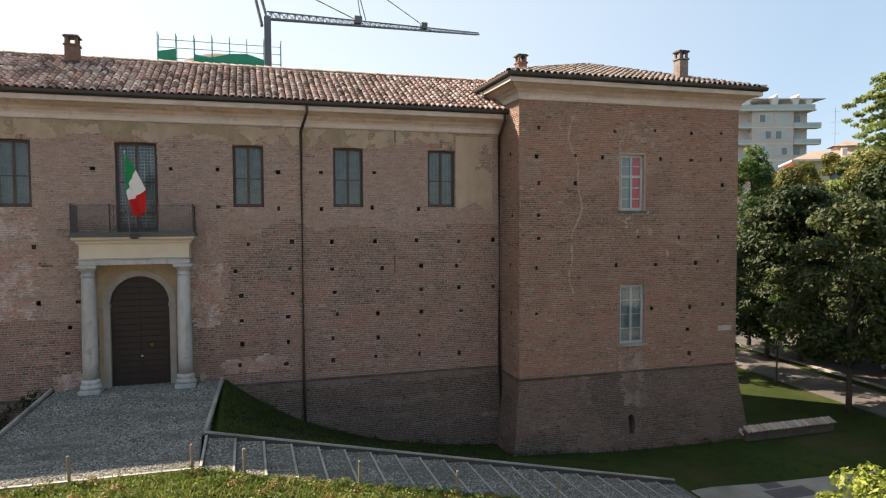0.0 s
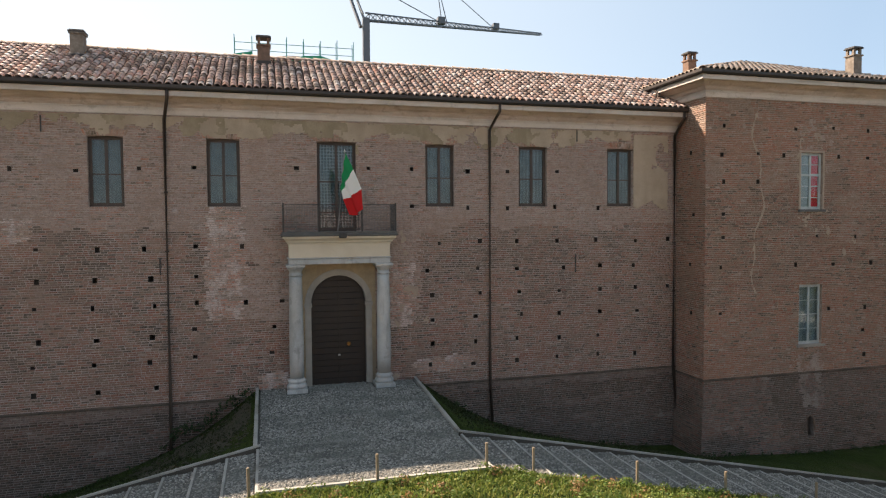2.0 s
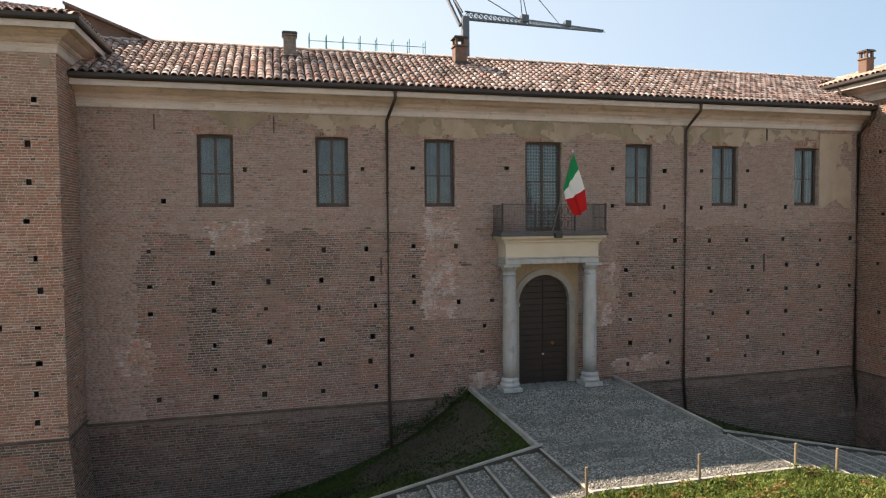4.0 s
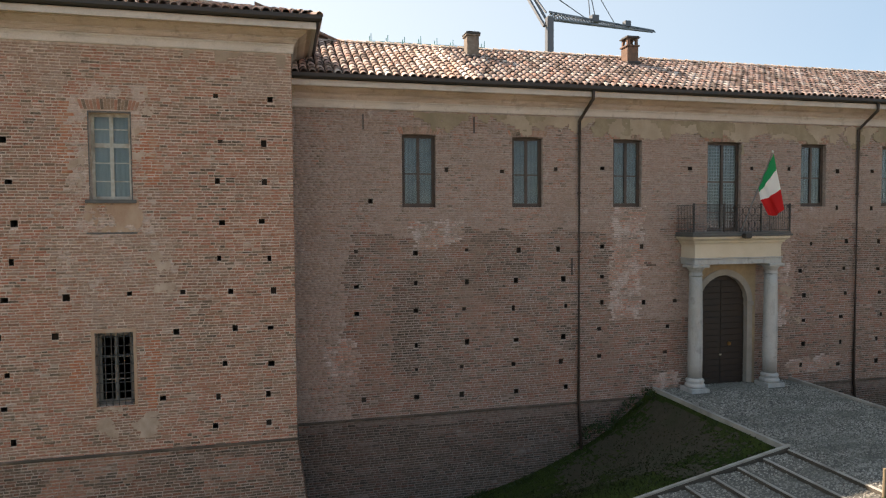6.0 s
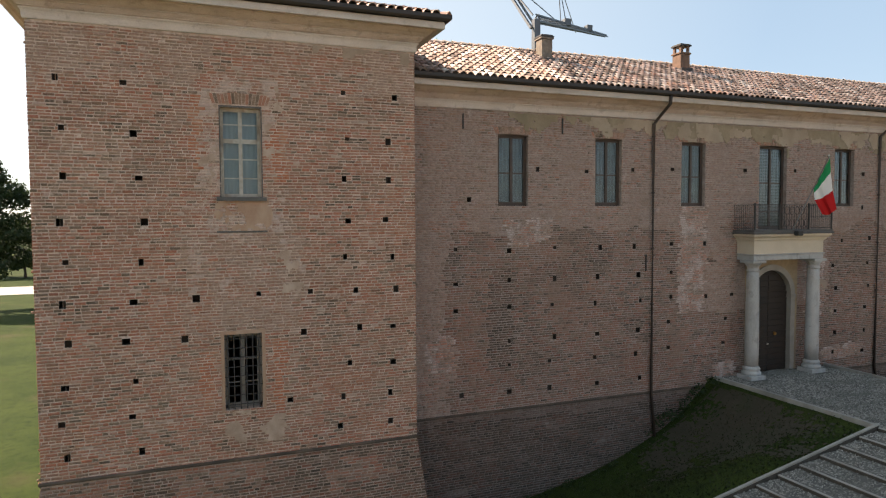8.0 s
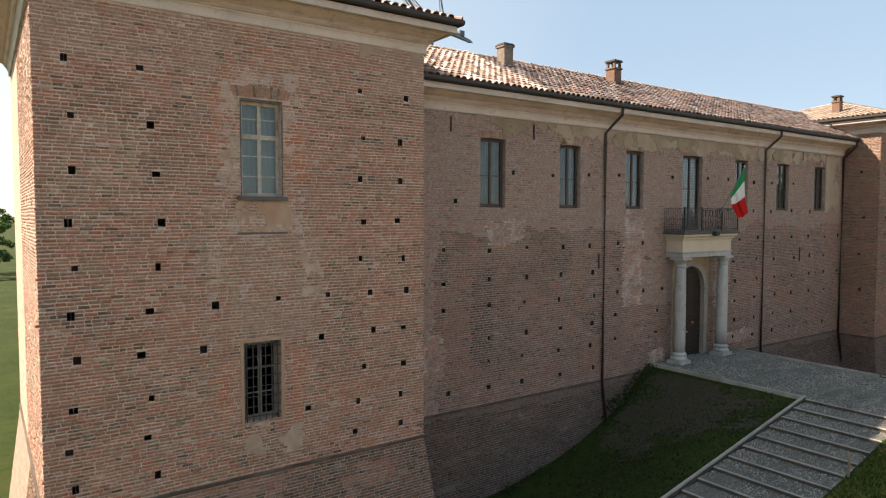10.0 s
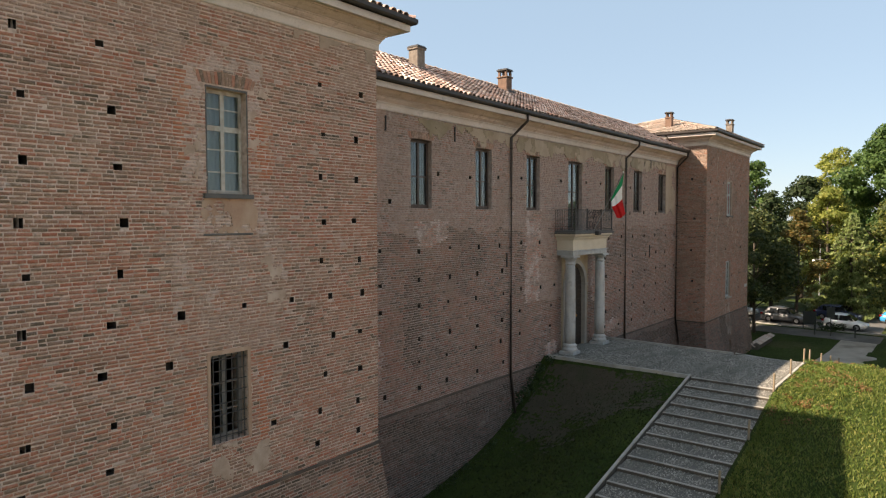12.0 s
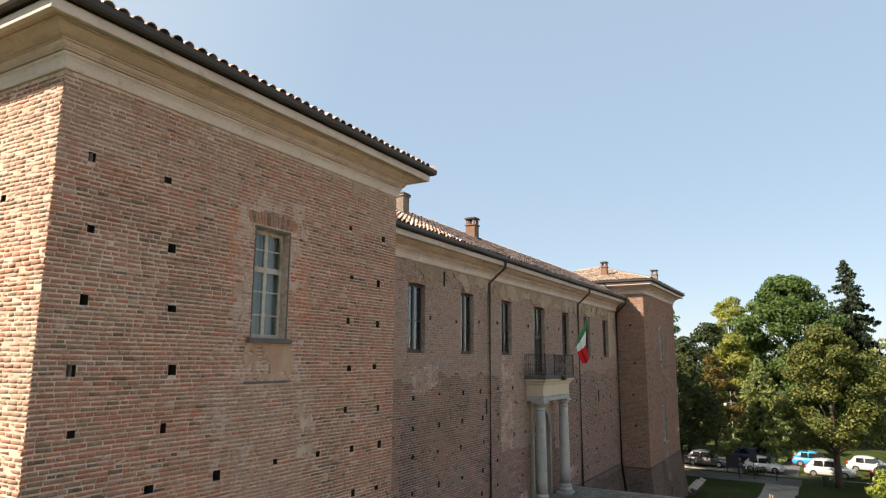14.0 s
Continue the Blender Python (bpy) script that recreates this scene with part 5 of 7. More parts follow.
def stairs(sign, x0, n, yi, yo, label):
    st = thing("stairs", (x0, (yi + yo) / 2, 0), label, "stairs", "garden stairs", "structure")
    for i in range(n):
        a, b = x0 + sign * i * TREAD, x0 + sign * (i + 1) * TREAD
        z = -0.04 - i * RISE
        (xa, za), (xb, zb) = sorted(((a, z - DROP - 0.012), (b, z - RISE - 0.012)))
        lo = z - RISE - 0.35
        s = part("step", MB().hexa([(xa, yo, lo), (xb, yo, lo), (xb, yi, lo), (xa, yi, lo), (xa, yo, za), (xb, yo, zb), (xb, yi, zb), (xa, yi, za)]), COBBLE, st, "pebble-paved sloping tread")
        part("step_edge", MB().box(*sorted((a - sign * 0.055, a + sign * 0.02)), yo, yi, z - RISE - 0.1, z + 0.0, 0.012), KERB, s, "pale granite edging")
        part("riser", MB().box(*sorted((a + sign * 0.021, a + sign * 0.03)), yo + 0.01, yi - 0.01, z - RISE - 0.05, z - 0.03), RISER, s, "thin plate coloured as the shade below the step edge")
    a, b = x0 + sign * n * TREAD, -0.04 - n * RISE
    kerb_run("kerb_stone", [(x0 - sign * 0.1, yi + 0.07, 0.06), (a, yi + 0.07, b + 0.14)], st, 0.085, 0.05)
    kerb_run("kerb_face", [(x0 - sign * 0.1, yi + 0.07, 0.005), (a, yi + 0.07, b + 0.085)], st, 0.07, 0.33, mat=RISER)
    return st


st_l = stairs(-1, -3.0, 21, KY, FE, "wide pebble-paved garden stairs with granite edges")
st_r = stairs(1, 2.75, 20, KY - 0.35, FE - 0.05, "wide pebble-paved garden stairs with granite edges")


def post(x, y, h=0.95, r=0.032):
    z = ground_z(x, y) if y < FE else stair_z(x)
    p = solo("wooden_post", MB().lathe(0, 0, [(r, -0.3), (r, h - 0.02), (r * 0.8, h)], 8), WOODPOST, "round pale wooden post beside the stairs", "post", "wooden posts")
    p.matrix_basis = pose(x, y, z, 1.5, -1, 0)
    return p


for x, y in ((-3.15, -9.82), (-0.2, -9.84), (2.55, -9.86), (3.8, -9.88), (6.75, -9.92), (9.5, -9.95), (12.6, -9.95), (-6.9, -9.85), (-10.2, -9.85)):
    post(x, y, 0.68, 0.038)

# ---- paved areas to the east ----
GRAVEL = mottled("pale_gravel", (0.47, 0.44, 0.39), (0.38, 0.355, 0.31), 1.0, 50, 0.95, 0.4, stain=(0.30, 0.27, 0.22))
ASPHALT = mottled("asphalt", (0.115, 0.11, 0.105), (0.085, 0.08, 0.076), 0.8, 60, 0.9, 0.3, stain=(0.11, 0.105, 0.1))
PATHGRAVEL = mottled("path_gravel", (0.33, 0.295, 0.25), (0.25, 0.22, 0.185), 1.0, 50, 0.95, 0.4, stain=(0.15, 0.125, 0.095))
PAVE = mottled("footway_asphalt", (0.115, 0.105, 0.095), (0.085, 0.078, 0.07), 0.8, 50, 0.9, 0.3, stain=(0.2, 0.18, 0.16))


def strip(name, pts, z, mat, label, cat):
    m = MB().poly(*[(x, y, z) for x, y in pts])
    k = len(pts)
    for i in range(k):
        (x1, y1), (x2, y2) = pts[i], pts[(i + 1) % k]
        m.poly((x1, y1, z), (x2, y2, z), (x2, y2, z - 0.1), (x1, y1, z - 0.1))
    return solo(name, m, mat, label, cat, kind="structure")


strip("gravel_path", [(18.6, -6.4), (23, -7.0), (28.6, -7.35), (34.6, -7.4), (34.2, -10.8), (26, -11.8), (20, -13), (16, -16), (14, -14), (18.6, -10)], FLOOR + 0.03, PATHGRAVEL, "pale gravel path on the lawn", "path")
SL = 0.10


def slant(x, y):
    return (x + SL * y, y)


strip("footway", [slant(x, y) for x, y in ((35.2, -60), (39.0, -60), (39.0, 60), (35.2, 60))], FLOOR + 0.04, PAVE, "grey asphalt footway beside the road", "footway")
strip("road", [slant(x, y) for x, y in ((40.2, -90), (51.5, -90), (51.5, 110), (40.2, 110))], FLOOR + 0.02, ASPHALT, "dark asphalt road with parked cars", "road")
kr = thing("kerb", (39.6, 0, FLOOR), "grey kerb along the road", "kerb", "kerbs", "structure")
kerb_run("kerb_stone", [(*slant(40.1, -40), FLOOR + 0.13), (*slant(40.1, 40), FLOOR + 0.13)], kr, 0.2, 0.2, piece=4.0)


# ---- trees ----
# sunlit olive and shaded lime hold sun and shade in their leaf colours
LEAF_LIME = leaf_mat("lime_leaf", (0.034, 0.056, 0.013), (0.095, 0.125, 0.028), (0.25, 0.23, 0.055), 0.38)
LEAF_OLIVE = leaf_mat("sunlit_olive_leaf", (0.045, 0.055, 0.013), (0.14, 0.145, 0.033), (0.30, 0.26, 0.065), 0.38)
LEAF_YEL = leaf_mat("yellowing_leaf", (0.13, 0.165, 0.034), (0.26, 0.29, 0.06), (0.42, 0.38, 0.10), 0.5)
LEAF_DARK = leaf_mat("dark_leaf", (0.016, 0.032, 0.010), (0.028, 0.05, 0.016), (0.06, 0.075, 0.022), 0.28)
LEAF_SHADED = leaf_mat("shaded_lime_leaf", (0.02, 0.036, 0.010), (0.05, 0.07, 0.019), (0.13, 0.135, 0.038), 0.28)
LEAF_GREEN = leaf_mat("green_leaf", (0.04, 0.085, 0.022), (0.075, 0.14, 0.035), (0.13, 0.19, 0.05), 0.45)
LEAF_RUST = leaf_mat("rusty_leaf", (0.06, 0.07, 0.018), (0.14, 0.11, 0.03), (0.24, 0.13, 0.035), 0.45)
NEEDLE = leaf_mat("blue_green_needles", (0.12, 0.17, 0.055), (0.25, 0.31, 0.10), (0.36, 0.40, 0.16), 0.5)
NEEDLE_D = leaf_mat("dark_needles", (0.015, 0.03, 0.015), (0.03, 0.05, 0.025), (0.055, 0.075, 0.04), 0.2)
BARK = mottled("bark", (0.10, 0.08, 0.06), (0.065, 0.05, 0.04), 4, 25, 0.95, 0.8)


def leaf_cloud(centres, size, rng, per, flat=0.6, droop=0.0):
    """Bent leaf blades scattered on clumps: (centre, radius)."""
    vs = []
    for c, r in centres:
        k = max(4, int(per * r * r))
        d = rng.normal(size=(k, 3))
        d /= np.linalg.norm(d, axis=1)[:, None]
        rad = r * rng.uniform(0.62, 1.05, k)[:, None]
        p = np.array(c) + d * rad * (1, 1, flat)
        nrm = d + rng.normal(scale=0.55, size=(k, 3)) + (0, 0, 0.35)
        nrm /= np.linalg.norm(nrm, axis=1)[:, None]
        t = np.cross(nrm, rng.normal(size=(k, 3)))
        t[:, 2] -= droop
        t /= np.linalg.norm(t, axis=1)[:, None]
        b = np.cross(nrm, t)
        s = (size * rng.uniform(0.6, 1.35, k))[:, None]
        vs.append(np.stack([p - t * s, p + b * s * 0.55 - nrm * s * 0.12, p + t * s * 1.1 - nrm * s * 0.2, p - b * s * 0.55 - nrm * s * 0.12], 1).reshape(-1, 3))
    co = np.concatenate(vs)
    n = len(co) // 4
    me = bpy.data.meshes.new("crown")
    me.vertices.add(len(co))
    me.vertices.foreach_set("co", co.ravel())
    me.loops.add(n * 4)
    me.loops.foreach_set("vertex_index", np.arange(n * 4))
    me.polygons.add(n)
    me.polygons.foreach_set("loop_start", np.arange(n) * 4)
    me.update(calc_edges=True)
    return me


def tree(name, at, h, r, crown_from, seed, leaf, label, size=0.28, per=70, clumps=70, top=0.75, trunk=0.28, cat="tree", fine=0.58):
    """A broadleaf tree: tapered trunk, limbs, and a crown of leaf clumps with gaps."""
    rng = np.random.RandomState(seed)
    t = thing(name, (0, 0, 0), label, cat, "park trees")
    sway = rng.uniform(-0.25, 0.25, 2)
    mid = crown_from + (h - crown_from) * 0.45
    axis = [(0, 0, -0.3), (sway[0] * 0.3, sway[1] * 0.3, crown_from * 0.6), (sway[0], sway[1], mid), (sway[0] * 1.6, sway[1] * 1.6, h * 0.86)]
    part("trunk", MB().tube(axis, trunk, 9, trunk * 0.22), BARK, t, smooth=True)
    cent = []
    ch = h - crown_from
    lobes = [(rng.uniform(0, 6.28), rng.uniform(0.25, 0.8), rng.uniform(0.6, 1.0)) for _ in range(7)]
    for i in range(clumps):
        f = rng.uniform(0, 1)
        a = rng.uniform(0, 2 * math.pi)
        prof = math.sin(math.pi * (0.12 + 0.86 * f) ** top) ** 0.7
        bulge = 1.0
        for la, lf, ls in lobes:
            da = abs((a - la + math.pi) % (2 * math.pi) - math.pi)
            bulge = max(bulge, 1.0 + 0.32 * ls * math.exp(-(da / 0.5) ** 2 - ((f - lf) / 0.22) ** 2))
        rr = r * prof * bulge * math.sqrt(rng.uniform(0.22, 1.0)) * 0.86
        c = (rr * math.cos(a) + sway[0], rr * math.sin(a) + sway[1], crown_from + ch * f)
        cr = r * rng.uniform(0.15, 0.30)
        cent.append((c, cr))
        if i % 5 == 0:
            z0 = max(crown_from * 0.75, c[2] - rr * 0.8 - 0.5)
            part("limb", MB().tube([(sway[0] * z0 / h, sway[1] * z0 / h, z0), (c[0] * 0.55, c[1] * 0.55, (z0 + c[2]) / 2 + 0.2), c], trunk * 0.3, 5, 0.02), BARK, t, smooth=True)
    part("crown", leaf_cloud(cent, size * fine, rng, per / fine ** 1.8), leaf, t, "leafy crown")
    t.matrix_basis = Matrix.Translation(at)
    return t


def conifer(name, at, h, r, seed, leaf, label, tiers=26, base=2.0, droop=0.25, per=120, size=0.30, top_r=0.08, layered=1.0):
    rng = np.random.RandomState(seed)
    t = thing(name, (0, 0, 0), label, "conifer", "park trees")
    part("trunk", MB().tube([(0, 0, -0.3), (0.1, 0, h * 0.5), (0, 0.1, h)], 0.3, 8, 0.03), BARK, t, smooth=True)
    boughs = MB()
    cent = []
    for i in range(tiers):
        f = i / (tiers - 1)
        z = base + (h - base) * f ** 0.9
        reach = r * ((1 - f) ** 0.75 + top_r)
        nb = rng.randint(4, 7)
        for b in range(nb):
            a = rng.uniform(0, 6.28)
            l = reach * rng.uniform(0.55, 1.1)
            pts = [(0, 0, z)]
            for k in range(1, 5):
                s = k / 4
                pts.append((math.cos(a) * l * s, math.sin(a) * l * s, z + l * (0.10 * s - droop * s * s * 1.5)))
                cent.append((pts[-1], max(0.22, l * 0.17 * (1.15 - 0.5 * s))))
            boughs.tube(pts, 0.05, 5, 0.012)
    part("bough_frame", boughs, BARK, t, smooth=True)["kind"] = "stuff"
    part("needles", leaf_cloud(cent, size * 0.6, rng, per * 2.2, 0.42 / layered, 0.8), leaf, t, "feathery needles")
    t.matrix_basis = Matrix.Translation(at)
    return t


G = FLOOR
tree("park_tree", (50.5, 1.4, G), 13.2, 2.8, 2.4, 62, LEAF_DARK, "dense dark tree beside the tower", 0.26, 90, 100, trunk=0.25)
tree("park_tree", (53.0, 4.0, G), 16.8, 3.4, 3.0, 61, LEAF_GREEN, "tall green tree standing behind the tower", 0.28, 75, 110, trunk=0.3)
tree("lime_tree", (34.9, -13.0, G), 13.2, 4.6, 3.6, 1, LEAF_LIME, "big broad lime tree with yellowing leaf tips on the lawn edge", 0.24, 80, 110, trunk=0.34)
tree("young_tree", (34.7, 4.9, G), 6.3, 1.2, 2.2, 2, LEAF_GREEN, "slim young tree tied to a stake on the lawn", 0.16, 160, 26, trunk=0.07)
tree("lime_tree", (34.2, -0.6, G), 11.0, 3.8, 3.0, 3, LEAF_SHADED, "lime tree with dense crown in a shade-dark green beside the footway", 0.24, 80, 95, trunk=0.17)
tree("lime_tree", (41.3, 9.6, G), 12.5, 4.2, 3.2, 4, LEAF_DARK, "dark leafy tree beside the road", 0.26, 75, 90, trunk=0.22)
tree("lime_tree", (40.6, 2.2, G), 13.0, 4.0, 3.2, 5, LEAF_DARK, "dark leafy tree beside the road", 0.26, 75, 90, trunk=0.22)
tree("rusty_tree", (44.5, -2.2, G), 11.0, 2.9, 2.6, 6, LEAF_RUST, "tree with rusty autumn-tinted leaves near the road", 0.24, 80, 70, trunk=0.2)
tree("yellow_tree", (57.5, -3.2, G), 13.6, 3.9, 2.0, 7, LEAF_YEL, "yellow-green leafy tree in the park", 0.30, 65, 80)
tree("yellow_tree", (84.0, -0.5, G), 20.5, 5.5, 4.0, 8, LEAF_YEL, "tall pale yellow-green tree far in the park", 0.42, 40, 80)
tree("park_tree", (66.0, -9.2, G), 21.5, 7.2, 4.0, 9, LEAF_GREEN, "very tall round green tree in the park", 0.36, 50, 130, trunk=0.4)
tree("park_tree", (66.0, 1.0, G), 15.5, 4.4, 2.5, 10, LEAF_DARK, "dark green tree in the park", 0.32, 55, 90)
conifer("pine_tree", (71.5, -16.3, G), 24.0, 5.5, 11, NEEDLE_D, "tall dark conifer standing above the other trees", 44, 5.0, 0.16, 130, 0.30, 0.05, 0.55)
conifer("cedar_tree", (50.5, -6.2, G), 10.8, 5.2, 12, NEEDLE, "drooping blue-green cedar in the park", 26, 1.2, 0.6, 110, 0.28)
conifer("cedar_tree", (52.0, -21.5, G), 18.0, 6.5, 13, NEEDLE, "broad layered cedar in the park", 16, 4.0, 0.25, 90, 0.34)
conifer("cedar_tree", (61.4, 19.2, G), 23.5, 7.6, 14, NEEDLE, "broad layered cedar behind the trees", 15, 9.0, 0.22, 110, 0.32, 0.3)
tree("lime_tree", (41.0, -20.0, G), 12.0, 4.5, 3.0, 15, LEAF_LIME, "lime tree beside the road", 0.26, 70, 90, trunk=0.25)
tree("park_tree", (62.0, -24.0, G), 15.0, 5.5, 3.0, 16, LEAF_GREEN, "leafy tree in the park", 0.34, 50, 90)
tree("park_tree", (46.0, 6.0, G), 12.0, 4.2, 2.2, 18, LEAF_SHADED, "leafy tree behind the footway", 0.28, 65, 90)
tree("park_tree", (-44.0, 66.0, G), 17.0, 6.0, 4.0, 19, LEAF_DARK, "dark leafy tree beyond the west lawn", 0.36, 40, 90)
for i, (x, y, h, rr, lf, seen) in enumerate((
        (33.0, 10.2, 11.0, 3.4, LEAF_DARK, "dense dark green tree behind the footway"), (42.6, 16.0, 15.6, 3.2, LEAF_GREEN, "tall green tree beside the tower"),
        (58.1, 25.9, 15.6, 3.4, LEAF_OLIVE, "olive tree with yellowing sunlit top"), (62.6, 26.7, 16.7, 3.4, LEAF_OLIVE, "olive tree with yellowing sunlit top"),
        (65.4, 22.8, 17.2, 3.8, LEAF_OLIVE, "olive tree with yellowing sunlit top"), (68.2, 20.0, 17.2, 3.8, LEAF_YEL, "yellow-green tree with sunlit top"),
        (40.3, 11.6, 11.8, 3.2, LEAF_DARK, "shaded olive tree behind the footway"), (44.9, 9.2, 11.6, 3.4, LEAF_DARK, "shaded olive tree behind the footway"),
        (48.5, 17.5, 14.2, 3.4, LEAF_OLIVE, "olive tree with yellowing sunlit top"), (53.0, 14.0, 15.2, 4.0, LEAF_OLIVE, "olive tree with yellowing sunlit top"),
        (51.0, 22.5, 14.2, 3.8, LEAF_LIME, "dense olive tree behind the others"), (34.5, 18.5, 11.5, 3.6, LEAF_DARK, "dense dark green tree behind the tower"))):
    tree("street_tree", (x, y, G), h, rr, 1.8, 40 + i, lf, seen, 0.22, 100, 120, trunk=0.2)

# bare earth on the bank beside the forecourt
mb = MB()
cell = 0.075
for i in range(74):
    for j in range(82):
        x, y = -3.25 - i * cell, -0.5 - j * cell
        if noise.fractal(Vector((x * 0.8, y * 0.8, 2)), 1.0, 2.0, 4) + 0.9 * noise.noise(Vector((x * 7.0, y * 7.0, 5))) > -0.95 + abs(x + 4.6) * 0.34 + abs(y + 2.6) * 0.26:
            mb.poly(*[(u, v, ground_z(u, v) + 0.015) for u, v in ((x, y), (x, y - cell), (x - cell, y - cell), (x - cell, y))])
solo("bare_earth", mb, mottled("dry_earth", (0.054, 0.042, 0.026), (0.038, 0.033, 0.018), 2.5, 40, 0.95, 0.6, stain=(0.030, 0.034, 0.014)), "patch of dry brown earth on the grassy bank", "earth", kind="structure", smooth=True)


# ---- wall anchors, ivy ----
for x, z, h in ((-13.74, 9.55, 0.5), (-9.94, 9.55, 0.55), (9.99, 9.7, 0.5), (9.94, 4.35, 0.75), (-6.3, 4.6, 0.6)):
    solo("wall_anchor", MB().box(x - 0.018, x + 0.018, -0.06, 0.02, z - h / 2, z + h / 2, 0.004), DARKIRON, "rusty iron tie bar on the brick wall", "wall anchor", "wall anchors")
rng = np.random.RandomState(5)
ivy = thing("ivy", (-3.9, -0.5, -0.3), "dark green creeper at the foot of the wall", "creeper")
cent = [((-3.35 - 0.22 * i + rng.uniform(-0.1, 0.1), -0.25 - rng.uniform(0, 0.35), -0.05 - 0.13 * i + rng.uniform(-0.1, 0.25)), rng.uniform(0.12, 0.26)) for i in range(14)]
part("foliage", leaf_cloud(cent, 0.055, rng, 900, 0.9), LEAF_DARK, ivy)
cent = [((3.3 + 0.3 * i + rng.uniform(-0.1, 0.1), -0.25 - rng.uniform(0, 0.3), -0.35 - 0.2 * i + rng.uniform(-0.05, 0.1)), rng.uniform(0.1, 0.2)) for i in range(8)]
ivy2 = thing("ivy", (3.9, -0.4, -0.5), "low dark green creeper at the foot of the wall", "creeper")
part("foliage", leaf_cloud(cent, 0.055, rng, 700, 0.6), LEAF_DARK, ivy2)

wr = np.random.RandomState(15)
for spots_, text in (([(14.1 + 0.32 * i, RY - 0.62 - 0.12 * wr.random_sample()) for i in range(38)], "ragged weeds along the foot of the tower"),
                     ([(6.6 + 0.3 * i, -0.62 - 0.1 * wr.random_sample()) for i in range(25)], "ragged weeds along the foot of the wing"),
                     ([(-15.8 + 0.3 * i, -0.62 - 0.1 * wr.random_sample()) for i in range(31)], "ragged weeds along the foot of the wing")):
    cent = [((x, y, ground_z(x, y) + wr.uniform(-0.05, 0.16)), wr.uniform(0.08, 0.26)) for x, y in spots_ if wr.random_sample() < 0.85]
    tagged(part("wall_weeds", leaf_cloud(cent, 0.05, wr, 700, 0.7), LEAF_DARK, None), text, "weeds", kind="stuff")

# ---- low wall, plates, shrub ----
low = thing("garden_wall", (28.5, -2.6, FLOOR), "low stone wall capped with old curved tiles on the lawn", "wall")
part("masonry", MB().box(25.7, 30.75, -2.85, -2.4, FLOOR - 0.1, FLOOR + 0.38, 0.02), mottled("rubble_masonry", (0.115, 0.10, 0.082), (0.075, 0.066, 0.054), 5, 14, 0.95, 0.9, stain=(0.05, 0.045, 0.038)), low)
k = 0
x = 25.75
while x < 30.8:
    for y, tilt in ((-3.02, 28), (-2.23, -28)):
        tl = part("cap_tile", bpy.data.meshes.get("cap_tile_mesh") or tm_mesh("cap_tile_mesh"), TILE1, low)
        tl.matrix_basis = Matrix.Translation((x + 0.02 * math.sin(k * 2.3), y, FLOOR + 0.40)) @ (pose(0, 0, 0, tilt, 0, 0) if y < -2.6 else pose(0, 0, 0, -tilt * -1, 0, 180 + 3 * math.sin(k)))
    x += 0.22
    k += 1
for x0, x1, y0, y1 in ((22.5, 23.3, -7.5, -7.0), (22.2, 24.0, -8.4, -7.6)):
    solo("service_cover", MB().box(x0, x1, y0, y1, FLOOR, FLOOR + 0.045, 0.01), mottled("cast_iron_cover", (0.12, 0.10, 0.10), (0.09, 0.075, 0.075), 3, 40, 0.7, 0.3), "dark metal service cover set in the gravel", "service cover", "service covers")
LEAF_BRIGHT = leaf_mat("bright_leaf", (0.14, 0.19, 0.03), (0.24, 0.29, 0.05), (0.34, 0.36, 0.08))
tree("shrub", (18.3, -15.7, ground_z(18.3, -15.7)), 3.7, 1.7, 1.0, 21, LEAF_BRIGHT, "bright yellow-green shrub in full sun", 0.10, 420, fine=0.8, clumps=55, trunk=0.07, cat="shrub")

# ---- street things ----
def loft(m, rings):
    k = len(m.v)
    n = len(rings[0])
    for r in rings:
        m.v += [tuple(p) for p in r]
    for i in range(len(rings) - 1):
        for j in range(n):
            a, b = k + i * n + j, k + i * n + (j + 1) % n
            m.f.append((a, b, b + n, a + n))
    m.f.append(tuple(k + j for j in reversed(range(n))))
    m.f.append(tuple(k + (len(rings) - 1) * n + j for j in range(n)))


TYRE, RIM = plain("tyre_rubber", (0.02, 0.02, 0.02), 0.8), plain("alloy_rim", (0.45, 0.45, 0.46), 0.35, 0.8)
CARGLASS = plain("tinted_car_glass", (0.015, 0.018, 0.02), 0.05, 0.0, 0.8)
LIGHTGLASS, REDGLASS = plain("headlight_glass", (0.7, 0.72, 0.75), 0.1), plain("tail_light", (0.35, 0.01, 0.01), 0.2)


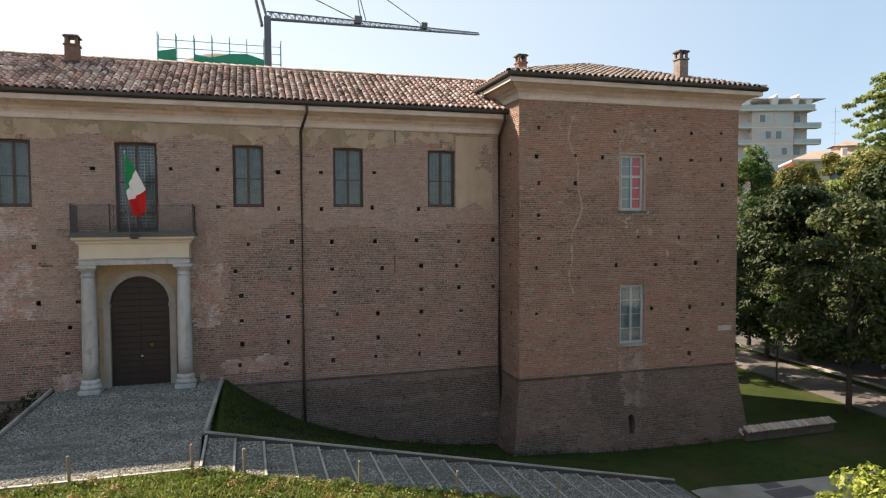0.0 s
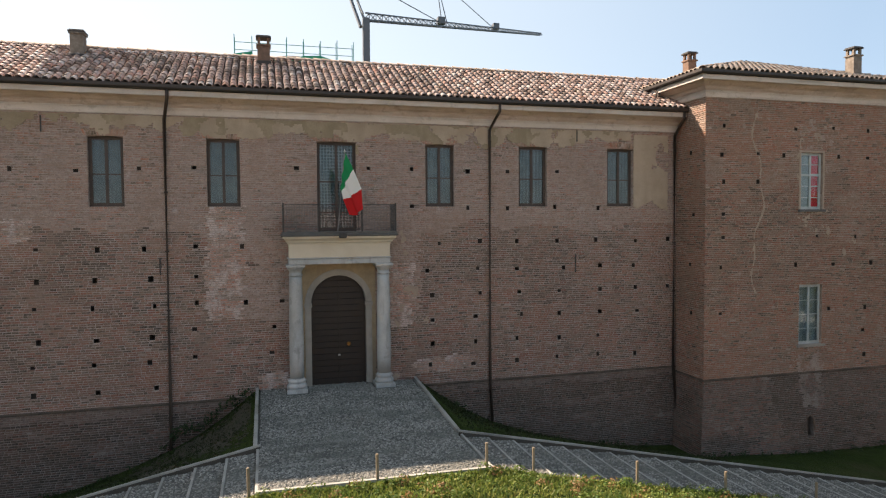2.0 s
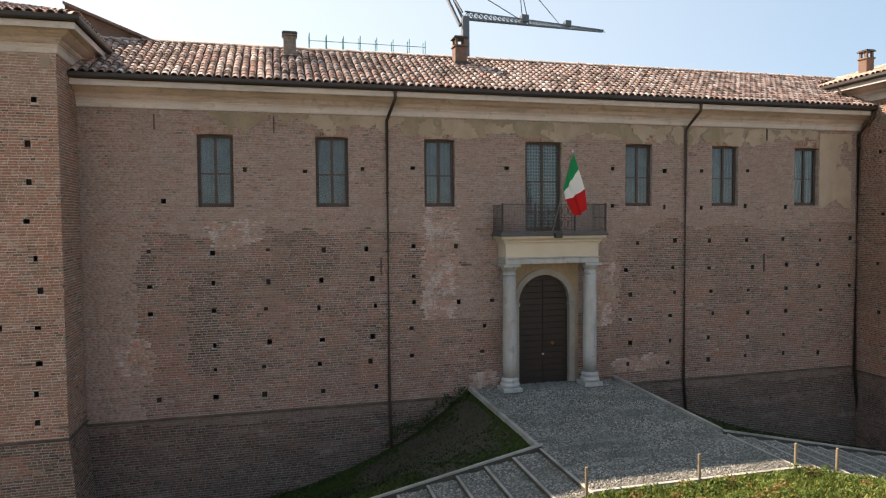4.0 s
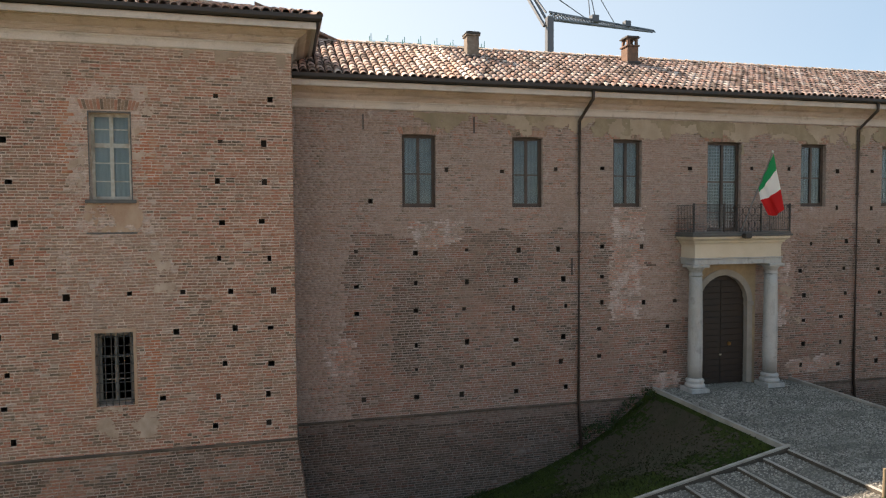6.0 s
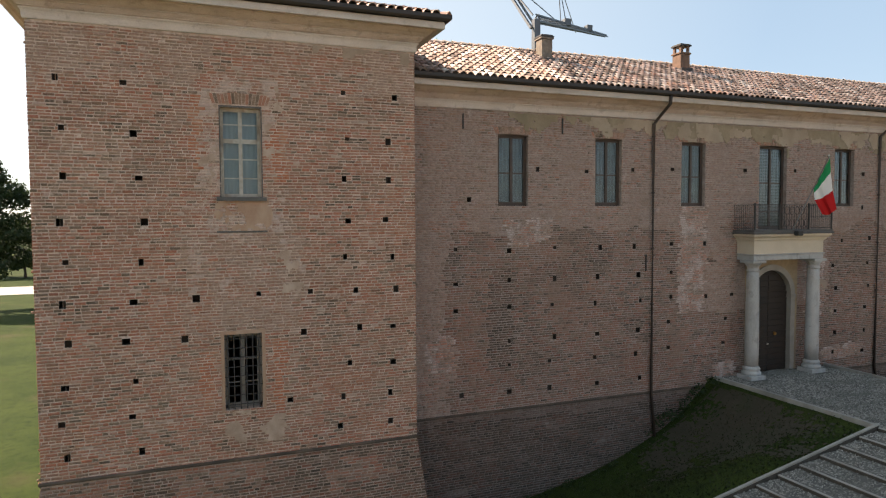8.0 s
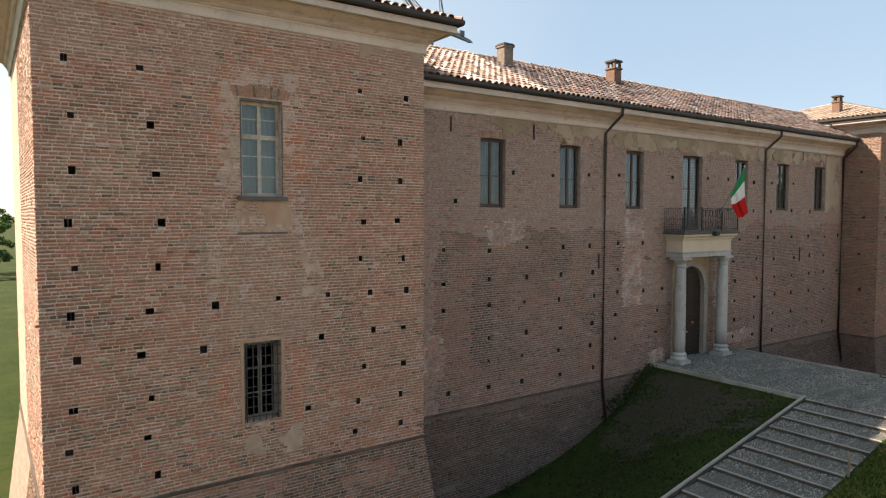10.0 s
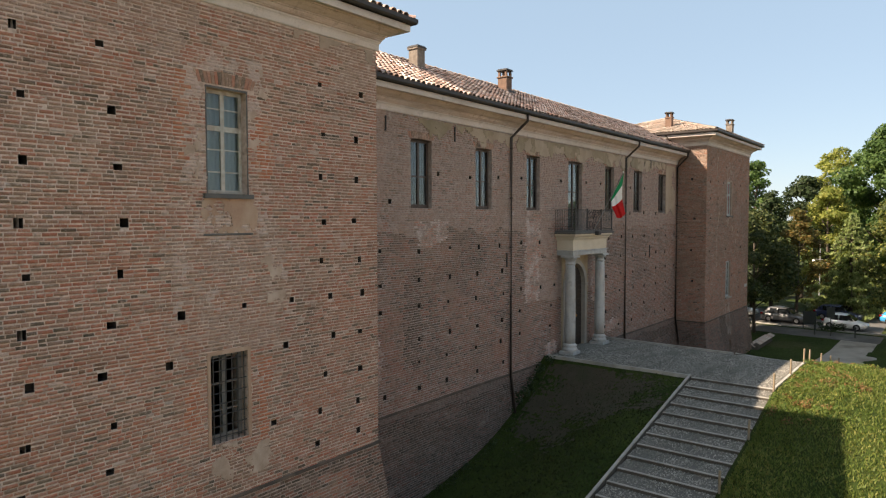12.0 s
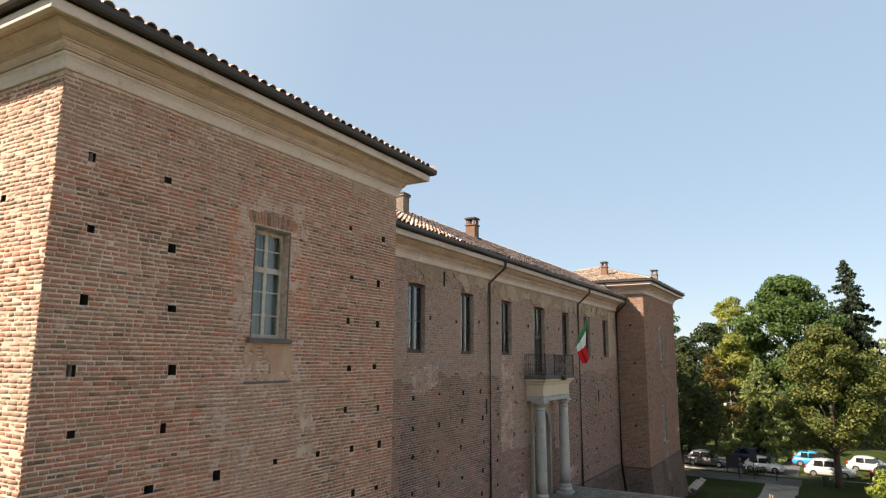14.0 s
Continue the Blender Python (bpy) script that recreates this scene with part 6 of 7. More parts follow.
def car(at, turn, paint, label, length=4.0, height=1.5, hood=0.30, back=0.05):
    """A parked car along +x: body, greenhouse, glass, wheels, lights."""
    c = thing("car", (0, 0, 0), label, "car", "parked cars")
    L, H, W = length, height, 0.86
    col = Nodes("car_paint", 0.3, 0.15, 0.6)
    col.base(paint)
    col.b.inputs["Coat Weight"].default_value = 0.6

    def ring(x, w, z0, z1):
        return [(x, -w + 0.06, z0), (x, w - 0.06, z0), (x, w, z0 + 0.12), (x, w + 0.01, (z0 + z1) / 2), (x, w - 0.05, z1 - 0.05), (x, w - 0.16, z1), (x, -w + 0.16, z1), (x, -w + 0.05, z1 - 0.05), (x, -w - 0.01, (z0 + z1) / 2), (x, -w, z0 + 0.12)]

    b = MB()
    belt = H * 0.60
    loft(b, [ring(-L / 2, W - 0.16, 0.35, belt - 0.15), ring(-L / 2 + 0.12, W - 0.05, 0.24, belt - 0.02), ring(-L / 2 + 0.5, W, 0.2, belt + 0.02), ring(0, W, 0.2, belt), ring(L / 2 - L * hood, W, 0.2, belt - 0.03),
             ring(L / 2 - 0.4, W - 0.03, 0.22, belt - 0.18), ring(L / 2 - 0.1, W - 0.1, 0.26, belt - 0.28), ring(L / 2, W - 0.2, 0.34, belt - 0.38)])
    body = part("body", b, col.m, c, smooth=True)
    g = MB()
    x0, x1 = -L / 2 + L * back, L / 2 - L * hood + 0.1

    def top(x, w, z0, z1):
        return [(x, -w, z0), (x, w, z0), (x, w - 0.02, (z0 + z1) / 2), (x, w - 0.08, z1 - 0.02), (x, w - 0.2, z1), (x, -w + 0.2, z1), (x, -w + 0.08, z1 - 0.02), (x, -w + 0.02, (z0 + z1) / 2)]

    loft(g, [top(x0, W - 0.1, belt - 0.06, belt + 0.02), top(x0 + 0.5, W - 0.12, belt - 0.06, H - 0.09), top(x0 + 1.05, W - 0.12, belt - 0.06, H), top((x0 + x1) / 2 + 0.2, W - 0.12, belt - 0.06, H - 0.02), top(x1 - 0.75, W - 0.13, belt - 0.06, H - 0.1), top(x1, W - 0.1, belt - 0.06, belt + 0.0)])
    part("roof_shell", g, col.m, c, smooth=True)
    for s in (-1, 1):
        yy = s * (W - 0.105)
        for a, e, t0 in ((x0 + 0.62, (x0 + x1) / 2 - 0.12, 0.0), ((x0 + x1) / 2 - 0.04, x1 - 0.42, 0.38)):
            part("side_window", MB().hexa([(a, yy - 0.03 * s, belt + 0.01), (e + t0 * 0.6, yy - 0.03 * s, belt + 0.01), (e + t0 * 0.6, yy + 0.016 * s, belt + 0.01), (a, yy + 0.016 * s, belt + 0.01),
                                           (a + 0.05, yy - 0.11 * s, H - 0.13), (e, yy - 0.11 * s, H - 0.13), (e, yy - 0.045 * s, H - 0.13), (a + 0.05, yy - 0.045 * s, H - 0.13)]), CARGLASS, c)
        part("headlight", MB().box(L / 2 - 0.28, L / 2 - 0.06, *sorted((s * (W - 0.34), s * (W - 0.1))), belt - 0.36, belt - 0.22, 0.03), LIGHTGLASS, c)
        part("tail_light", MB().box(-L / 2 - 0.005, -L / 2 + 0.2, *sorted((s * (W - 0.3), s * (W - 0.06))), belt - 0.2, belt - 0.02, 0.03), REDGLASS, c)
        part("wing_mirror", MB().box(x1 - 0.55, x1 - 0.4, *sorted((s * (W + 0.0), s * (W + 0.16))), belt + 0.0, belt + 0.12, 0.03), col.m, c)
    part("windscreen", MB().hexa([(x1 - 0.05, -W + 0.22, belt + 0.035), (x1 - 0.05, W - 0.22, belt + 0.035), (x1 + 0.0, W - 0.22, belt + 0.03), (x1 + 0.0, -W + 0.22, belt + 0.03), (x1 - 0.72, -W + 0.34, H - 0.115), (x1 - 0.72, W - 0.34, H - 0.115), (x1 - 0.68, W - 0.34, H - 0.10), (x1 - 0.68, -W + 0.34, H - 0.10)]), CARGLASS, c)
    part("rear_window", MB().hexa([(x0 - 0.01, -W + 0.24, belt + 0.06), (x0 - 0.01, W - 0.24, belt + 0.06), (x0 + 0.05, W - 0.24, belt + 0.06), (x0 + 0.05, -W + 0.24, belt + 0.06), (x0 + 0.38, -W + 0.3, H - 0.18), (x0 + 0.38, W - 0.3, H - 0.18), (x0 + 0.46, W - 0.3, H - 0.18), (x0 + 0.46, -W + 0.3, H - 0.18)]), CARGLASS, c)
    for x in (-L / 2 + L * 0.19, L / 2 - L * 0.20):
        for s in (-1, 1):
            y = s * (W - 0.09)
            wheel = part("wheel", MB().tube([(x, y - 0.1, 0.31), (x, y + 0.1, 0.31)], 0.31, 16), TYRE, c, "black tyre")
            part("rim", MB().tube([(x, y + s * 0.05, 0.31), (x, y + s * 0.112, 0.31)], 0.2, 12, 0.18), RIM, wheel, "silver rim")
    c.matrix_basis = Matrix.Translation(at) @ pose(0, 0, 0, 0, 0, turn)
    return c


HD = -90 - math.degrees(math.atan(SL))
RZ = FLOOR + 0.02
car((42.4, -1.6, RZ), HD, (0.10, 0.10, 0.105), "dark grey parked car beside the footway", 4.2, 1.52)
car((41.2, -6.9, RZ), HD, (0.75, 0.75, 0.74), "small white parked hatchback", 3.6, 1.48, 0.26)
car((47.3, -5.6, RZ), HD, (0.02, 0.035, 0.09), "dark blue parked car across the road", 4.3, 1.55)
car((47.6, -11.2, RZ), HD, (0.03, 0.28, 0.55), "bright blue parked hatchback across the road", 4.1, 1.5)
car((41.3, -12.4, RZ), HD, (0.50, 0.51, 0.52), "silver parked family car under the lime tree", 4.1, 1.6, 0.24)
car((46.6, -16.0, RZ), HD, (0.55, 0.56, 0.57), "silver-white parked hatchback across the road", 4.2, 1.46)
car((40.4, -17.6, RZ), HD, (0.07, 0.07, 0.075), "dark grey parked car", 4.2, 1.5)
car((44.2, 9.5, RZ), HD, (0.04, 0.04, 0.045), "black parked car under the trees", 4.2, 1.5)
car((44.6, 3.6, RZ), HD, (0.5, 0.5, 0.5), "silver parked car under the trees", 4.2, 1.5)

lamp = thing("street_lamp", (51.5, -3.2, FLOOR), "tall grey street lamp with two white globes", "street lamp")
part("pole", MB().tube([(51.5, -3.2, FLOOR), (51.5, -3.2, FLOOR + 7.6)], 0.09, 10, 0.05), plain("lamp_grey", (0.30, 0.31, 0.31), 0.5, 0.4), lamp)
part("crossarm", MB().bar((51.5, -3.85, FLOOR + 5.9), (51.5, -2.55, FLOOR + 5.9), 0.06), plain("lamp_arm", (0.25, 0.25, 0.25), 0.5, 0.4), lamp)
for s in (-0.62, 0.62):
    part("globe", MB().lathe(51.5, -3.2 + s, [(0.05, FLOOR + 5.5), (0.14, FLOOR + 5.56), (0.17, FLOOR + 5.68), (0.14, FLOOR + 5.8), (0.05, FLOOR + 5.86)], 14), plain("lamp_globe", (0.8, 0.8, 0.8), 0.3), lamp, "white lamp globe", smooth=True)

DARKPAINT = plain("dark_green_paint", (0.03, 0.035, 0.03), 0.6)
board = thing("notice_board", (38.6, -4.3, FLOOR), "dark notice board on two legs by the footway", "notice board")
part("panel", MB().box(38.55, 38.65, -4.9, -3.8, FLOOR + 0.55, FLOOR + 1.75, 0.02), DARKPAINT, board)
for y in (-4.85, -3.85):
    part("leg", MB().box(38.56, 38.64, y - 0.04, y + 0.04, FLOOR - 0.1, FLOOR + 0.56), DARKPAINT, board)
sign = thing("sign_post", (36.0, -6.4, FLOOR), "dark backed sign on a thin post by the footway", "sign")
part("post", MB().tube([(36, -6.4, FLOOR - 0.1), (36, -6.4, FLOOR + 2.6)], 0.035, 8), DARKPAINT, sign)
part("plate", MB().box(35.93, 35.965, -6.72, -6.08, FLOOR + 1.65, FLOOR + 2.6, 0.01), DARKPAINT, sign)
bin_ = thing("litter_bin", (34.3, -11.8, FLOOR), "small dark litter bin on a post", "litter bin")
part("post", MB().tube([(34.3, -11.8, FLOOR - 0.1), (34.3, -11.8, FLOOR + 1.1)], 0.03, 8), DARKPAINT, bin_)
part("bucket", MB().lathe(34.3, -12.05, [(0.17, FLOOR + 0.45), (0.21, FLOOR + 1.0), (0.19, FLOOR + 1.0)], 12), DARKPAINT, bin_)
for x, y in ((36.4, -8.2), (35.9, -5.2)):
    solo("bollard", MB().lathe(x, y, [(0.06, FLOOR - 0.1), (0.06, FLOOR + 0.8), (0.08, FLOOR + 0.82), (0.05, FLOOR + 0.95)], 10), DARKPAINT, "dark iron bollard beside the footway", "bollard", "bollards")
hedge = thing("hedge", (38.0, -6.0, FLOOR), "low clipped dark green hedge beside the notice board", "hedge")
rng = np.random.RandomState(31)
part("foliage", leaf_cloud([((38.0 + rng.uniform(-0.4, 0.4), -5.2 - 0.15 * i, FLOOR + rng.uniform(0.3, 0.8)), 0.35) for i in range(14)], 0.07, rng, 420), LEAF_DARK, hedge)

# ---- crane behind the roof ----
STEEL = plain("crane_steel", (0.13, 0.14, 0.155), 0.55, 0.4)
crane = thing("tower_crane", (5.9, 30.5, FLOOR), "grey lattice construction crane behind the castle roof", "crane")
E0, TIP, APEX, Q = Vector((5.9, 30.5, 23.2)), Vector((37.2, 65.1, 33.6)), Vector((4.7, 36.0, 29.4)), Vector((15.2, 42.4, 31.9))
part("mast", MB().box(5.62, 6.18, 30.22, 30.78, FLOOR, 23.4, 0.05), STEEL, crane, "solid grey mast")
part("mast_head", MB().bar(E0 + Vector((0.1, 0, -0.6)), APEX + Vector((0.3, 0, 0)), 0.16).bar(E0 + Vector((-0.45, 0, -0.6)), APEX + Vector((-0.3, 0, 0)), 0.22).bar(E0 + Vector((-0.2, 0.2, 0.6)), APEX, 0.12), STEEL, crane)
d = (TIP - E0)
side = d.cross(Vector((0, 0, 1))).normalized()
jib = part("jib", MB().bar(E0 + side * 0.32, TIP + side * 0.2, 0.11).bar(E0 - side * 0.32, TIP - side * 0.2, 0.11).bar(E0 + Vector((0, 0, 0.62)), TIP + Vector((0, 0, 0.3)), 0.12), STEEL, crane, "lattice jib")
n = 44
for i in range(n):
    a, b, e = E0 + d * (i / n), E0 + d * ((i + 0.5) / n), E0 + d * ((i + 1) / n)
    hh = Vector((0, 0, 0.62 - 0.32 * i / n))
    w = side * (0.32 - 0.12 * i / n)
    part("lattice_brace", MB().bar(a + w, b + hh, 0.06).bar(b + hh, e + w, 0.06).bar(a - w, b + hh, 0.06).bar(b + hh, e - w, 0.06).bar(a + w, a - w, 0.06), STEEL, jib)
J1, J2 = Vector((16.05, 43.23, 27.4)), Vector((28.3, 59.6, 32.0))
for f in (0.30, 0.62):
    p = E0 + d * f
    part("jib_node", MB().box(p.x - 0.38, p.x + 0.38, p.y - 0.38, p.y + 0.38, p.z + 0.2, p.z + 0.95, 0.05), STEEL, jib)
for a, b in ((J1, Q), (J1 + side * 0.6, Q), (J2, Q), (Q, APEX), (J1, APEX)):
    part("tie_rod", MB().tube([a, b], 0.05, 5), STEEL, crane, "thin steel tie")

# ---- scaffolded dome ----
dome = thing("church_dome", (1.3, 62, FLOOR), "dark dome wrapped in scaffolding and green netting behind the roof", "dome")
part("drum", MB().lathe(1.3, 63, [(6.5, FLOOR), (6.5, 22.6), (6.9, 22.8), (6.9, 23.4)], 24), PLASTER, dome)
part("dome_roof", MB().lathe(1.3, 63, [(6.9, 23.4), (6.3, 25.0), (5.0, 26.3), (3.0, 27.2), (0.8, 27.5)], 24), mottled("dome_slate", (0.10, 0.085, 0.07), (0.07, 0.06, 0.055), 1, 10), dome, smooth=True)
scaf = thing("scaffolding", (1.3, 56.3, FLOOR), "tubular scaffolding with torn green netting", "scaffolding")
TUBE = plain("scaffold_tube", (0.12, 0.34, 0.28), 0.5, 0.6)
xs = [-5.7 + 2.0 * i for i in range(8)]
for i, x in enumerate(xs):
    for y in (56.2, 57.4):
        part("standard", MB().tube([(x, y, FLOOR), (x, y, 28.4 - 0.1 * (i % 3))], 0.05, 5), TUBE, scaf)
for z in (24.2, 25.4, 26.6, 27.5):
    part("ledger", MB().tube([(xs[0], 56.2, z), (xs[-1], 56.2, z)], 0.04, 5), TUBE, scaf)
NET = fabric("green_net", (0.05, 0.35, 0.25))
for i in range(7):
    t0, t1 = 26.9 + 0.4 * math.sin(i * 1.7), 26.9 + 0.4 * math.sin((i + 1) * 1.7)
    if i in (0, 2, 3, 4, 5):
        part("net", MB().hexa([(xs[i], 56.1, 22), (xs[i + 1], 56.1, 22), (xs[i + 1], 56.13, 22), (xs[i], 56.13, 22), (xs[i], 56.1, t0 - 0.8), (xs[i + 1], 56.1, t1 - 0.8), (xs[i + 1], 56.13, t1 - 0.8), (xs[i], 56.13, t0 - 0.8)]), NET, scaf, "green debris netting")

# ---- town beyond ----
def block(origin, ang):
    return Matrix.Translation(origin) @ pose(0, 0, 0, 0, 0, ang)


PINK = mottled("pale_pink_render", (0.66, 0.56, 0.52), (0.60, 0.51, 0.47), 0.4, 8, 0.9, 0.1)
WHITE = mottled("white_concrete", (0.72, 0.69, 0.65), (0.64, 0.61, 0.57), 0.5, 8, 0.9, 0.1)
FARGLASS = plain("far_window_glass", (0.12, 0.16, 0.18), 0.1, 0, 0.8)
ROLLER = plain("roller_shutter", (0.45, 0.52, 0.50), 0.6)
flat_b = thing("apartment_building", (0, 0, 0), "pale pink apartment block with white balconies and roof canopy", "building")
RAILGLASS = plain("glass_rail", (0.42, 0.48, 0.47), 0.3)
for x0, x1, y0 in ((-3.7, 3.7, 0.0), (-9.0, -3.7, 1.5), (3.7, 6.9, 1.5)):
    part("wall", MB().box(x0, x1, y0, 12, 0, 31.9), PINK, flat_b)
part("roof_slab", MB().box(-9.3, 7.5, -0.5, 12.4, 31.9, 32.15, 0.03), WHITE, flat_b)
part("penthouse", MB().box(-9.0, 3.0, 4.0, 12, 32.15, 34.2), PINK, flat_b)
part("penthouse_rail", MB().box(-9.2, 7.3, -0.4, -0.35, 32.15, 33.0), RAILGLASS, flat_b)
part("canopy", MB().hexa([(-7.0, 0.4, 34.1), (9.6, 0.4, 34.1), (9.6, 8, 34.1), (-7.0, 8, 34.1), (-7.0, 0.4, 34.3), (9.6, 0.4, 34.2), (9.6, 8, 34.2), (-7.0, 8, 34.3)]), WHITE, flat_b, "thin projecting roof canopy")
for x in (-4.5, 0.5, 4.2, 6.6):
    part("canopy_strut", MB().hexa([(x - 0.25, 0.6, 32.15), (x + 0.25, 0.6, 32.15), (x + 0.25, 1.1, 32.15), (x - 0.25, 1.1, 32.15), (x - 0.6, 0.5, 34.1), (x + 0.8, 0.5, 34.1), (x + 0.8, 1.2, 34.1), (x - 0.6, 1.2, 34.1)]), WHITE, flat_b)
for x in (-4.0, -0.6, 3.4):
    part("roof_light", MB().hexa([(x, 1, 34.3), (x + 2.0, 1, 34.3), (x + 2.0, 4, 34.3), (x, 4, 34.3), (x + 1.0, 1, 34.45), (x + 1.9, 1, 35.1), (x + 1.9, 4, 35.1), (x + 1.0, 4, 34.45)]), WHITE, flat_b)
for x in (-7.4, -4.8, -1.4):
    part("penthouse_door", MB().box(x - 0.5, x + 0.5, 3.94, 4.02, 32.15, 33.9), FARGLASS, flat_b)
for f in range(11):
    z = 0.0 + f * 2.9
    part("storey_band", MB().box(-3.72, 3.72, -0.03, 0.02, z - 0.12, z + 0.12), WHITE, flat_b)
    for x, w in ((-1.35, 2.0), (1.55, 2.0)):
        wn_ = part("window", MB().box(x - w / 2 - 0.1, x + w / 2 + 0.1, -0.08, 0.05, z + 0.85, z + 2.3), WHITE, flat_b)
        for s in (-1, 1):
            part("window_pane", MB().box(*sorted((x + s * 0.06, x + s * (w / 2))), -0.11, -0.07, z + 0.95, z + 2.2), ROLLER if (f * 2 + int(x) + s) % 3 else FARGLASS, wn_)
    for x0, x1, dx in ((-9.0, -3.72, -6.4), (3.72, 8.6, 5.1)):
        bal = part("balcony", MB().box(x0, x1, -0.1, 1.6, z - 0.15, z + 0.12, 0.02), WHITE, flat_b)
        part("balcony_rail", MB().box(x0, x1, -0.1, -0.04, z + 0.12, z + 0.85), RAILGLASS, bal)
        part("balcony_door", MB().box(dx - 0.5, dx + 0.5, 1.42, 1.49, z + 0.12, z + 2.2), (FARGLASS, ROLLER)[f % 2], flat_b)
flat_b.matrix_basis = block((94.1, 68.4, 25.40 - 31.9), -17)

house = thing("town_house", (0, 0, 0), "cream house with shallow brown tiled hip roof behind the trees", "building")
CREAMWALL = mottled("cream_render", (0.62, 0.52, 0.36), (0.55, 0.45, 0.31), 0.5, 8, 0.9, 0.1)
FARTILE = mottled("brown_far_tiles", (0.34, 0.26, 0.21), (0.25, 0.18, 0.14), 1.5, 14, 0.9, 0.3)
part("wall", MB().box(0.7, 9.4, 0.7, 9.4, 0, 17.6), CREAMWALL, house)
part("eave_band", MB().box(0, 10.2, 0, 10.2, 17.6, 17.85, 0.03), WHITE, house)
part("roof", MB().poly((0, 0, 17.86), (10.2, 0, 17.86), (7, 5, 19.3), (3.4, 5, 19.3)).poly((10.2, 0, 17.86), (10.2, 10.2, 17.86), (7, 5, 19.3)).poly((10.2, 10.2, 17.86), (0, 10.2, 17.86), (3.4, 5, 19.3), (7, 5, 19.3)).poly((0, 10.2, 17.86), (0, 0, 17.86), (3.4, 5, 19.3)), FARTILE, house, "brown tiled hip roof", fix=False)
part("chimney", MB().box(6.2, 6.8, 1.6, 2.2, 18.0, 19.3, 0.03), WHITE, house)
part("attic_room", MB().box(6.6, 10.0, 6.2, 9.2, 17.9, 20.0), CREAMWALL, house)
part("attic_roof", MB().poly((6.0, 5.6, 20.0), (10.6, 5.6, 20.0), (8.3, 7.7, 20.9)).poly((10.6, 5.6, 20.0), (10.6, 9.8, 20.0), (8.3, 7.7, 20.9)).poly((10.6, 9.8, 20.0), (6.0, 9.8, 20.0), (8.3, 7.7, 20.9)).poly((6.0, 9.8, 20.0), (6.0, 5.6, 20.0), (8.3, 7.7, 20.9)), FARTILE, house, fix=False)
part("awning", MB().hexa([(-0.5, 1.0, 16.6), (-0.5, 8.6, 16.6), (-0.45, 8.6, 16.8), (-0.45, 1.0, 16.8), (0.7, 1.0, 17.2), (0.7, 8.6, 17.2), (0.7, 8.6, 17.3), (0.7, 1.0, 17.3)]), plain("red_awning", (0.40, 0.12, 0.09), 0.8), house, "faded red awning")
for x, w in ((2.6, 1.2), (6.0, 2.6)):
    for z in (11.0, 14.0):
        part("window", MB().box(x - w / 2, x + w / 2, 0.62, 0.72, z, z + 2.0), FARGLASS, house)
for y in (2.4, 6.4):
    part("window", MB().box(0.62, 0.72, y - 0.7, y + 0.7, 14.0, 16.2), FARGLASS, house)
house.matrix_basis = block((73.05, 42.77, 13.85 - 17.7), -35)
mast = thing("roof_aerial", (83.9, 46.1, FLOOR), "thin television aerial above the roofs", "aerial")
part("rod", MB().tube([(83.9, 46.1, FLOOR), (83.9, 46.1, 21.9)], 0.025, 5), STEEL, mast)
for z in (18.2, 19.8, 21.3):
    part("element", MB().bar((83.5, 46.5, z), (84.3, 45.7, z), 0.02), STEEL, mast)
# added ground out of view, which throws warm sunlight back onto the facade
strip("village_square", [(-75, -62), (60, -62), (60, -23), (-75, -19)], FLOOR + 0.02, GRAVEL, "unseen pale gravel square added to bounce sunlight onto the castle", "square")


def village_house(x0, x1, y, eaves, ridge, wall, label):
    """A plain house beyond the added square, as the castle windows mirror it."""
    h = thing("village_house", ((x0 + x1) / 2, y - 5, FLOOR), label, "house", "houses across the square")
    z = FLOOR
    part("wall", MB().box(x0, x1, y - 10, y, z, z + eaves), wall, h)
    part("roof", MB().poly((x0 - 0.5, y + 0.6, z + eaves), (x1 + 0.5, y + 0.6, z + eaves), (x1 + 0.5, y - 5, z + ridge), (x0 - 0.5, y - 5, z + ridge))
         .poly((x1 + 0.5, y - 10.6, z + eaves), (x0 - 0.5, y - 10.6, z + eaves), (x0 - 0.5, y - 5, z + ridge), (x1 + 0.5, y - 5, z + ridge))
         .poly((x0 - 0.5, y + 0.6, z + eaves - 0.1), (x0 - 0.5, y - 10.6, z + eaves - 0.1), (x1 + 0.5, y - 10.6, z + eaves - 0.1), (x1 + 0.5, y + 0.6, z + eaves - 0.1))
         .poly((x0, y, z + eaves), (x0, y - 5, z + ridge), (x0, y - 10, z + eaves)).poly((x1, y, z + eaves), (x1, y - 10, z + eaves), (x1, y - 5, z + ridge)), TILE, h, "terracotta tiled roof", fix=False)
    n = max(2, int((x1 - x0) / 3.4))
    for i in range(n):
        x = x0 + (x1 - x0) * (i + 0.5) / n
        for s in range(int(eaves / 3.2)):
            w = part("window", MB().box(x - 0.55, x + 0.55, y, y + 0.05, z + 1.1 + 3.1 * s, z + 2.6 + 3.1 * s), FARGLASS, h)
            for q in (-1, 1):
                part("shutter", MB().box(*sorted((x + q * 0.56, x + q * 1.08)), y, y + 0.06, z + 1.1 + 3.1 * s, z + 2.6 + 3.1 * s, 0.01), DARKPAINT, w)


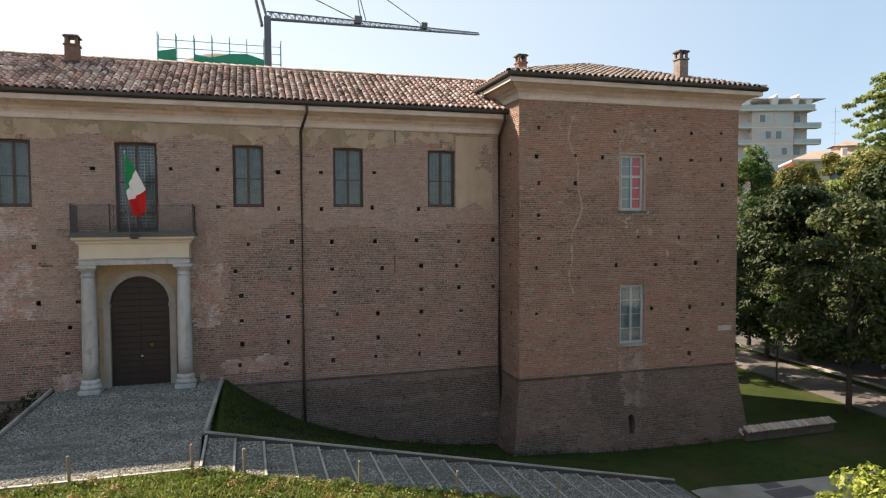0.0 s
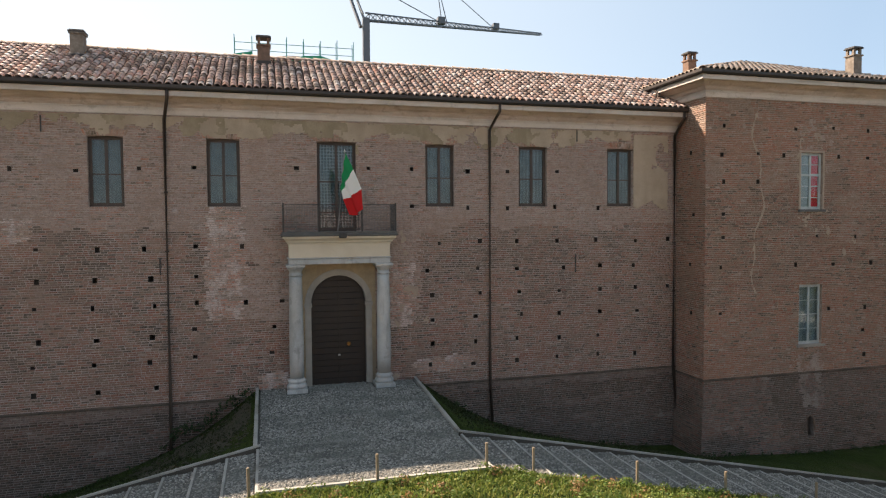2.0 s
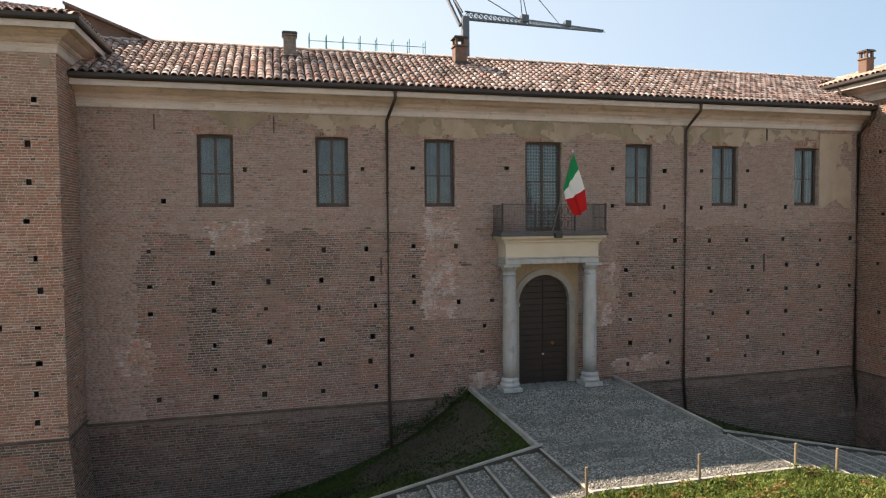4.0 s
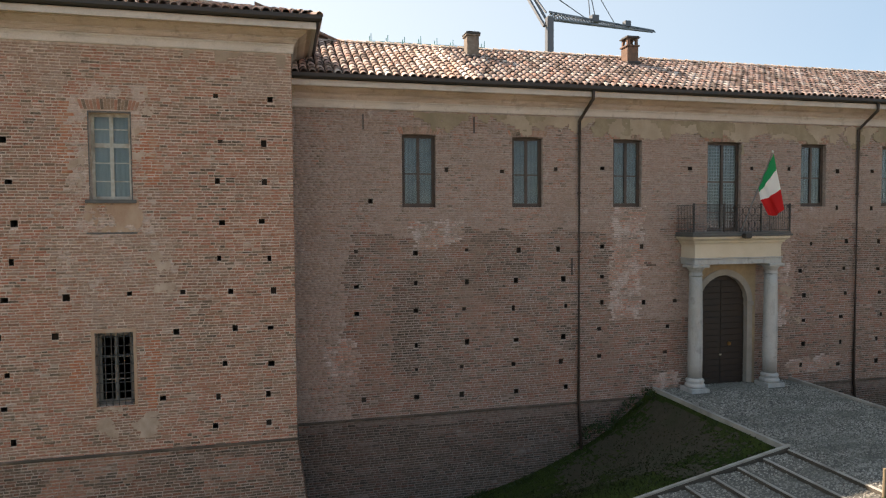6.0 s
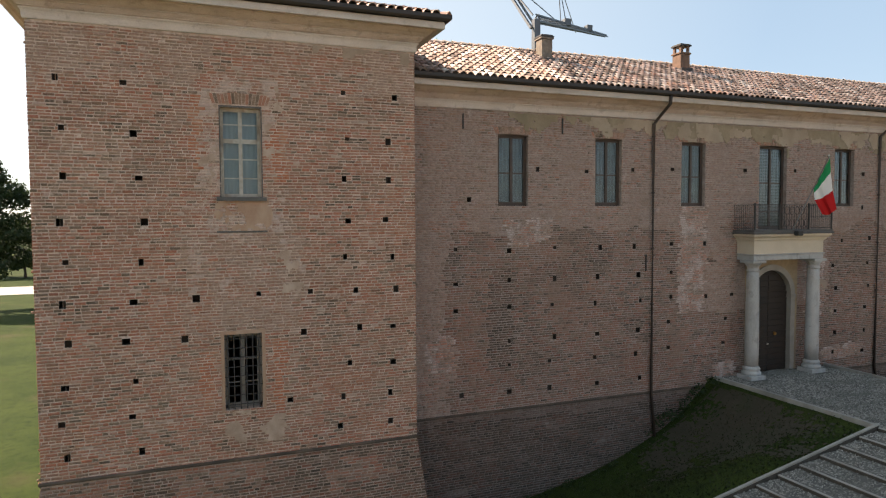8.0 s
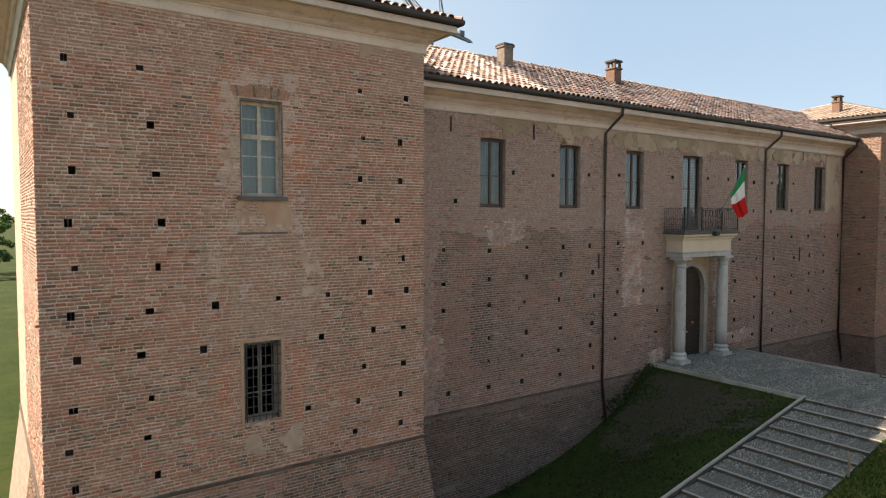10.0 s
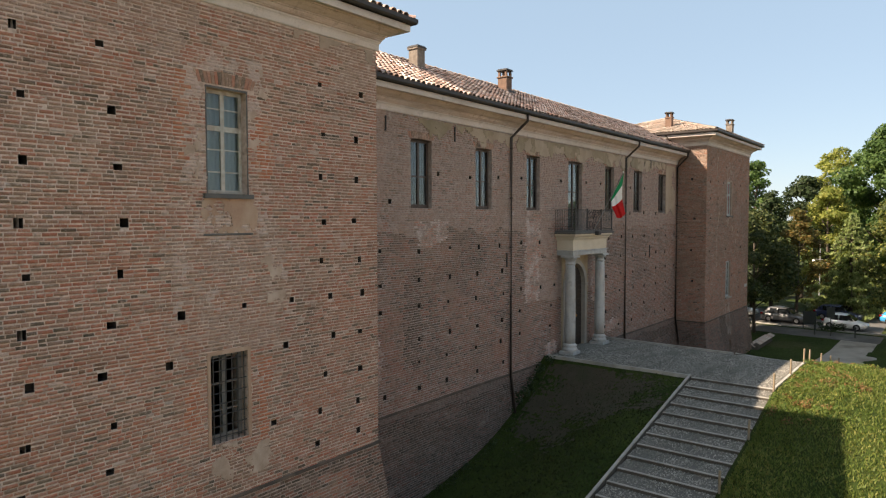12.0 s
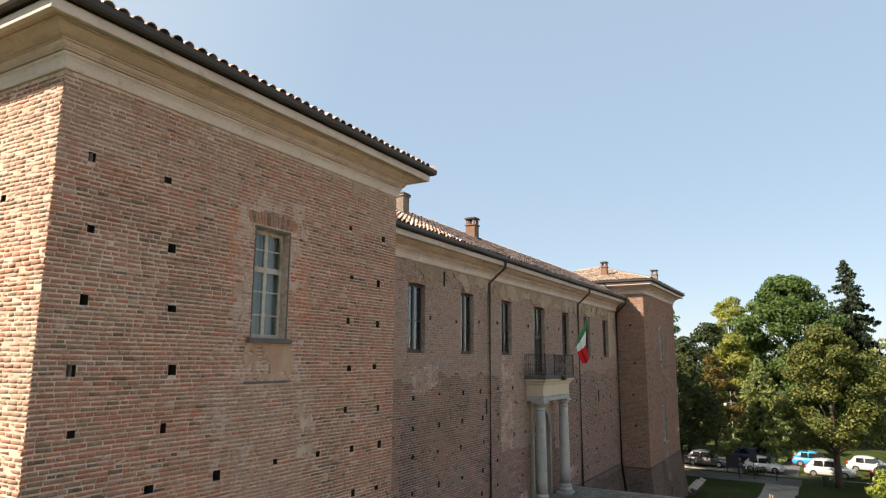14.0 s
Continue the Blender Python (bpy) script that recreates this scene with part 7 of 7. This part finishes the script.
HOUSE_Y = mottled("yellow_render", (0.70, 0.50, 0.24), (0.62, 0.44, 0.21), 0.6, 8, 0.9, 0.1)
HOUSE_O = mottled("orange_render", (0.66, 0.40, 0.22), (0.58, 0.35, 0.19), 0.6, 8, 0.9, 0.1)
for x0, x1, y, ev, rg, wl, lb in ((-62, -44, -58, 7.2, 9.6, HOUSE_O, "orange rendered village house"), (-41, -24, -60, 9.6, 12.2, HOUSE_Y, "tall yellow rendered village house"), (-22, -7, -57, 6.8, 9.2, HOUSE_O, "orange rendered village house"),
                                  (-5, 14, -61, 9.4, 12.0, HOUSE_Y, "tall yellow rendered village house"), (16, 31, -58, 7.0, 9.4, HOUSE_Y, "yellow rendered village house"), (33, 50, -60, 7.4, 10.0, HOUSE_O, "orange rendered village house")):
    village_house(x0, x1, y, ev, rg, wl, lb)
strip("far_street", [(-140, 84), (-30, 84), (-30, 96), (-140, 96)], FLOOR + 0.03, GRAVEL, "pale street beyond the west lawn", "road")
rng = np.random.RandomState(77)
for i in range(10):
    x, y = -95 + i * 9 + rng.uniform(-2, 2), 118 + rng.uniform(-6, 6)
    tree("street_tree", (x, y, FLOOR), rng.uniform(10, 14), rng.uniform(4, 5.5), 2.0, 90 + i, LEAF_DARK if i % 2 else LEAF_GREEN, "leafy tree far beyond the west lawn", 0.5, 22, 45)


# ---- pebble paving and grass ----
def pebbles(name, quads, per, host, seed):
    """Low rounded stones pressed into the ground, over (x0, x1, y0, y1, z at x0, z at x1) patches."""
    r = np.random.RandomState(seed)
    a = np.arange(6) * math.pi / 3
    rows = []
    for x0, x1, y0, y1, z0, z1 in quads:
        k = int((x1 - x0) * (y1 - y0) * per)
        f = r.uniform(0, 1, k)
        rows.append(np.stack([x0 + (x1 - x0) * f, r.uniform(y0, y1, k), z0 + (z1 - z0) * f], 1))
    c = np.concatenate(rows)
    k = len(c)
    rx, ry, th = r.uniform(0.022, 0.048, k), r.uniform(0.012, 0.024, k), r.normal(0, 0.45, k)
    ux, uy = np.cos(a)[None] * rx[:, None], np.sin(a)[None] * ry[:, None]
    px, py = ux * np.cos(th)[:, None] - uy * np.sin(th)[:, None], ux * np.sin(th)[:, None] + uy * np.cos(th)[:, None]
    hgt = r.uniform(0.008, 0.026, k)[:, None]
    low_ = np.stack([c[:, 0:1] + px, c[:, 1:2] + py, np.repeat(c[:, 2:3] - 0.004, 6, 1)], 2)
    top_ = np.stack([c[:, 0:1] + px * 0.6, c[:, 1:2] + py * 0.6, c[:, 2:3] + hgt + 0 * px], 2)
    co = np.concatenate([low_, top_], 1).reshape(-1, 3)
    me = bpy.data.meshes.new(name)
    me.vertices.add(len(co))
    me.vertices.foreach_set("co", co.ravel())
    side_ = np.array([[i, (i + 1) % 6, 6 + (i + 1) % 6, 6 + i] for i in range(6)]).ravel()
    cap = np.arange(6, 12)
    idx = (np.arange(k)[:, None] * 12 + np.concatenate([side_, cap])).ravel()
    me.loops.add(len(idx))
    me.loops.foreach_set("vertex_index", idx)
    starts = (np.arange(k)[:, None] * 30 + np.array([0, 4, 8, 12, 16, 20, 24])).ravel()
    me.polygons.add(k * 7)
    me.polygons.foreach_set("loop_start", starts)
    me.update(calc_edges=True)
    ob = part(name, me, PEBBLE, host, "small grey river pebbles")
    ob["kind"] = "stuff"


pn = Nodes("pebble_stones", 0.75, 0, 0.4)
pc = pn.ramp(pn.pos.outputs["Random Per Island"], [(0.0, (0.055, 0.052, 0.046)), (0.3, (0.14, 0.131, 0.114)), (0.6, (0.235, 0.22, 0.19)), (0.87, (0.31, 0.288, 0.25)), (1.0, (0.40, 0.375, 0.33))])
pc = pn.mix(pn.grey(pn.noise(0.6, 6, (0.6, 1.4, 1), 0.7), 0.44, 0.62, 0, 0.72), pc, (0.10, 0.10, 0.082))
PEBBLE = pn.base(pn.mix(pn.grey(pn.noise(0.55, 5, (0.7, 1.8, 1), 0.65), 0.52, 0.68, 0, 0.5), pc, (0.27, 0.255, 0.225)))
pebbles("pebble_paving", [(-2.93, 2.6, FE + 0.1, KY, -0.04, -0.04), (-2.93, 2.8, KY, -1.3, -0.05, -0.05), (-1.2, 1.2, -1.3, 0.1, -0.085, -0.085), (-2.93, -2.05, -1.3, -0.08, -0.085, -0.085), (2.05, 2.8, -1.3, -0.08, -0.085, -0.085)], 420, forecourt, 1)
LOW, HIGH = -0.048 - RISE, -0.048 - DROP
pebbles("pebble_paving", [(-3.0 - (i + 1) * TREAD + 0.1, -3.0 - i * TREAD - 0.04, FE, KY, LOW - i * RISE, HIGH - i * RISE) for i in range(21)], 330, st_l, 2)
pebbles("pebble_paving", [(2.79 + i * TREAD, 2.65 + (i + 1) * TREAD, FE - 0.05, KY - 0.35, HIGH - i * RISE, LOW - i * RISE) for i in range(20)], 300, st_r, 3)


def blades(name, spots, mat, label, tall=0.16, wide=0.012):
    r = np.random.RandomState(len(spots))
    p = np.array(spots)
    k = len(p)
    a = r.uniform(0, 6.28, k)
    hgt = tall * r.uniform(0.5, 1.4, k)
    lean = r.normal(scale=0.5, size=(k, 2)) * hgt[:, None]
    w = np.stack([np.cos(a), np.sin(a), 0 * a], 1) * wide * (0.6 + hgt[:, None] / tall)
    up = np.concatenate([lean, hgt[:, None]], 1)
    co = np.stack([p - w, p + w, p + up * (0.5, 0.5, 0.62) + w * 0.7, p + up, p + up * (0.5, 0.5, 0.62) - w * 0.7], 1).reshape(-1, 3)
    me = bpy.data.meshes.new(name)
    me.vertices.add(len(co))
    me.vertices.foreach_set("co", co.ravel())
    me.loops.add(k * 5)
    me.loops.foreach_set("vertex_index", np.arange(k * 5))
    me.polygons.add(k)
    me.polygons.foreach_set("loop_start", np.arange(k) * 5)
    me.update(calc_edges=True)
    ob = part(name, me, mat, None)
    tagged(ob, label, "grass", kind="stuff")


# blades of the lit bank: sun-bright colour, against the shade-dark blades of the moat
GRASSBLADE = leaf_mat("grass_blade", (0.075, 0.115, 0.022), (0.14, 0.18, 0.038), (0.28, 0.255, 0.078), 0.45)
r = random.Random(8)
spots = []
while len(spots) < 60000:
    x, y = r.uniform(-14, 16), FE - 0.16 - 6.5 * r.random() ** 1.6
    spots.append((x, y, ground_z(x, y) - 0.01))
WEED = leaf_mat("weed_leaf", (0.055, 0.105, 0.02), (0.12, 0.18, 0.035), (0.25, 0.25, 0.06), 0.4)
WITHERED = leaf_mat("withered_leaf", (0.14, 0.075, 0.03), (0.24, 0.13, 0.05), (0.34, 0.22, 0.09), 0.35)
wr = np.random.RandomState(64)
for name_, mat_, count, text in (("weeds", WEED, 330, "leafy green weeds along the top of the bank"), ("withered_weeds", WITHERED, 75, "withered rust-brown weeds among the grass")):
    cent = []
    for _ in range(count):
        x, y = wr.uniform(-5.5, 15.0), FE - 0.22 - 2.6 * wr.random_sample() ** 1.7
        cent.append(((x, y, ground_z(x, y) + wr.uniform(0.02, 0.14)), wr.uniform(0.10, 0.24)))
    tagged(part(name_, leaf_cloud(cent, 0.034, wr, 1500, 0.75), mat_, None), text, "weeds", kind="stuff")
blades("rough_grass", spots, GRASSBLADE, "rough sunlit grass on the bank below the forecourt", 0.09, 0.013)
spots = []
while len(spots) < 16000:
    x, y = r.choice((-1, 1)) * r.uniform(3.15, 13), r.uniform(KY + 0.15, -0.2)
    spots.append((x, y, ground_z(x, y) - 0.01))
# the bank's shade is also put into these much darker blades
blades("moat_grass", spots, leaf_mat("shaded_moat_blade", (0.018, 0.027, 0.007), (0.028, 0.038, 0.011), (0.05, 0.048, 0.02), 0.3), "short grass on the shaded bank", 0.06, 0.013)


# ---- brickwork, piece by piece ----
def within(u, v, u0, u1, v0, v1, ragged=0.22):
    """Whether a brick belongs to a patch of brickwork with a ragged edge."""
    du = ragged * noise.noise(Vector((u * 1.9, v * 2.7, 3.3))) + 0.5 * ragged * noise.noise(Vector((u * 6.1, v * 9.7, 1.3)))
    dv = ragged * noise.noise(Vector((u * 1.7, v * 2.1, 8.3)))
    return u0 < u + du < u1 and v0 < v + dv < v1


def drift(u, v, k, s=0.4):
    return noise.fractal(Vector((u * s, v * s * 1.4, k)), 1.0, 2.0, 5)


def work_wing(u, v):
    if any(within(u, v, *q) for q in ((-4.75, -3.45, 2.6, 6.7), (-12.1, -10.4, 5.4, 6.3), (-15.1, -14.1, 1.2, 2.3), (1.95, 2.95, 2.0, 4.6), (-2.9, -1.9, -0.4, 0.5), (3.0, 5.4, 0.2, 0.7))):
        return "limed"
    if any(within(u, v, *q) for q in ((-3.3, -1.85, 0.9, 2.5), (3.2, 5.2, 1.2, 2.3), (-9.4, -5.0, 0.3, 1.7), (7.5, 12.0, 1.0, 2.6))):
        return "red"
    if within(u, v, -12.8, -11.85, 1.0, 4.5) or drift(u, v, 31.0, 0.5) > 0.75 and v < 5.6:
        return "sooty"
    if u < -14.3 + 0.5 * drift(u, v, 5.0) or v > 5.75 + 0.5 * drift(u, v, 2.0) or within(u, v, -3.5, 3.2, 2.6, 5.8):
        return "flushed"
    if v < 1.0 + 0.6 * drift(u, v, 7.0) and drift(u, v, 17.0) > -0.1:
        return "red"
    return "olive" if drift(u, v, 41.0) > 0.15 else "plain"


def work_left(u, v):
    if any(within(u, v, *q, 0.1) for q in ((-22.2, -21.98, 7.6, 9.6), (-20.2, -19.78, 7.3, 8.8), (-22.06, -21.72, 1.2, 2.75), (-20.2, -19.88, 1.0, 3.0))):
        return "orange"
    if within(u, v, -22.0, -20.0, 6.0, 10.2) or within(u, v, -22.2, -19.7, 4.2, 5.9) and drift(u, v, 3.0, 1.2) > 0.1:
        return "limed"
    if within(u, v, -25.2, -22.2, 0.1, 1.7, 0.6) or within(u, v, -21.8, -17.4, 9.7, 10.7, 0.5) or within(u, v, -22.4, -19.6, 0.4, 3.4, 0.4) and drift(u, v, 9.0, 0.9) > 0:
        return "red"
    if v > 9.75 + 0.5 * drift(u, v, 2.0) or within(u, v, -22.6, -19.4, 3.2, 6.3, 0.5):
        return "flushed"
    if drift(u, v, 41.0, 0.55) > 0.1:
        return "olive"
    return "red" if drift(u, v, 13.0, 0.5) > 0.55 else "plain"


def work_right(u, v):
    if within(u, v, 19.6, 20.9, -0.6, 0.62, 0.1) or within(u, v, 19.7, 21.4, 9.1, 10.6, 0.4) and drift(u, v, 3.0, 1.0) > 0:
        return "limed"
    if within(u, v, 21.6, 23.2, 5.2, 7.2, 0.5):
        return "flushed"
    if v > 7.6 + 0.8 * drift(u, v, 2.0) or v < 2.2 + 0.7 * drift(u, v, 6.0):
        return "red" if drift(u, v, 23.0) > -0.35 else "flushed"
    return "olive" if drift(u, v, 41.0) > -0.25 else "plain"


def work_base(u, v):
    d = drift(u, v, 51.0, 0.5)
    streak = noise.fractal(Vector((u * 0.55, v * 2.1, 9.0)), 1.0, 2.0, 5)
    if v > -0.35 + 0.3 * d or streak > 0.62:
        return "flushed" if streak < 0.85 else "limed"
    # dark bricks grow more common towards the ground
    return "sooty" if streak < 0.12 - 0.12 * v else "olive"


def work_base_right(u, v):
    d = drift(u, v, 51.0, 0.6)
    if within(u, v, 19.6, 20.8, -1.5, 0.0, 0.2):
        return "limed"
    streak = noise.fractal(Vector((u * 0.6, v * 2.1, 29.0)), 1.0, 2.0, 5)
    if u < 17.9 - 0.3 * v + 0.5 * drift(u, v, 4.0):
        return "sooty" if d > 0.45 + 0.12 * v else "limed" if streak > 0.75 else "plain" if streak > -0.2 else "olive"
    if u < 19.8 - 0.2 * v and d > -0.55 - 0.3 * v - 0.8:
        return "sooty"
    return "sooty" if d > 0.7 + 0.35 * v else "olive"


def brick_up(name, wall, tone, ruddy, host, jobs, sort, label):
    """Lays the bricks of a wall by kind of work, one mesh a kind."""
    kinds = {}
    for fc, rows in jobs:
        split = {}
        for r in rows:
            split.setdefault(sort((r[0] + r[1]) / 2, r[2]), []).append(r)
        for kind, some in split.items():
            kinds.setdefault(kind, []).append((fc, some))
    for kind, some in sorted(kinds.items()):
        part(name, brick_mesh(name, some), brickwork_mat(wall, kind, tone, ruddy), host, label)["kind"] = "stuff"


heads = [(a - 0.12, b + 0.12, 9.19, 9.42, 1) for a, b in WINGWIN + [(-0.75, 0.73)]]
brick_up("brickwork", "wing", 0.82, -0.1, wing_wall, [(wing_f, lay_bricks(wing_f, XL, XR, Z0, 9.99, op_wing + hw + heads))], work_wing, "weathered hand-made bricks")
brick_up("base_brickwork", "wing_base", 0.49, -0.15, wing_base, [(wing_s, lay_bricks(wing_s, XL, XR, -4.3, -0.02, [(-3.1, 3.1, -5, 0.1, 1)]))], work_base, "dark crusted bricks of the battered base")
front = lay_bricks(left_f, LX0 - 0.012, LX1 + 0.012, ZL, 11.18, op_left + hl + [(-21.7, -20.2, 9.3, 9.7, 1)])
near = [r for r in front if -25.5 < r[0] < -23.9 and 7.0 < r[2] < 8.6][:300]
chosen = set(near)
brick_up("brickwork", "tower_warm", 0.90, 0.42, left_wall, [(left_f, [r for r in front if r not in chosen])], work_left, "weathered hand-made bricks")
brick_up("brickwork", "tower_flank", 0.9, 0.0, left_wall, [(left_e, lay_bricks(left_e, LY, 0, ZL, 11.18, []))], lambda u, v: "plain", "weathered hand-made bricks")
# the west face has a darker brick copy, its tone tempering the sunlight
brick_up("brickwork", "tower_sun_toned", 0.70, 0.3, left_wall, [(left_w, lay_bricks(left_w, LY, 4.5, ZL, 11.18, h_side, off=-0.005))], lambda u, v: "flushed" if drift(u, v, 5.0) > 0 else "plain", "hand-made bricks toned darker on the sunlit west face")
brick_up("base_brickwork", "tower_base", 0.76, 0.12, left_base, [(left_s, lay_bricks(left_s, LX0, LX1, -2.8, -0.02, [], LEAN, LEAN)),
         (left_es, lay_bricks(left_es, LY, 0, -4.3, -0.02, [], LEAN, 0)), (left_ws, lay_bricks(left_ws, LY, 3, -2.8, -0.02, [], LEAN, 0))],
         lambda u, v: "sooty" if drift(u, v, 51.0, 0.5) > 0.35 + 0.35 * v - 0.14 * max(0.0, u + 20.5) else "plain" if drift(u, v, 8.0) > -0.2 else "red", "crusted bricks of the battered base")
brick_up("brickwork", "tower_brown", 0.71, 0.28, right_wall, [(right_f, lay_bricks(right_f, RX0 - 0.012, RX1, ZR, 11.18, op_right + hr)),
         (right_w, lay_bricks(right_w, RY, 0, ZR, 11.18, h_rside))], work_right, "weathered hand-made bricks")
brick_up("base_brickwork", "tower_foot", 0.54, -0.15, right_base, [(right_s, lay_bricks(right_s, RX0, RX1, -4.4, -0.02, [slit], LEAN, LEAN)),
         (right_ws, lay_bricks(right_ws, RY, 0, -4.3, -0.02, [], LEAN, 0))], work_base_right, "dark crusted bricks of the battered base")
unit = {}
for r in near:
    w = round((r[1] - r[0]) / 0.03) * 0.03
    if w not in unit:
        f0 = Face((0, 0, 0), X, Z3, (0, -1, 0))
        me = brick_mesh("brick", [(f0, [(-w / 2, w / 2, -0.032, 0.032, 0.008)])])
        me.materials.append(BRICK1)
        unit[w] = me
    ob = part("brick", unit[w], BRICK1, left_wall)
    ob.matrix_basis = Matrix.Translation(left_f.p((r[0] + r[1]) / 2, (r[2] + r[3]) / 2, r[4] - 0.008)) @ Matrix.Diagonal(((r[1] - r[0]) / w, 1, (r[3] - r[2]) / 0.064, 1))

# ---- roof tiles, piece by piece ----
edge = [m for m in tiles_l if abs(m.translation.y - (LY - 0.8)) < 0.9][:150]
keep_l = [m for m in tiles_l if m not in edge]
near_w = [m for m in wing_tiles if -15.9 < m.translation.x < -9.0][:280]
rest_w = [m for m in wing_tiles if m not in near_w]
tm = bpy.data.meshes.new("tile")
tm.from_pydata(TV, [], TF)
tm.materials.append(TILE1)
for host, some in ((roof_l, edge), (roof, near_w)):
    for m in some:
        part("tile", tm, TILE1, host).matrix_basis = m
for host, some, mat in ((roof, rest_w, TILE), (roof_l, keep_l, TILE), (roof_r, tiles_r, TILE_OLD), (roof, wing_ridge, TILE_OLD)):
    part("tiling", tiles_mesh("tiling", some), mat, host, "curved terracotta tiles")["kind"] = "stuff"
